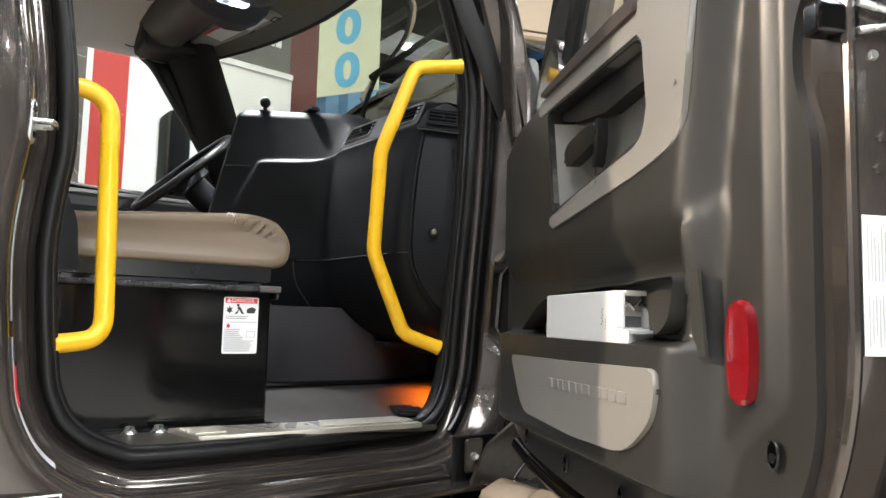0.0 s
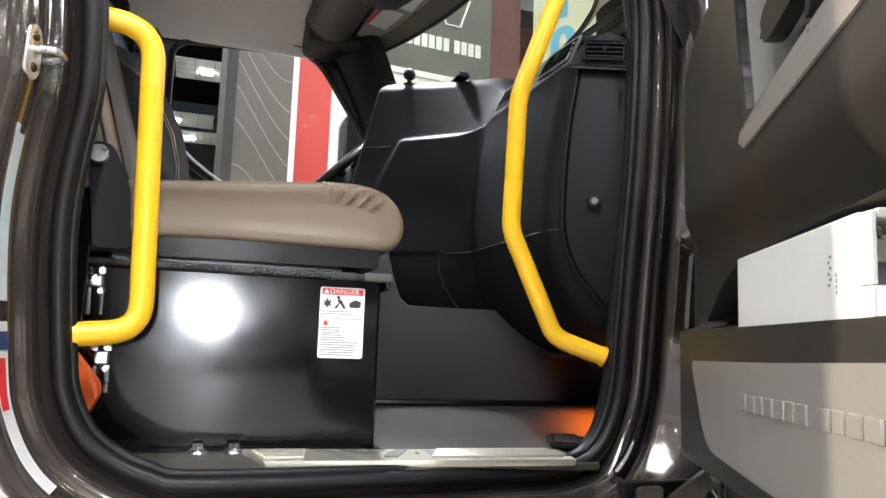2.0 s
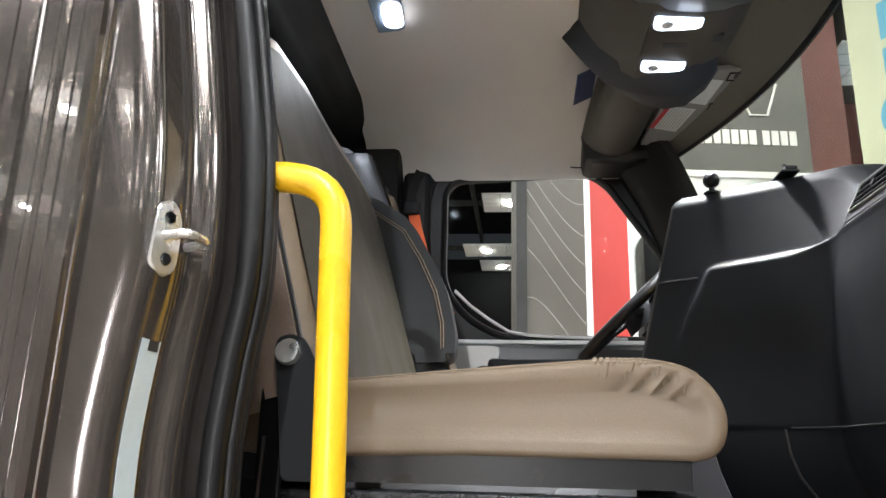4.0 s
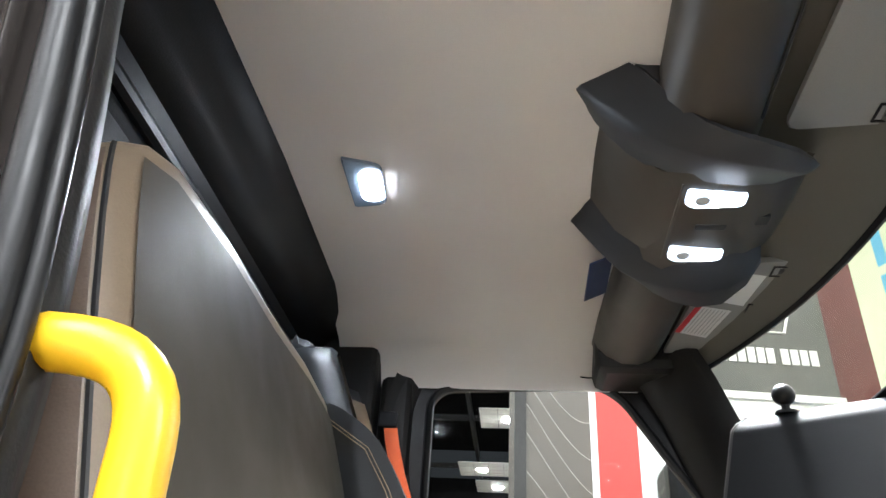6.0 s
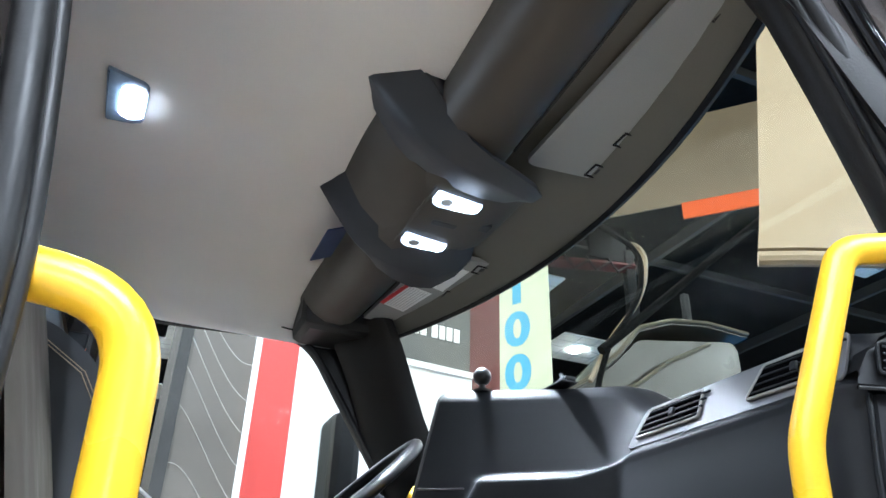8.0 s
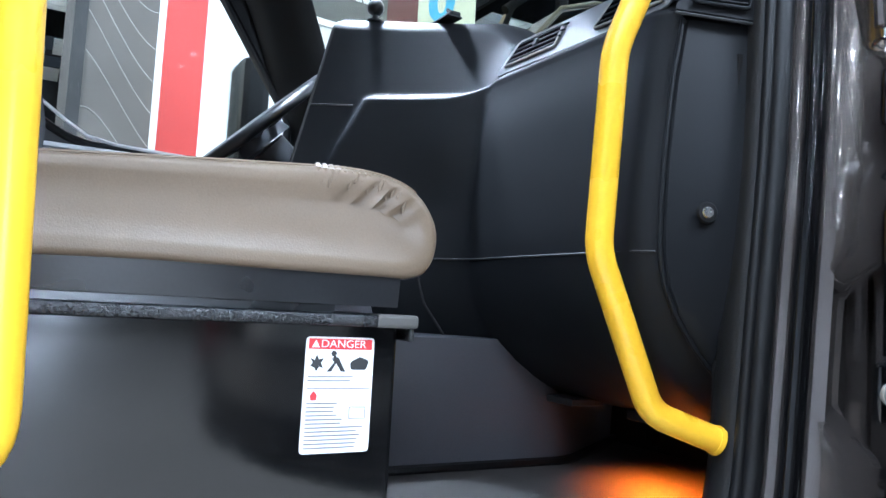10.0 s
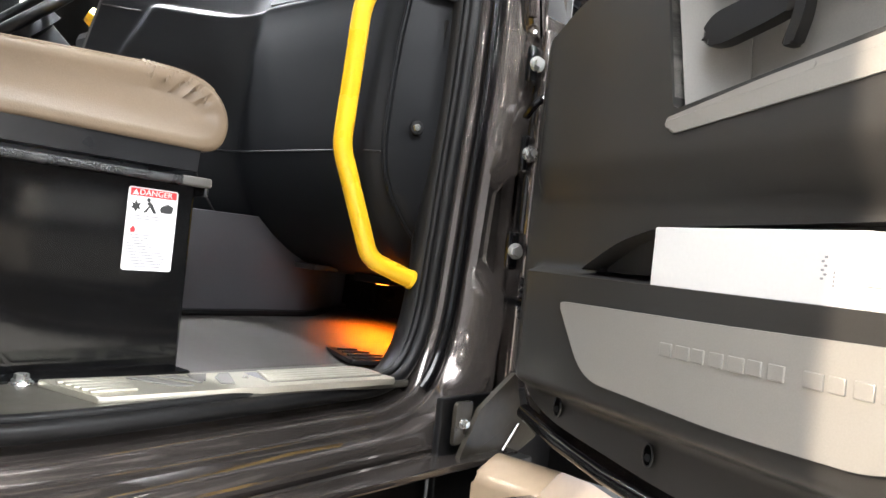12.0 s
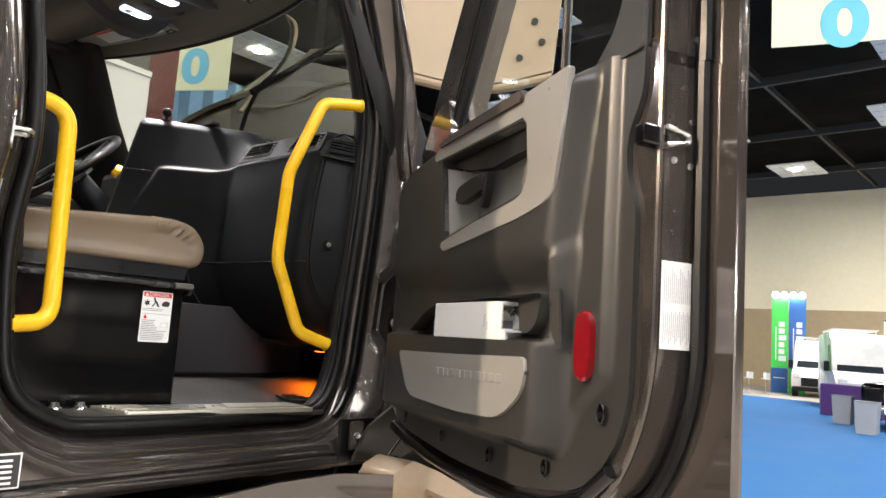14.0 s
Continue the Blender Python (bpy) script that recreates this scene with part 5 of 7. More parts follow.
def vent_at(o, ex, ey, w, h, slats, skew=0.0, bezel=SILVER):
    """o: lower corner; ex, ey: directions along width and height."""
    o, ex, ey = Vector(o), Vector(ex).normalized(), Vector(ey).normalized()
    nz = ex.cross(ey).normalized()
    if nz.x > 0:
        nz = -nz
    m = Matrix(((ex.x, ey.x, nz.x, o.x), (ex.y, ey.y, nz.y, o.y), (ex.z, ey.z, nz.z, o.z), (0, 0, 0, 1)))
    q = [(0, 0), (w, 0), (w + skew * 0.1, h), (skew, h)]
    # a flat black sheet paints the shade behind the slats
    well = part("vent_well", plate(rounded(q, 0.006), 0.004, "xy", 0.0005), SHADE_BLACK, da, "flat black sheet for the shaded vent opening", m)
    rim = rounded(q, 0.006)
    part("vent_bezel", tube([(p[0], p[1], 0.0035) for p in rim + rim[:1]], 0.0024, 8, False), bezel, well, "vent bezel", m)
    for k in range(slats):
        v = (k + 0.6) / (slats + 0.2) * h
        s = skew * v / h
        part("vent_slat", box(s + 0.004, s + w - 0.004, v - 0.0013, v + 0.0013, 0.003, 0.0062, 0.0006), BLACK_PLASTIC, well, "", m)
    part("vent_tab", box(skew * 0.5 + w * 0.45, skew * 0.5 + w * 0.53, h * 0.4, h * 0.7, 0.004, 0.009, 0.002), BLACK_PLASTIC, well, "", m)
    return well


STRIP = Matrix.Translation((0.8045, 0, 2.176)) @ Matrix.Rotation(radians(21), 4, "Y") @ Matrix.Translation((0, 0, -2.176))
part("vent_bridge", plate(rounded([(2.062, 2.166), (1.654, 2.160), (1.650, 2.226), (2.030, 2.230)], 0.012), 0.004, "yz", -0.003, 0.0015), VENT_TRIM, da, "grey strip round the vents", STRIP)
vent_at((0.8035, 2.038, 2.180), (0.0, -1, -0.01), (0.38, 0, 1), 0.142, 0.043, 4, 0.026)
vent_at((0.8010, 1.802, 2.176), (0.0, -1, -0.02), (0.38, 0, 1), 0.134, 0.045, 4, 0.026)
vent_at((0.8035, 1.6175, 2.157), (0.92, -0.385, -0.03), (0.05, 0.0, 1), 0.074, 0.036, 4, 0.004, BLACK_PLASTIC)
bl = thing("ball_mount", (0.642, 2.269, 2.29), "black rubber ball mount on the dash", "ball mount")
b_ = bmesh.new()
bmesh.ops.create_uvsphere(b_, u_segments=20, v_segments=12, radius=0.0165, matrix=Matrix.Translation((0.645, 2.262, 2.323)))
part("ball", b_, RUBBER, bl)
part("stem", merge(tube([(0.645, 2.262, 2.292), (0.645, 2.262, 2.312)], 0.006, 10), disc((0.645, 2.262, 2.293), (0, 0, 1), 0.016, 0.004, 16)), BLACK_PLASTIC, bl)
cm = thing("dash_camera", (0.75, 2.18, 2.295), "small black sensor bracket on the dash top", "sensor")
part("plate", box(0.742, 0.775, 2.15, 2.235, 2.298, 2.3015, 0.001), BLACK_PLASTIC, cm)
part("clip", merge(box(0.750, 0.772, 2.150, 2.178, 2.3015, 2.310, 0.003), tube([(0.756, 2.168, 2.309), (0.756, 2.174, 2.318)], 0.004, 8)), BLACK_PLASTIC, cm)

# foot lamp under the dash
fl = thing("foot_lamp", (1.03, 1.84, 1.59), "lit amber footwell lamp under the dash", "lamp")
part("lens", box(1.015, 1.04, 1.835, 1.86, 1.5825, 1.5875, 0.002), AMBER_ON, fl)
part("housing", box(0.985, 1.075, 1.785, 1.90, 1.586, 1.604, 0.003), BLACK_PLASTIC, fl)
fm = area("foot_lamp_light", (1.03, 1.84, 1.576), (1.03, 1.83, 1.44), 0.05, 0.06, 1.9, (1.0, 0.165, 0.0))
fm.data.spread = radians(132)

# ---- steering wheel and column ----
sw = thing("steering_wheel", (0.58, 2.85, 2.18), "black truck steering wheel with spokes", "steering wheel")
WH = Matrix.Translation((0.580, 2.85, 2.185)) @ Matrix.Rotation(radians(-44), 4, "Y")
part("rim", tube([(0.205 * math.cos(2 * math.pi * k / 48), 0.205 * math.sin(2 * math.pi * k / 48), 0) for k in range(49)], 0.0155, 12, False), RUBBER, sw, "", WH)
part("hub", merge(disc((0, 0, -0.05), (0, 0, 1), 0.075, 0.05, 28, 0.06)), BLACK_PLASTIC, sw, "", WH)
for a in (0, 180, 250, 290):
    part("spoke", tube([(0.05 * math.cos(radians(a)), 0.05 * math.sin(radians(a)), -0.02), (0.20 * math.cos(radians(a)), 0.20 * math.sin(radians(a)), 0.0)], 0.014, 10, True, 0.5), BLACK_PLASTIC, sw, "", WH)
part("column", tube([(0.62, 2.85, 2.14), (0.90, 2.85, 1.90)], 0.05, 16), BLACK_PLASTIC, sw)
pk = thing("brake_knob", (0.62, 2.56, 2.15), "yellow push-pull brake knob on the dash", "knob")
part("knob", merge(disc((0.64, 2.545, 2.150), (-0.7, 0.3, 0.4), 0.026, 0.02, 8, 0.02), tube([(0.70, 2.53, 2.12), (0.64, 2.545, 2.152)], 0.008, 8)), YELLOW, pk)

# ---- overhead console, roll and visors ----
CHEEK = surface("slate_grey_plastic", (0.034, 0.037, 0.042), 0.5, 0, 0.12, 700, 0.06, 5)
oc = thing("overhead_console", (0.6, 2.34, 2.75), "dark grey overhead console with lit reading lamps", "overhead console")
ROLL = [(0.515, 2.90), (0.502, 2.86), (0.497, 2.815), (0.505, 2.775), (0.527, 2.745), (0.565, 2.728), (0.61, 2.726), (0.642, 2.736), (0.662, 2.758), (0.668, 2.80)]
part("side_roll", shell([[(x - 0.03 * ((y - 2.34) / 0.8) ** 2, y, z) for x, z in ROLL] for y in (1.56, 1.75, 1.95, 2.2, 2.4, 2.6, 2.8, 3.0, 3.16)], 0.008), CONSOLE, oc, "dark moulded roll above the windscreen", angle=60)
part("roll_groove", tube([(0.650 - 0.03 * ((y - 2.34) / 0.8) ** 2, y, 2.739) for y in (1.58, 1.7, 1.85, 2.0, 2.13)], 0.003, 6), BLACK_INK, oc)
MOD = [(0.395, 2.862), (0.43, 2.80), (0.465, 2.742), (0.51, 2.703), (0.57, 2.684), (0.65, 2.682), (0.71, 2.691), (0.75, 2.712), (0.775, 2.742)]
UP = Matrix.Translation((0.008, 0.072, 0.054))
part("module", shell([[(x, y, z + 0.010 * abs((y - 2.34) / 0.18) ** 3) for x, z in MOD] for y in (2.208, 2.25, 2.30, 2.34, 2.38, 2.43, 2.468)], 0.012), CONSOLE, oc, "central lamp module", UP, angle=60)
# each cheek flares from the module out to a rim that hugs the roll
RIMS = [(0.438, 2.146, 2.896), (0.474, 2.134, 2.848), (0.510, 2.124, 2.786), (0.532, 2.121, 2.755), (0.560, 2.120, 2.728), (0.600, 2.120, 2.706), (0.650, 2.124, 2.690), (0.700, 2.145, 2.688), (0.742, 2.195, 2.708), (0.765, 2.240, 2.738)]
WINGS = [(0.366, 2.196, 2.884), (0.412, 2.186, 2.828), (0.455, 2.180, 2.778), (0.482, 2.178, 2.751), (0.520, 2.178, 2.728), (0.575, 2.180, 2.708), (0.640, 2.185, 2.696), (0.700, 2.200, 2.695), (0.738, 2.225, 2.710), (0.760, 2.255, 2.738)]
FOOTS = [(0.398, 2.285, 2.902), (0.432, 2.285, 2.846), (0.466, 2.285, 2.802), (0.494, 2.285, 2.778), (0.530, 2.285, 2.757), (0.590, 2.285, 2.738), (0.655, 2.285, 2.731), (0.705, 2.285, 2.735), (0.738, 2.285, 2.748), (0.758, 2.285, 2.766)]
for s_ in (1, -1):
    side = lambda p: (p[0], 2.41 + s_ * (p[1] - 2.41), p[2])
    rows_ = []
    for a_, b_, c_ in zip(RIMS, WINGS, FOOTS):
        a_, b_, c_ = Vector(a_), Vector(b_), Vector(c_)
        rows_.append([side(a_.lerp(b_, f_)) for f_ in (0, 0.06, 0.5, 0.94)] + [side(b_.lerp(c_, f_)) for f_ in (0.03, 0.5, 0.97, 1.0)])
    part("side_cheek", shell(rows_, 0.010), CHEEK, oc, "slate grey cheek of the console", angle=40)
    part("cheek_inner_wall", shell([[side(p) for p in row] for row in (((0.439, 2.147, 2.900), (0.49, 2.15, 2.900), (0.53, 2.152, 2.900)), ((0.475, 2.136, 2.850), (0.50, 2.142, 2.85), (0.53, 2.145, 2.85)), ((0.511, 2.126, 2.788), (0.52, 2.13, 2.79), (0.53, 2.134, 2.80)))], 0.004), CHEEK, oc)
part("lamp_panel", box(0.545, 0.68, 2.225, 2.485, 2.676, 2.684, 0.003), CONSOLE, oc, "", UP)
for y0 in (2.232, 2.425):
    lp = part("reading_lamp", plate(rounded([(0.556, y0), (0.664, y0 + 0.012), (0.664, y0 + 0.05), (0.572, y0 + 0.056), (0.556, y0 + 0.04)], 0.008), 0.010, "xy", 2.668, 0.002), LAMP_DIM, oc, "lit clear reading lamp", UP)
    part("bulb", plate(rounded([(0.603, y0 + 0.012), (0.655, y0 + 0.016), (0.655, y0 + 0.046), (0.603, y0 + 0.050)], 0.008), 0.003, "xy", 2.6655), LAMP_ON, lp, "", UP)
    part("reflector_cup", disc((0.586, y0 + 0.028, 2.6675), (0, 0, -1), 0.013, 0.003, 16), PANEL_WHITE, lp, "", UP)
part("lamp_switch", box(0.59, 0.65, 2.345, 2.365, 2.669, 2.678, 0.003), BLACK_INK, oc, "black lamp switch", UP)
part("microphone_slot", box(0.700, 0.728, 2.33, 2.36, 2.678, 2.690, 0.002), BLACK_INK, oc, "", UP)
for y in (2.361, 2.457):
    part("header_plug", disc((0.856, y, 2.776), (0.3, 0, -1), 0.010, 0.008, 14), BLACK_INK, oc)
for y0 in (2.232, 2.425):
    rl = area("reading_lamp_light", (0.628, y0 + 0.1, 2.712), (0.52, y0 + 0.07, 1.5), 0.05, 0.04, 4.5, (1.0, 0.97, 0.93))
    rl.data.spread = radians(95)


VISOR_GREY = surface("grey_visor_vinyl", (0.27, 0.265, 0.25), 0.6, 0, 0.08, 400, 0.2, 5)


def visor(label, outline, clips):
    """A flat folded visor hanging just under the header."""
    t = thing("sun_visor", (0.70, outline[0][1], 2.765), label, "sun visor", "sun visors")
    part("panel", plate(rounded(outline, 0.02, 4), 0.013, "xy", 2.760, 0.004), VISOR_GREY, t)
    for x, y in clips:
        c_ = part("clip", merge(*[box(x - 0.022 + a_, x + 0.022 - b_, y - 0.022 + c_, y + 0.022 - d_, 2.757, 2.761, 0.001) for a_, b_, c_, d_ in ((0, 0, 0, 0.040), (0, 0, 0.040, 0), (0, 0.040, 0.0045, 0.0045))]), BLACK_PLASTIC, t, "dark raised clip frame")
        part("clip_spring", box(x - 0.006, x + 0.014, y - 0.010, y + 0.008, 2.7575, 2.7605, 0.0005), BLACK_INK, c_)
    return t


visor("plain grey folded sun visor above the windscreen", [(0.702, 1.60), (0.80, 1.60), (0.850, 1.80), (0.868, 2.0), (0.866, 2.172), (0.702, 2.186)], ((0.846, 2.034), (0.852, 2.145), (0.80, 1.70)))
vt = visor("grey folded sun visor with two paper labels", [(0.680, 2.628), (0.858, 2.611), (0.846, 2.83), (0.80, 3.02), (0.728, 3.165), (0.648, 3.165)], ((0.832, 2.655), (0.822, 2.830)))
vl = part("warning_label", plate([(0.683, 2.820), (0.770, 2.846), (0.742, 3.000), (0.656, 2.965)], 0.0005, "xy", 2.7592), WHITE_LABEL, vt, "white and red warning label")
part("red_band", plate([(0.683, 2.820), (0.697, 2.824), (0.671, 2.971), (0.656, 2.965)], 0.0004, "xy", 2.7586), RED_INK, vl)
for k in range(7):
    part("small_print", plate([(0.703 + 0.009 * k, 2.832 + 0.0027 * k), (0.7055 + 0.009 * k, 2.8327 + 0.0027 * k), (0.6815 + 0.009 * k, 2.965 + 0.0035 * k), (0.679 + 0.009 * k, 2.964 + 0.0035 * k)], 0.0003, "xy", 2.7587), FAINT_INK, vl)
part("info_label", plate([(0.745, 2.662), (0.806, 2.676), (0.791, 2.820), (0.727, 2.798)], 0.0005, "xy", 2.7592), WHITE_LABEL, vt, "plain white label")
pg = thing("hanging_tag", (0.448, 2.765, 2.8), "dark blue card tag tucked against the roll by the console", "tag")
part("card", box(-0.03, 0.03, -0.09, 0.09, -0.002, 0.002, 0.001), BLUE_INK, pg, "", Matrix.Translation((0.448, 2.765, 2.80)) @ Matrix.Rotation(radians(-25), 4, "Y"))

# dome lamp
CLEAR_LENS = surface("pale_blue_lens", (0.22, 0.28, 0.36), 0.2, 0, 0.15, 60, 0.1, 20, coat=1.0)
dl = thing("dome_lamp", (-0.07, 2.47, 2.88), "lit square dome lamp in the headliner", "dome lamp")
part("frame", plate(rounded([(-0.112, 2.385, 0.004), (-0.030, 2.410, 0.02), (-0.036, 2.550, 0.02), (-0.113, 2.560, 0.004)], 0.015), 0.012, "xy", 2.868, 0.004), CLEAR_LENS, dl, "clear bevelled lamp frame")
part("lens", plate(rounded([(-0.083, 2.425), (-0.034, 2.425), (-0.038, 2.528), (-0.088, 2.528)], 0.02), 0.014, "xy", 2.861, 0.004), LAMP_ON, dl, "glowing white lens")
area("dome_lamp_light", (-0.055, 2.475, 2.856), (0.0, 2.38, 1.5), 0.07, 0.09, 1.8, (0.95, 0.97, 1.0))
hk = thing("coat_hook", (0.41, 3.26, 2.77), "thin black cable clip above the far window", "clip")
part("clip", box(0.385, 0.405, 3.262, 3.282, 2.762, 2.782, 0.004), BLACK_PLASTIC, hk)
part("cable", tube(fillet([(0.395, 3.265, 2.775), (0.41, 3.25, 2.752), (0.46, 3.24, 2.738), (0.50, 3.24, 2.745), (0.52, 3.25, 2.77)], 0.03), 0.0025, 6), RUBBER, hk)

# ---- driver's seat and belt ----
ds = thing("driver_seat", (-0.1, 2.95, 1.8), "taupe and charcoal driver's seat with high back", "truck seat")


def dring(s):
    z = 1.90 + 0.64 * s
    xf = 0.10 - 0.25 * s
    half = 0.24 - 0.05 * s
    th = 0.14 - 0.04 * s
    c = 2.80
    pts = [(xf - 0.03, c), (xf - 0.02, c - half * 0.5), (xf + 0.02, c - half * 0.8), (xf + 0.01, c - half * 0.97), (xf - th * 0.5, c - half), (xf - th, c - half * 0.85), (xf - th, c)]
    full = pts + [(x, 2 * c - y) for x, y in pts[-2:0:-1]]
    return [(x, y, z) for x, y in full]


part("backrest", grid([dring(s) for s in (0, 0.15, 0.3, 0.5, 0.7, 0.85, 0.95, 1.0)] + [[(x * 0.9 - 0.02, 2.80 + (y - 2.80) * 0.8, z + 0.02) for x, y, z in dring(1.0)], [(-0.22, 2.80 + (y - 2.80) * 0.1, z + 0.025) for x, y, z in dring(1.0)]], True), VINYL_DARK, ds, "charcoal vinyl backrest", angle=80)
part("face_panel", grid([[(x + 0.006, y, z) for x, y, z in (dring(s)[2], dring(s)[1], dring(s)[0], dring(s)[-1], dring(s)[-2])] for s in (0.05, 0.3, 0.6, 0.9, 1.0)]), VINYL, ds, "taupe vinyl centre panel", angle=80)
BOLSTER = [(-0.14, 2.405, 0.02), (-0.085, 2.39, 0.02), (-0.002, 2.335, 0.06), (0.09, 2.166, 0.08), (0.112, 2.05, 0.02), (0.108, 1.99, 0.02), (0.0, 1.985, 0.02), (-0.045, 2.058, 0.03), (-0.085, 2.24, 0.05)]
part("side_bolster", plate(rounded(BOLSTER, 0.03), 0.09, "xz", 2.545, 0.02), VINYL_DARK, ds, "charcoal side bolster")
for off in (0.016, 0.022):
    part("stitching", tube([(x - off, 2.5435, z - off * 0.5) for x, z in ((-0.085, 2.372), (-0.002, 2.318), (0.043, 2.245), (0.08, 2.166), (0.098, 2.09), (0.100, 2.03))], 0.0011, 6), STITCH, ds, "pale stitched seam")
part("headrest", plate(rounded([(-0.26, 2.40, 0.03), (-0.25, 2.57, 0.04), (-0.19, 2.575, 0.03), (-0.125, 2.46, 0.04), (-0.09, 2.36, 0.03)], 0.03), 0.36, "xz", 2.62, 0.02), VINYL_DARK, ds, "ribbed charcoal upper back")
for k in range(5):
    part("rib", tube([(-0.235 + 0.026 * k, 2.6195, 2.545 - 0.035 * k), (-0.225 + 0.026 * k, 2.6195, 2.42 - 0.012 * k)], 0.003, 6), VINYL, ds)
part("cushion", box(-0.05, 0.42, 2.64, 3.06, 1.80, 1.92, 0.04, 4), VINYL, ds)
part("pedestal", box(-0.05, 0.36, 2.68, 3.0, 1.4425, 1.80, 0.02), BLACK_PLASTIC, ds)
sb = thing("seat_belt", (-0.1, 3.2, 2.3), "bright orange seat belt webbing on the far pillar", "seat belt")
part("webbing", shell([[(-0.118 + 0.06 * s + 0.07 * s * s + dx, 3.18, 2.58 - 0.36 * s) for dx in (0.0, 0.038)] for s in (0, 0.2, 0.4, 0.6, 0.8, 1.0)], 0.003), ORANGE, sb)
part("webbing", shell([[(-0.10 + 0.10 * s + dx, 3.172, 2.50 - 0.32 * s) for dx in (0.0, 0.03)] for s in (0, 0.5, 1.0)], 0.003), ORANGE, sb)
part("belt_guide", box(-0.13, -0.075, 3.165, 3.19, 2.555, 2.60, 0.006), BLACK_PLASTIC, sb)
rp = thing("rear_pillar_trim", (-0.2, 3.25, 2.2), "dark far rear pillar trim", "trim", kind="structure")
part("trim", merge(box(-0.40, -0.15, 3.18, 3.31, 1.45, 2.83, 0.02), box(-0.15, -0.05, 3.25, 3.33, 1.45, 2.8, 0.02)), CAB_TRIM, rp)
# the light caught along the glass edge is drawn as a white line
part("sill_edge", tube([(0.046, 3.215, 2.302), (0.10, 3.215, 2.250), (0.162, 3.215, 2.205), (0.222, 3.215, 2.168), (0.292, 3.215, 2.155), (0.371, 3.215, 2.151), (0.60, 3.215, 2.145)], 0.005, 8), WHITE_CARD, rp, "white sill edge with its highlight put into the colour")
# back wall window
bwn = thing("rear_window_frame", (-0.4, 2.1, 2.6), "black rear window frame in the cab back wall", "window", kind="structure")
part("frame", merge(tube(fillet([(-0.385, 1.60, 2.38), (-0.385, 1.64, 2.68), (-0.385, 1.72, 2.735), (-0.385, 3.1, 2.735)], 0.06), 0.02, 10)), RUBBER, bwn)

# ---- white box in the door pocket ----
wb = thing("white_carton", (0.60, 0.95, 1.62), "white card box with a small metal clip in the door pocket", "box")
WB = DOOR
def wpart(name, bm, mat, label="", parent=None):
    return part(name, bm, mat, parent or wb, label, WB)
wpart("carton", merge(box(0.168, 0.437, 0.006, 0.046, 1.61, 1.724, 0.002)), WHITE_CARD)
for nm, b_ in (("end_flap", (0.437, 0.457, 0.006, 0.010, 1.675, 1.722)), ("end_flap", (0.437, 0.457, 0.042, 0.046, 1.675, 1.722)), ("end_lid", (0.437, 0.457, 0.0105, 0.0415, 1.717, 1.7235)), ("end_block", (0.4375, 0.4565, 0.006, 0.046, 1.61, 1.6745)), ("end_fold", (0.457, 0.468, 0.008, 0.044, 1.61, 1.672))):
    wpart(nm, box(*b_, 0.001), WHITE_CARD)
# thin grey sheet: the open end's shade as a colour
wpart("end_opening", box(0.4371, 0.4378, 0.0105, 0.0415, 1.676, 1.7165), GREY_INK, "grey sheet painting the shade in the carton's opening")
wpart("clip", merge(box(0.439, 0.448, 0.012, 0.040, 1.690, 1.705, 0.002), tube([(0.444, 0.014, 1.712), (0.448, 0.026, 1.70), (0.444, 0.038, 1.71)], 0.003, 8)), ZINC, "small metal clip inside")
wpart("print_mark", merge(*[box(0.392 + 0.003 * (k % 2), 0.395 + 0.003 * (k % 2), 0.0052, 0.0056, 1.678 + 0.004 * k, 1.680 + 0.004 * k) for k in range(6)], *[box(0.405, 0.4065, 0.0052, 0.0056, 1.672 + 0.004 * k, 1.6745 + 0.004 * k) for k in range(4)]), GREY_INK)

# ---- labels on the rear pillar ----


def jamb_strip(z0, z1, y0, y1, lift, mat, name, parent, label=""):
    """A label laid on the step of the rear door jamb, following its curve."""
    near, deep = ring(0.0645 - lift, y0), ring(0.0688 - lift, y1)
    pick = [k for k in range(len(RIM)) if RIM[k].x < 0.2 and z0 <= RIM[k].y <= z1]
    pick.sort(key=lambda k: RIM[k].y)
    return part(name, shell([[near[k], deep[k]] for k in pick], 0.0004), mat, parent, label)


lbl = thing("pillar_label", (-0.08, 1.46, 1.75), "long white printed strip label on the door pillar", "label")
LABEL_BLUE = surface("pale_blue_label", (0.50, 0.58, 0.60), 0.45, 0, 0.06, 120, 0.0, 8)
jamb_strip(1.655, 1.874, -0.056, -0.082, 0.0, LABEL_BLUE, "strip", lbl)
jamb_strip(1.860, 1.872, -0.060, -0.076, 0.001, BLACK_INK, "mark", lbl, "small black mark")
l2 = thing("tyre_label", (-0.07, 1.46, 1.55), "white, navy and red data label on the door pillar", "label")
jamb_strip(1.484, 1.648, -0.056, -0.086, 0.0, WHITE_LABEL, "strip", l2)
jamb_strip(1.608, 1.632, -0.056, -0.086, 0.001, BLUE_INK, "navy_band", l2)
jamb_strip(1.545, 1.602, -0.072, -0.086, 0.001, RED_INK, "red_column", l2)
cn = thing("caution_plate", (-0.02, 1.4, 1.36), "small black and white caution plate on the sill", "label")
part("plate", box(-0.16, 0.015, 1.400, 1.402, 1.345, 1.405, 0.0), WHITE_LABEL, cn)
part("black_field", box(-0.158, 0.012, 1.3988, 1.3995, 1.348, 1.402), BLACK_INK, cn)
part("small_print", merge(*[box(-0.12, 0.0, 1.3975, 1.3985, 1.353 + 0.0095 * k, 1.357 + 0.0095 * k) for k in range(5)]), WHITE_LABEL, cn)

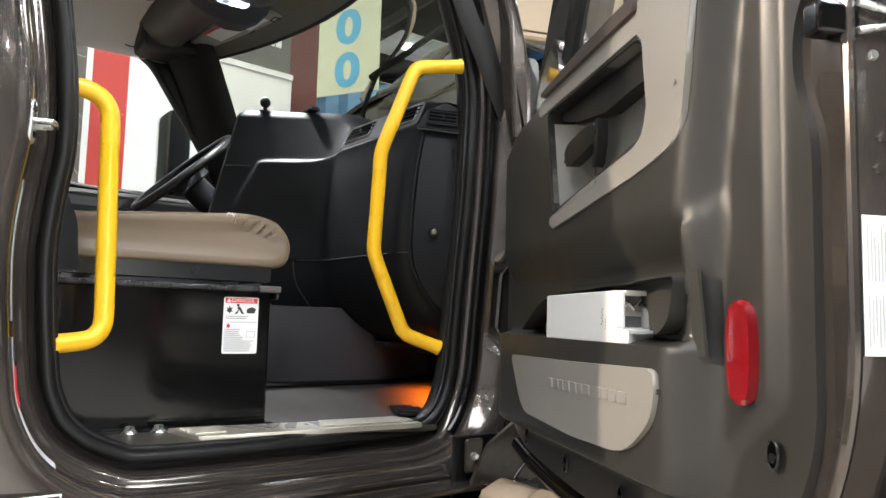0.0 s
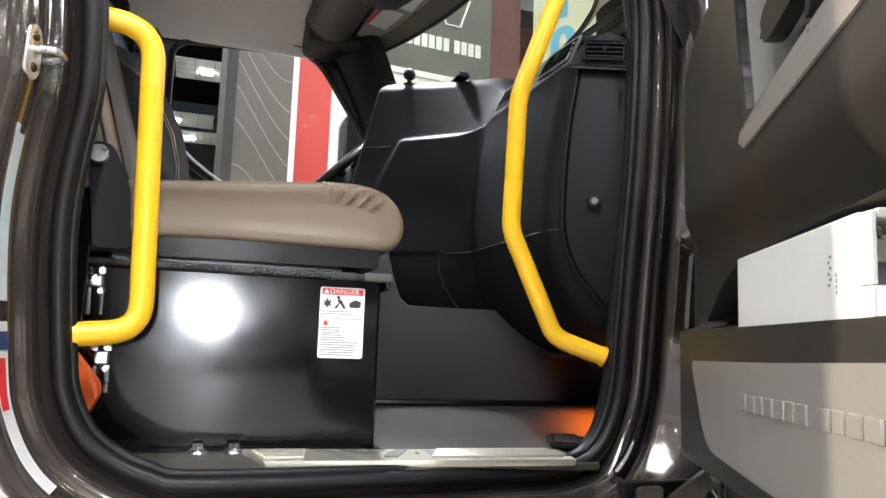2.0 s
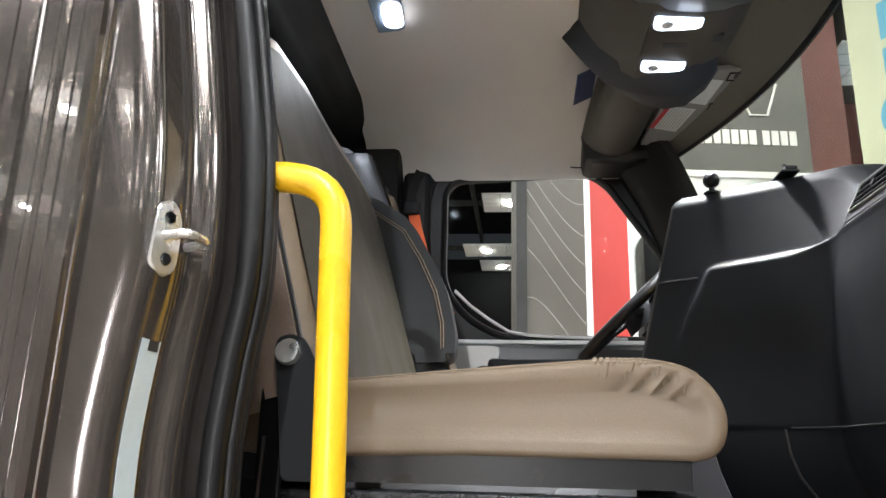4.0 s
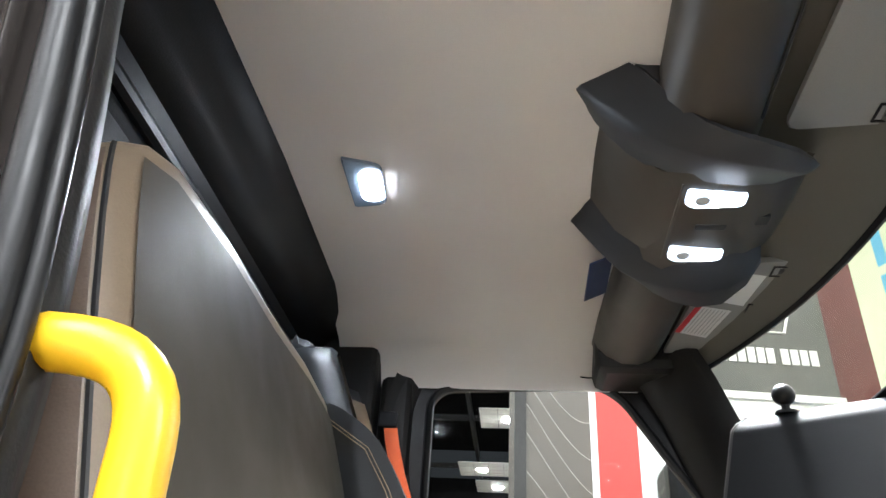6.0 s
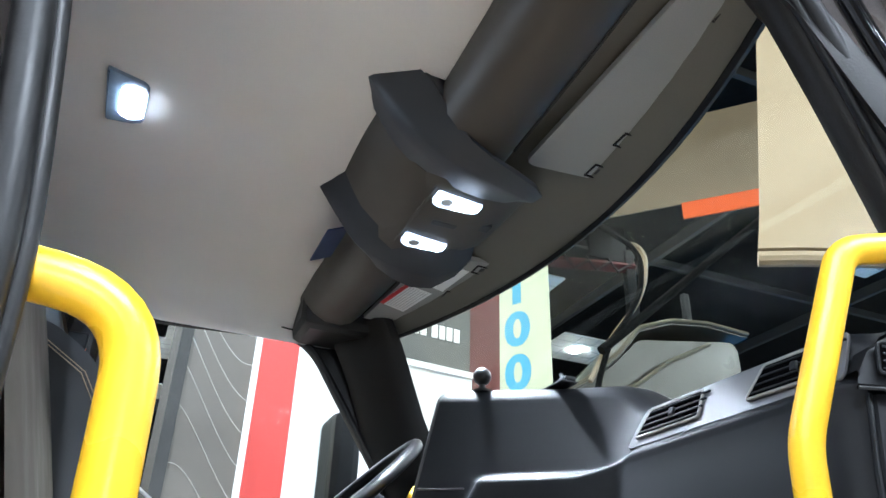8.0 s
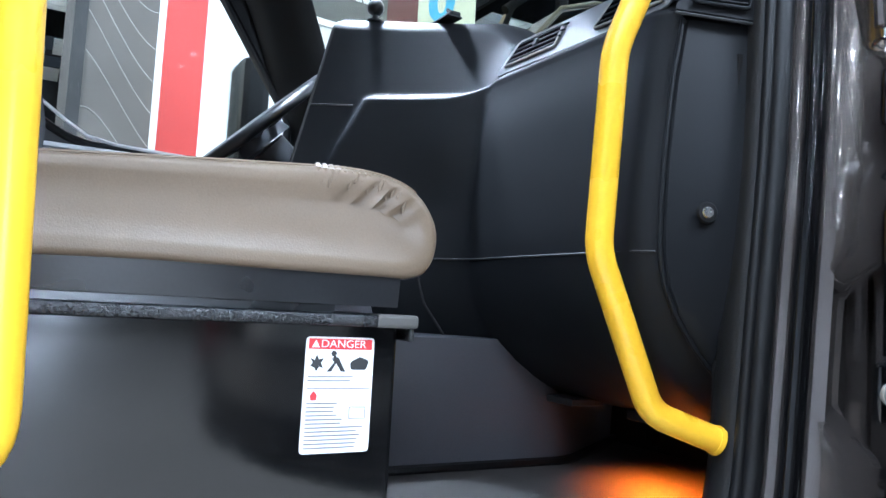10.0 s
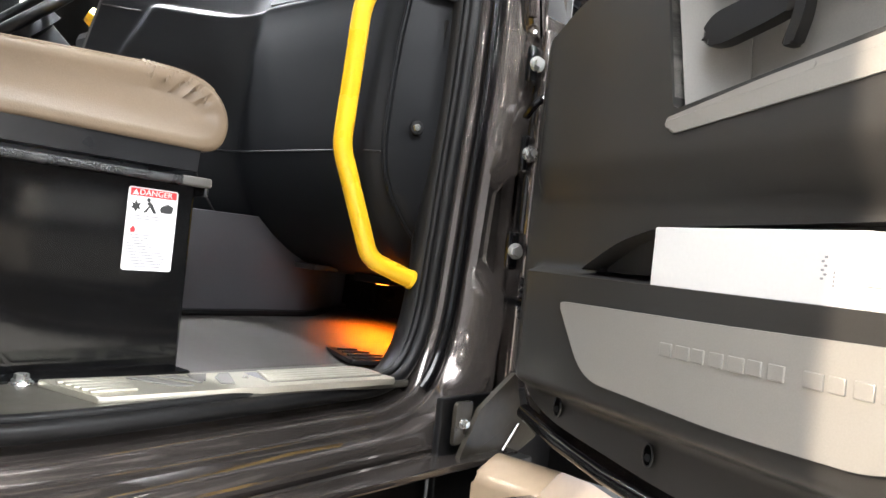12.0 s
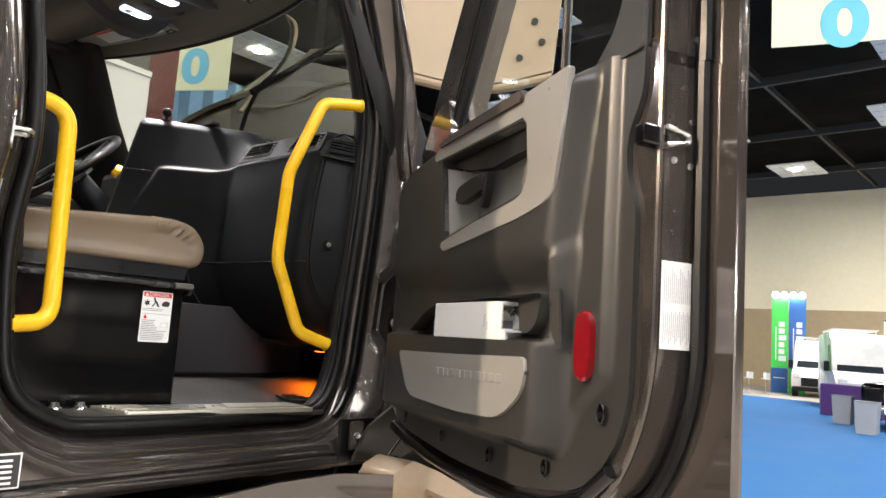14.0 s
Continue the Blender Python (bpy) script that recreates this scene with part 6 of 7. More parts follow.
# ---- under the sill: step fairing and brackets ----
# the fender's tan reflection is put into its base colour
TAN = surface("fender_tan_reflection", (0.40, 0.30, 0.20), 0.35, 0.2, 0.08, 60, 0.03, 4, coat=0.5)
GUSSET = surface("dark_olive_bracket_paint", (0.040, 0.035, 0.027), 0.33, 0.2, 0.3, 60, 0.1, 14)
fg = thing("step_fairing", (0.4, 1.4, 1.2), "dark taupe step fairing with brackets under the sill", "truck fairing")
part("fairing", box(-0.4, 0.80, 1.47, 1.52, 0.9, 1.31, 0.01), RUBBER, fg, "black fairing set back under the sill")
part("step_cap", box(0.05, 0.60, 1.40, 1.47, 1.22, 1.285, 0.012), PAINT, fg)
part("backing", box(0.78, 1.16, 1.440, 1.455, 1.10, 1.43, 0.004), RUBBER, fg, "black liner behind the gusset")
part("gusset", plate(rounded([(0.852, 1.412), (0.800, 1.322), (0.930, 1.308), (1.035, 1.345), (0.978, 1.386), (0.948, 1.470)], 0.006), 0.010, "xz", 1.415, 0.003), GUSSET, fg, "satin dark taupe gusset plate")
part("gusset_fold", tube([(0.966, 1.412, 1.375), (0.905, 1.412, 1.314)], 0.004, 8), PAINT, fg)
part("gusset_bolt", bolt((0.818, 1.424, 1.390), (0, -1, 0), 0.006, 0.005, 0.009), ZINC, fg)
part("gusset_tab", plate(rounded([(0.800, 1.425), (0.845, 1.425), (0.835, 1.36), (0.800, 1.352)], 0.008), 0.008, "xz", 1.425, 0.002), GUSSET, fg)
part("arch_front", plate(rounded([(0.785, 1.325), (0.850, 1.352), (0.955, 1.315), (1.105, 1.245), (1.50, 1.14), (1.50, 1.02), (0.785, 1.02)], 0.012), 0.12, "xz", 1.25, 0.010), TAN, fg, "wheel arch edge with a tan reflection in its colour")
part("arch_top", shell([[(0.90 + 0.1 * k, y, 1.282 - 0.045 * k - 0.16 * (1.25 - y)) for k in range(7)] for y in (0.85, 1.0, 1.15, 1.245)], 0.010), TAN, fg, "wheel arch top with a tan reflection in its colour")
part("arch_liner", shell([[(0.785 - 0.16 * k, 1.26 + 0.01 * k, z + 0.015 * math.sin(k * 1.3)) for z in (1.05, 1.20, 1.30, 1.325)] for k in range(5)], 0.012), PAINT, fg, "dark taupe arch side")
part("hanger", box(0.90, 0.96, 1.37, 1.50, 1.10, 1.33, 0.006), HALL_STEEL, fg, "dark steel arch hanger")

# ---- raised hood and mirror bracket ahead of the windscreen ----
CREAM = surface("cream_fibreglass", (0.235, 0.185, 0.125), 0.5, 0, 0.08, 8, 0.05, 1.5)
RED_STEEL = surface("red_painted_steel", (0.035, 0.003, 0.003), 0.7, 0, 0.2, 20, 0.05, 2, spec=0.1)
hd = thing("raised_hood", (2.4, 1.9, 0.0), "cream fibreglass underside of a raised truck hood", "truck hood")


def hood(k, v):
    """k: up the panel; v: along it."""
    far_ = Vector((2.36 + 0.80 * v + 0.10 * k + 0.12 * math.sin(3.0 * v), 3.40 - 0.95 * v + 0.05 * k, 3.27 + 0.25 * k + 0.05 * math.cos(5.0 * v + 0.4) * (1 if k < 1 else 0)))
    return tuple(Vector((-0.163, 0.003, 0.534)) + far_ * 0.68)


vs_ = [0.1 * k for k in range(11)]
part("shell", shell([[hood(k, v) for k in range(9)] for v in vs_], 0.02), CREAM, hd)
part("rim", tube([hood(-0.1, v) for v in vs_], 0.02, 10), CREAM, hd, "rolled cream hood edge")
part("rib", tube([hood(k, 0.55) for k in range(9)], 0.02, 8), CREAM, hd)
for v, k in ((0.62, 0.9), (0.68, 1.5), (0.78, 0.7), (0.84, 1.8), (0.9, 1.1)):
    p_ = Vector(hood(k, v))
    part("rivet", disc(p_ - Vector((0.02, 0.02, 0)), (-0.7, -0.7, -0.2), 0.015, 0.014, 12), HALL_STEEL, hd, "dark bolt hole")
part("hood_strut", tube([(2.25, 2.25, 0.0), (2.2, 2.2, 3.6)], 0.03, 8), HALL_STEEL, hd, "dark steel hood prop")
hb = thing("hanging_ring_banner", (9.0, 10.0, 8.4), "cream and orange banner hanging high over a booth", "hanging banner")
part("cloth", shell([[(7.4 + 0.5 * k, 12.2 - 0.55 * k, z) for k in range(9)] for z in (9.6, 10.6, 11.6)], 0.03), CREAM, hb)
part("orange_hem", shell([[(7.38 + 0.5 * k, 12.18 - 0.55 * k, z) for k in range(3, 9)] for z in (9.25, 9.6)], 0.03), ORANGE, hb, "orange lower band")
part("cord", tube([(9.4, 10.0, 11.5), (9.4, 10.0, HTOP + 1.6)], 0.02, 6), HALL_STEEL, hb)
mb = thing("hood_mirror_arm", (1.45, 3.0, 2.0), "dark curved mirror arm with pale strap before the windscreen", "mirror arm")
part("arm", tube(fillet([(1.36, 2.98, 2.30), (1.40, 3.0, 2.62), (1.469, 3.0, 2.803), (1.542, 3.0, 2.886), (1.617, 3.0, 3.013), (1.632, 3.0, 3.128), (1.60, 3.0, 3.189), (1.506, 3.0, 3.224), (1.414, 3.0, 3.258)], 0.07), 0.010, 10), HALL_BLACK, mb)
part("strap", tube(fillet([(1.40, 3.03, 2.66), (1.498, 3.03, 2.83), (1.617, 3.03, 2.972), (1.667, 3.03, 3.082), (1.677, 3.03, 3.169), (1.656, 3.03, 3.213), (1.60, 3.03, 3.217)], 0.07), 0.009, 10), CREAM, mb, "pale strap")
part("stay", tube([(1.43, 3.0, 2.76), (1.728, 3.0, 3.014), (1.968, 3.0, 3.223), (2.257, 3.0, 3.471)], 0.016, 10), HALL_BLACK, mb, "dark diagonal stay")
part("base", tube([(1.36, 2.98, 2.0), (1.36, 2.98, 2.32)], 0.02, 10), HALL_STEEL, mb)
part("foot", tube([(1.36, 2.98, 0.0), (1.36, 2.98, 2.0)], 0.035, 10), HALL_STEEL, mb)
wp = thing("wiper", (1.25, 2.1, 2.2), "black windscreen wiper resting on the glass", "wiper", "wipers")
part("arm", tube([(1.33, 1.75, 2.16), (1.27, 2.05, 2.235), (1.20, 2.35, 2.33)], 0.008, 8), BLACK_PLASTIC, wp)
part("blade", tube([(1.30, 1.85, 2.21), (1.22, 2.15, 2.29), (1.12, 2.48, 2.40)], 0.006, 8), RUBBER, wp)
copy_thing(wp, Matrix.Translation((1.27, 2.75, 2.19)))
ms = thing("side_mirror", (0.77, 3.72, 2.3), "black driver's side mirror on its arm", "mirror")
part("housing", box(0.72, 0.83, 3.60, 3.80, 2.20, 2.62, 0.03), BLACK_PLASTIC, ms)
part("glass", box(0.715, 0.719, 3.615, 3.785, 2.23, 2.60), GLASS, ms, "mirror glass")
part("arm", tube([(0.80, 3.62, 2.3), (0.90, 3.38, 2.25)], 0.02, 10), BLACK_PLASTIC, ms)

# dark loader cab parked beyond the windscreen
EDGE_OLIVE = surface("olive_rail_paint", (0.085, 0.075, 0.052), 0.4, 0, 0.2, 5, 0.05, 1)
CANOPY = surface("dark_olive_canopy", (0.030, 0.026, 0.018), 0.35, 0, 0.3, 3, 0.05, 0.8)
lc = thing("loader_cab", (6.0, 8.2, 0.0), "dark olive loader with a curved canopy and pale edges", "loader")
CAN = [(4.37, 4.46), (4.72, 4.66), (5.20, 5.07), (5.53, 5.46), (6.07, 5.66), (6.63, 5.73), (7.3, 5.70)]
part("canopy", shell([[(x, 8.0 + d_, z - 0.10 * d_ * d_) for x, z in CAN] for d_ in (0.0, 0.5, 1.0, 1.5)], 0.05), CANOPY, lc)
part("canopy_edge", tube([(x, 7.98, z) for x, z in CAN], 0.028, 8), EDGE_OLIVE, lc, "pale curved canopy edge")
part("window_band", tube([(4.53, 7.96, 4.38), (5.0, 7.95, 4.50), (5.455, 7.95, 4.73), (5.868, 7.95, 5.05), (6.61, 7.96, 5.43)], 0.024, 8), EDGE_OLIVE, lc, "pale lower rail")
part("body", plate(rounded([(4.45, 4.40), (5.2, 4.95), (5.6, 5.35), (7.2, 5.6), (7.2, 0.0), (4.6, 0.0)], 0.1), 1.2, "xz", 8.1, 0.04), CANOPY, lc)

# ---- signs ----
SIGN = surface("pale_sign_vinyl", (0.62, 0.66, 0.50), 0.6, 0, 0.03, 3, 0.0, 0.4)
SIGN_BLUE = surface("sky_blue_print", (0.10, 0.42, 0.68), 0.6, 0, 0.03, 3, 0.0, 0.4)


def aisle_sign(c, w, head, top, bottom, yaw, digits, hem=0.0):
    t = thing("hanging_sign", (*c, bottom), "pale vertical hanging sign with large blue aisle number", "sign", "aisle number signs")
    m = Matrix.Translation((*c, 0)) @ Matrix.Rotation(radians(yaw), 4, "Z")
    part("banner", box(-w / 2, w / 2, -0.01, 0.01, bottom + hem, head), SIGN, t, "", m)
    n = len(digits)
    for k, ch in enumerate(digits):
        z = top - (top - bottom) * (k + 0.5) / n
        lettering("digit", ch, (top - bottom) / n * 1.05, m @ Matrix.Translation((0, -0.016, z)) @ Matrix.Rotation(radians(90), 4, "X"), SIGN_BLUE, t, 0.001, 1.22, 0.040)
    part("cord", tube([(-w * 0.4, 0, head), (-w * 0.4, 0, HTOP + 1.6)], 0.01, 6), HALL_STEEL, t, "", m)
    part("cord", tube([(w * 0.4, 0, head), (w * 0.4, 0, HTOP + 1.6)], 0.01, 6), HALL_STEEL, t, "", m)
    return t


aisle_sign((6.35, 12.55), 1.42, 10.7, 9.38, 5.95, -62, "1100")
aisle_sign((7.72, 1.87), 1.40, 9.5, 7.60, 4.86, -70, "1100", 0.15)

# ---- display wall beside the far side of the cab ----
WALLT = surface("taupe_display_print", (0.13, 0.115, 0.10), 0.6, 0, 0.06, 6, 0.0, 1)
WALLR = surface("red_display_print", (0.55, 0.05, 0.04), 0.5, 0, 0.06, 6, 0.0, 1)
WALLW = surface("white_display_panel", (0.8, 0.8, 0.8), 0.5, 0, 0.03, 6, 0.0, 1)
LINE = surface("pale_contour_print", (0.40, 0.38, 0.35), 0.6, 0, 0.03, 6, 0.0, 1)
BOARD = surface("grey_brand_board", (0.10, 0.10, 0.097), 0.45, 0, 0.3, 2, 0.0, 0.5)
MAROON = surface("maroon_display_panel", (0.11, 0.022, 0.02), 0.5, 0, 0.15, 2, 0.0, 0.6)
dw = thing("display_wall", (0.9, 5.7, 0), "tall exhibition wall with taupe contour print and red band", "display wall")
DWM = Matrix.Translation((0.28, 5.52, 0)) @ Matrix.Rotation(radians(7), 4, "Z")
part("edge", box(-0.05, 0.02, 0.0, 0.3, 0, 5.0), HALL_STEEL, dw, "grey frame edge", DWM)
part("contour_panel", box(0.02, 0.405, 0.02, 0.3, 0, 5.0), WALLT, dw, "", DWM)
part("white_border", box(0.405, 0.445, 0.015, 0.3, 0, 5.0), WALLW, dw, "", DWM)
part("red_band", box(0.445, 0.69, 0.02, 0.3, 0, 5.0), WALLR, dw, "", DWM)
part("white_panel", box(0.69, 2.0, 0.02, 0.3, 0, 3.62), WALLW, dw, "", DWM)
part("panel_cap", box(0.69, 2.0, 0.0, 0.3, 3.62, 3.665), WALLW, dw, "white ledge", DWM)
bb = part("brand_board", box(0.69, 1.98, 0.02, 0.3, 3.665, 6.0), BOARD, dw, "grey upper board", DWM)
part("maroon_panel", box(1.985, 2.30, 0.10, 0.3, 0, 6.0), MAROON, dw, "dark maroon side panel", DWM)
for k in range(11):
    u = 1.20 + 0.062 * k + (0.03 if k > 6 else 0)
    part("board_bar", box(u - 0.012, u + 0.036, 0.012, 0.019, 3.87, 3.975), WALLW, bb, "white brand bar", DWM)
zig = [(1.30, 4.33), (1.38, 4.09), (1.46, 4.09), (1.52, 4.24), (1.58, 4.09), (1.70, 4.09), (1.78, 4.33), (1.66, 4.33), (1.62, 4.20), (1.57, 4.33), (1.48, 4.33), (1.43, 4.20)]
part("board_emblem", tube([(u, 0.015, z) for u, z in zig + zig[:1]], 0.010, 6, False), WALLW, bb, "white angular emblem outline", DWM)


def field(u, z):
    return z * 2.4 + 0.55 * math.sin(3.1 * u * 2.4 + z * 1.7) + 0.35 * math.sin(6.3 * u + 2.9 * z + 1.0) + 1.1 * u


def contours(u0, u1, z0, z1, levels, y, r, mat, name):
    """Wavy print lines: one tube a level, traced where a smooth field keeps its value."""
    for lv in levels:
        pts = []
        for s in range(17):
            u = u0 + (u1 - u0) * s / 16
            lo, hi = z0 - 1.5, z1 + 1.5
            for _ in range(24):
                mid = (lo + hi) / 2
                lo, hi = (mid, hi) if field(u, mid) < lv else (lo, mid)
            if z0 < lo < z1:
                pts.append((u, y, lo))
        if len(pts) > 2:
            part(name, tube(pts, r, 5), mat, dw, "", DWM)


contours(0.025, 0.40, 2.0, 4.9, [5.0 + 0.60 * k for k in range(14)], 0.018, 0.0032, LINE, "contour_line")

# red crane booms and a dark drape beyond
cr = thing("red_crane_boom", (8.5, 17, 0), "red steel crane boom folded above a truck", "crane")
for p_, q_ in (((8.7, 15.6, 11.38), (10.4, 15.6, 12.35)), ((8.9, 15.6, 10.75), (11.6, 15.6, 11.15))):
    part("beam", tube([p_, q_], 0.17, 4), RED_STEEL, cr, "dark red box beam")
    for f_ in (0.25, 0.5, 0.75):
        c_ = Vector(p_).lerp(Vector(q_), f_)
        part("hose", tube([c_ + Vector((-0.3, -0.2, 0.1)), c_ + Vector((0.0, -0.22, -0.25)), c_ + Vector((0.5, -0.2, 0.12))], 0.035, 6), HALL_BLACK, cr, "black hydraulic hose")
part("carrier", box(11.3, 11.6, 15.5, 15.7, 0.0, 11.6, 0.03), HALL_BLACK, cr, "dark steel column")
part("link", box(10.2, 11.4, 15.55, 15.65, 11.2, 12.3, 0.03), HALL_BLACK, cr, "dark link plate")
part("mast", box(13.4, 13.6, 15.8, 16.0, 0.0, 10.9, 0.05), HALL_BLACK, cr, "dark steel mast")
part("hook_block", box(6.6, 7.6, 16.5, 17.0, 7.3, 9.4, 0.1), RED_STEEL, cr)
part("cable", tube([(7.1, 16.7, 9.4), (7.1, 16.7, HTOP + 1.6)], 0.03, 6), HALL_STEEL, cr)
DRAPE = surface("slate_blue_drape", (0.10, 0.19, 0.29), 0.9, 0, 0.25, 3, 0.1, 0.8)
dr = thing("drape", (9, 22, 0), "slate blue pipe-and-drape backdrop", "drape")
part("cloth", shell([[(8.3 + 0.25 * k, 20.0 + 0.08 * math.sin(k * 2.1), z) for k in range(36)] for z in (0, 3.0, 6.0, 9.1)], 0.02), DRAPE, dr)
part("rail", tube([(8.3, 20.0, 9.12), (17.0, 20.0, 9.12)], 0.04, 8), HALL_STEEL, dr)

# ---- far aisle: banners, vans, bins ----
GREEN = surface("green_banner", (0.05, 0.50, 0.07), 0.6, 0, 0.05, 3, 0.0, 0.6)
NAVY = surface("blue_banner", (0.02, 0.10, 0.30), 0.6, 0, 0.05, 3, 0.0, 0.6)
VAN_WHITE = surface("white_van_paint", (0.75, 0.75, 0.72), 0.3, 0, 0.04, 20, 0.0, 1, coat=0.6)
VAN_GLASS = surface("dark_van_glass", (0.02, 0.025, 0.03), 0.08, 0, 0.1, 20, 0.0, 1)
TYRE = surface("tyre_rubber", (0.02, 0.02, 0.02), 0.8, 0, 0.2, 60, 0.2, 3)
SPOT = glow("banner_spot", (1, 0.98, 0.95), 25)


def polar(az, dist):
    return (-0.51 + dist * math.sin(radians(az)), 0.01 + dist * math.cos(radians(az)))


def banner(az, mat, foot):
    x, y = polar(az, 46)
    t = thing("banner_stand", (x, y, 0), ("green" if mat is GREEN else "blue") + " upright booth banner with white marks", "banner", "booth banners")
    m = Matrix.Translation((x, y, 0)) @ Matrix.Rotation(radians(-75), 4, "Z")
    part("face", box(-0.43, 0.43, -0.03, 0.03, 1.35, 5.45), mat, t, "", m)
    part("foot_panel", box(-0.43, 0.43, -0.03, 0.03, 0.0, 1.35), foot, t, "", m)
    for k in range(6):
        part("word_bar", box(-0.05, 0.24 if k % 3 else 0.33, -0.04, -0.031, 1.75 + 0.38 * k, 2.03 + 0.38 * k, 0.004), WHITE_CARD, t, "white wordmark bar", m)
    part("small_print", box(-0.22, -0.17, -0.04, -0.031, 1.8, 3.6), WHITE_CARD, t, "thin line of white print", m)
    part("foot_line", box(-0.30, 0.28, -0.04, -0.031, 0.78, 0.83), WHITE_CARD, t, "", m)
    for u in (-0.22, 0.22):
        part("spot", disc((u, -0.16, 5.42), (0, -1, 0), 0.17, 0.10, 14), SPOT, t, "bright spot lamp", m)


banner(73.25, GREEN, NAVY)
banner(74.36, NAVY, GREEN)


def van(az, dist, yaw, h):
    x, y = polar(az, dist)
    t = thing("cargo_van", (x, y, 0), "white high-roof cargo van with roof rack", "van", "parked vans")
    m = Matrix.Translation((x, y, 0)) @ Matrix.Rotation(radians(yaw), 4, "Z")
    prof = [(2.9, 0.35), (2.95, 0.95), (2.75, 1.25), (2.05, 1.45), (1.35, h - 0.25), (0.9, h), (-2.8, h), (-2.95, h - 0.3), (-2.95, 0.35)]
    part("body", plate(rounded(prof, 0.12), 1.9, "xz", -0.95, 0.06), VAN_WHITE, t, "", m)
    part("windscreen", plate([(-0.8, 1.50), (0.8, 1.50), (0.7, h - 0.42), (-0.7, h - 0.42)], 0.02, "yz", 0), VAN_GLASS, t, "dark windscreen", m @ Matrix.Translation((2.10, 0, 1.42)) @ Matrix.Rotation(radians(-36), 4, "Y") @ Matrix.Translation((0, 0, -1.42)))
    for s_ in (-1, 1):
        part("side_window", plate(rounded([(0.55, 1.45), (1.65, 1.45), (1.25, h - 0.5), (0.55, h - 0.5)], 0.06), 0.02, "xz", s_ * 0.955 - 0.01), VAN_GLASS, t, "dark side window", m)
        part("mirror", box(1.62, 1.82, s_ * 1.12 - 0.1, s_ * 1.12 + 0.1, 1.45, 1.85, 0.04), BLACK_PLASTIC, t, "", m)
        for xx in (1.95, -1.75):
            w_ = part("wheel", disc((xx, s_ * 0.75, 0.36), (0, s_, 0), 0.36, 0.24, 24), TYRE, t, "", m)
            part("rim", disc((xx, s_ * 0.99, 0.36), (0, s_, 0), 0.21, 0.02, 16), VAN_WHITE, w_, "", m)
        part("headlamp", box(2.82, 2.97, s_ * 0.7 - 0.16, s_ * 0.7 + 0.16, 0.95, 1.2, 0.04), WHITE_CARD, t, "", m)
    part("grille", box(2.93, 2.99, -0.5, 0.5, 0.55, 0.98, 0.02), BLACK_PLASTIC, t, "", m)
    part("bumper", box(2.80, 3.02, -0.92, 0.92, 0.30, 0.52, 0.05), BLACK_PLASTIC, t, "", m)
    part("roof_rack", merge(*[tube([(-2.5 + k * 0.8, -0.8, h + 0.16), (-2.5 + k * 0.8, 0.8, h + 0.16)], 0.03, 6) for k in range(5)], tube([(-2.6, -0.8, h + 0.16), (0.9, -0.8, h + 0.16)], 0.03, 6), tube([(-2.6, 0.8, h + 0.16), (0.9, 0.8, h + 0.16)], 0.03, 6), *[tube([(-2.3 + 2.6 * k, s_ * 0.8, h - 0.02), (-2.3 + 2.6 * k, s_ * 0.8, h + 0.16)], 0.03, 6) for k in (0, 1) for s_ in (-1, 1)]), WHITE_CARD, t, "white ladder rack", m)
    return t


van(77.7, 35.0, -160, 3.0)
van(75.6, 45.0, -170, 2.9)
for k, (az, dist) in enumerate(((78.6, 22.0), (77.2, 25.0))):
    x, y = polar(az, dist)
    t = thing("waste_bin", (x, y, 0.012), "grey plastic waste bin on the carpet", "waste bin", "waste bins")
    part("bin", merge(grid([[(x + r * sx, y + r * sy, z) for sx, sy in ((-1, -1), (1, -1), (1, 1), (-1, 1))] for r, z in ((0.22, 0.012), (0.26, 0.8), (0.28, 0.82), (0.25, 0.82), (0.21, 0.1))], True)), surface("grey_bin_plastic", (0.35, 0.36, 0.37), 0.5, 0, 0.05, 30, 0.0, 2) if k == 0 else bpy.data.materials["grey_bin_plastic"], t)
x, y = polar(77.8, 29.0)
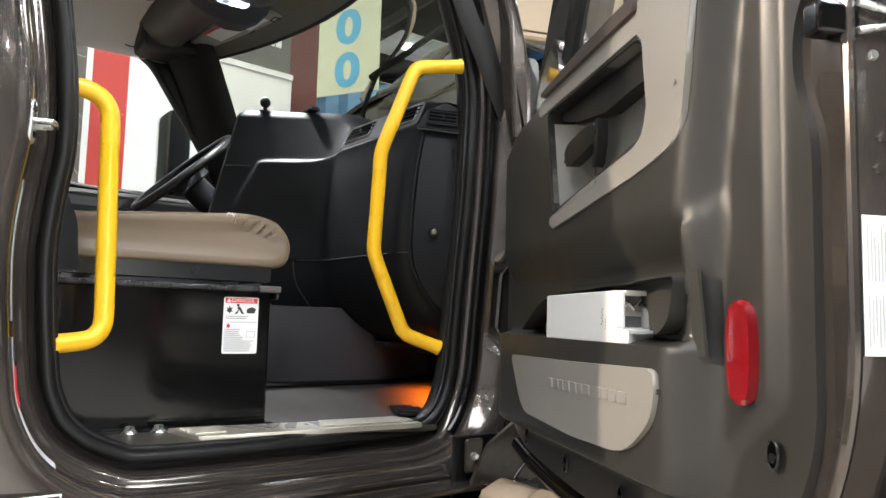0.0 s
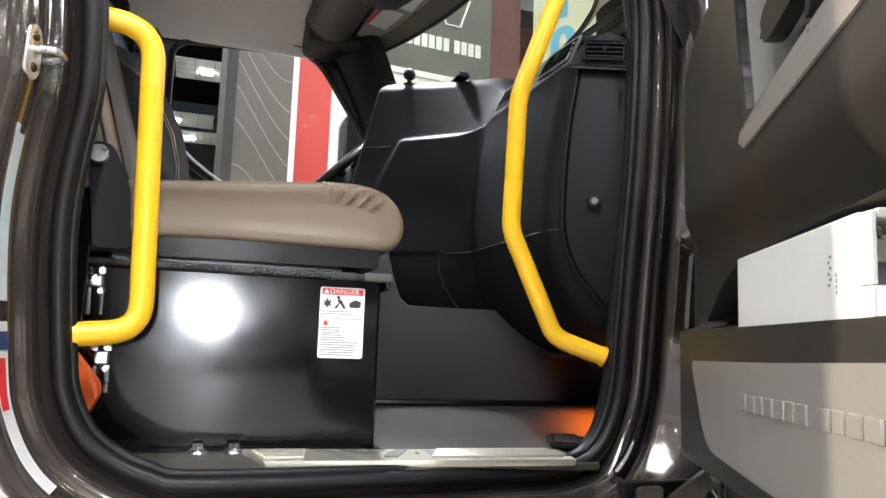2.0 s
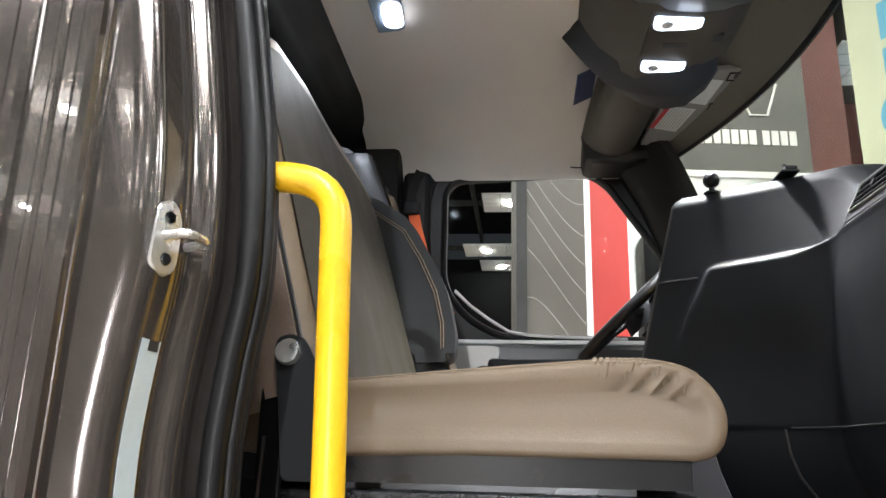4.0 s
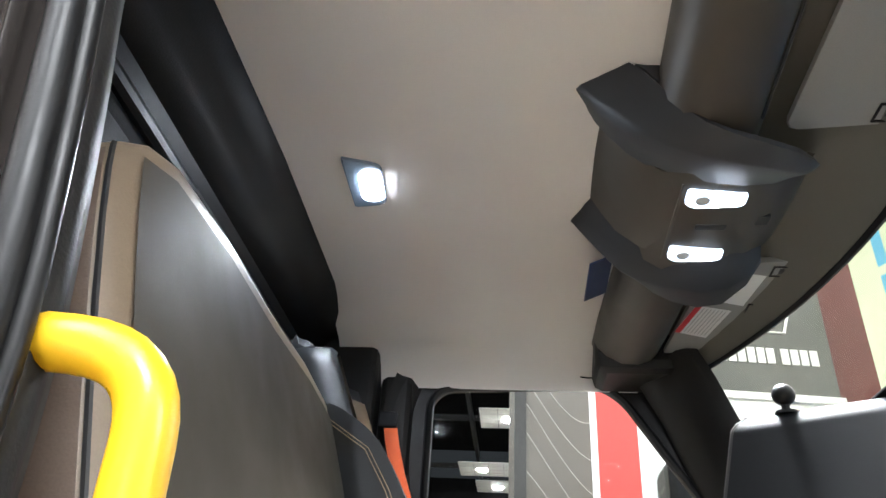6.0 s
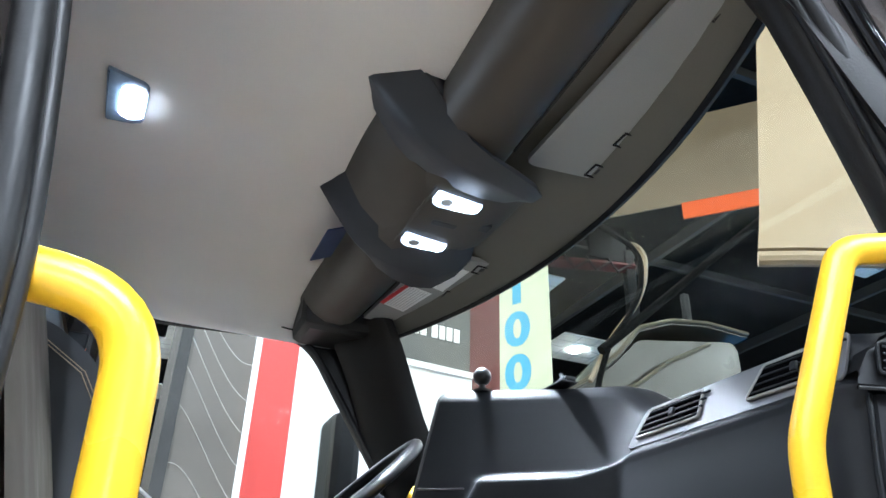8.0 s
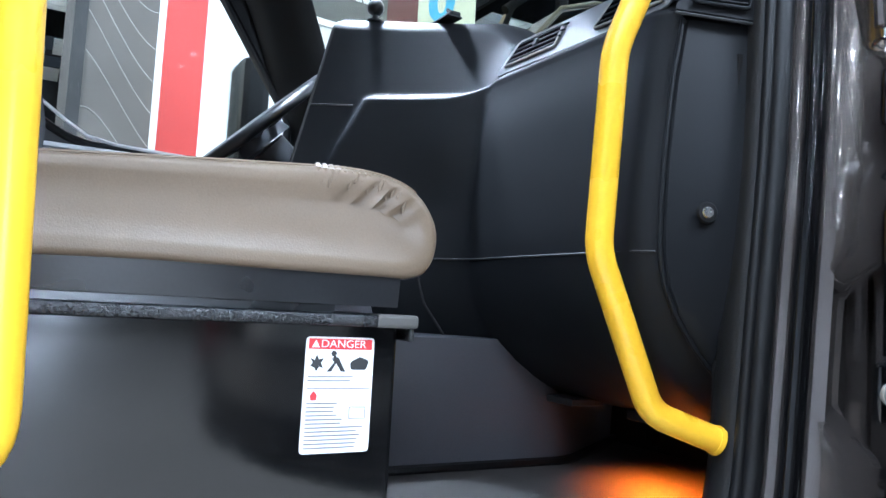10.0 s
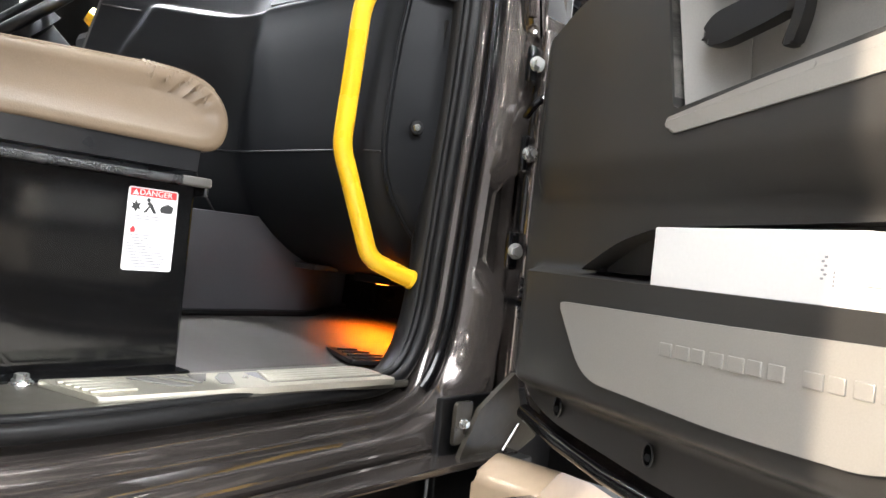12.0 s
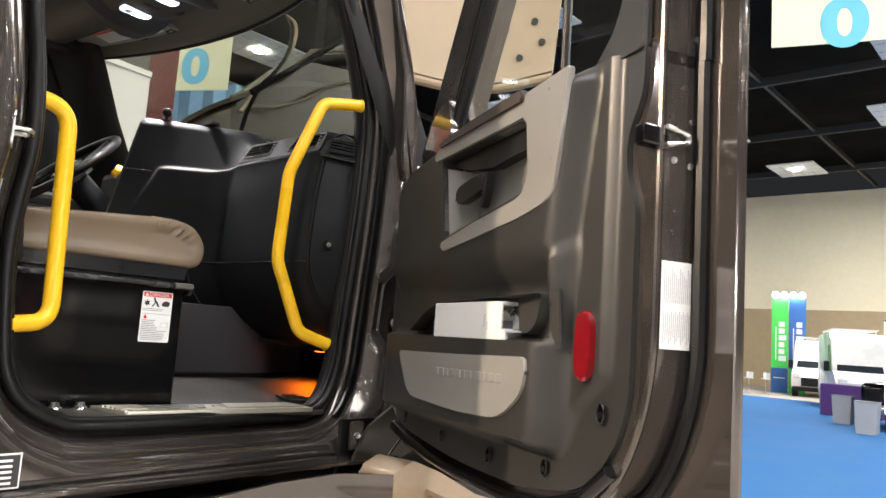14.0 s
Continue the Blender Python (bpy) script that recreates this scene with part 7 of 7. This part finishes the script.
tb = thing("booth_table", (x, y, 0), "purple draped booth table with papers", "table")
part("cloth", box(x - 0.6, x + 0.6, y - 0.9, y + 0.9, 0.0, 1.05, 0.03), surface("purple_cloth", (0.08, 0.03, 0.16), 0.9, 0, 0.1, 20, 0.1, 2), tb)
part("papers", box(x - 0.3, x + 0.3, y - 0.6, y + 0.4, 1.051, 1.12, 0.01), WHITE_CARD, tb)
x, y = polar(79.3, 25.0)
cv = thing("display_vehicle", (x, y, 0), "dark parked vehicle with chrome bumper at a booth", "vehicle")
part("body", box(x - 0.8, x + 2.5, y - 1.0, y + 0.35, 0.45, 1.25, 0.15, 3), BLACK_STEEL, cv)
part("bumper", tube([(x - 0.9, y - 0.9, 0.55), (x - 0.95, y, 0.55), (x - 0.8, y + 0.4, 0.55)], 0.12, 10), ALUMINIUM, cv, "chrome bumper")
part("wheel", disc((x + 0.2, y + 0.2, 0.4), (0, 1, 0), 0.4, 0.25, 20), TYRE, cv)
x, y = polar(79.7, 23.0)
pp = thing("booth_post", (x, y, 0), "dark booth frame post with a lit edge", "post")
part("post", box(x - 0.1, x + 1.5, y - 0.4, y + 0.03, 0.0, 2.95, 0.01), HALL_STEEL, pp)
part("light_strip", box(x - 0.12, x - 0.10, y - 0.02, y + 0.03, 0.5, 2.9), LAMP_DIM, pp, "glowing edge strip")
for az in (71.3, 72.4):
    x, y = polar(az, 42)
    ch = thing("bar_stool", (x, y, 0), "white bar stool by the far wall", "stool", "stools")
    part("seat", disc((x, y, 0.74), (0, 0, 1), 0.22, 0.05, 16), WHITE_CARD, ch)
    part("leg", tube([(x, y, 0.02), (x, y, 0.75)], 0.03, 8), ALUMINIUM, ch)
    part("base", disc((x, y, 0.0), (0, 0, 1), 0.24, 0.03, 16), ALUMINIUM, ch)
    part("backrest", shell([[(x + 0.22 * math.cos(a), y + 0.22 * math.sin(a), z) for a in (-0.9, -0.45, 0.0, 0.45, 0.9)] for z in (0.78, 0.95, 1.08)], 0.02), WHITE_CARD, ch)
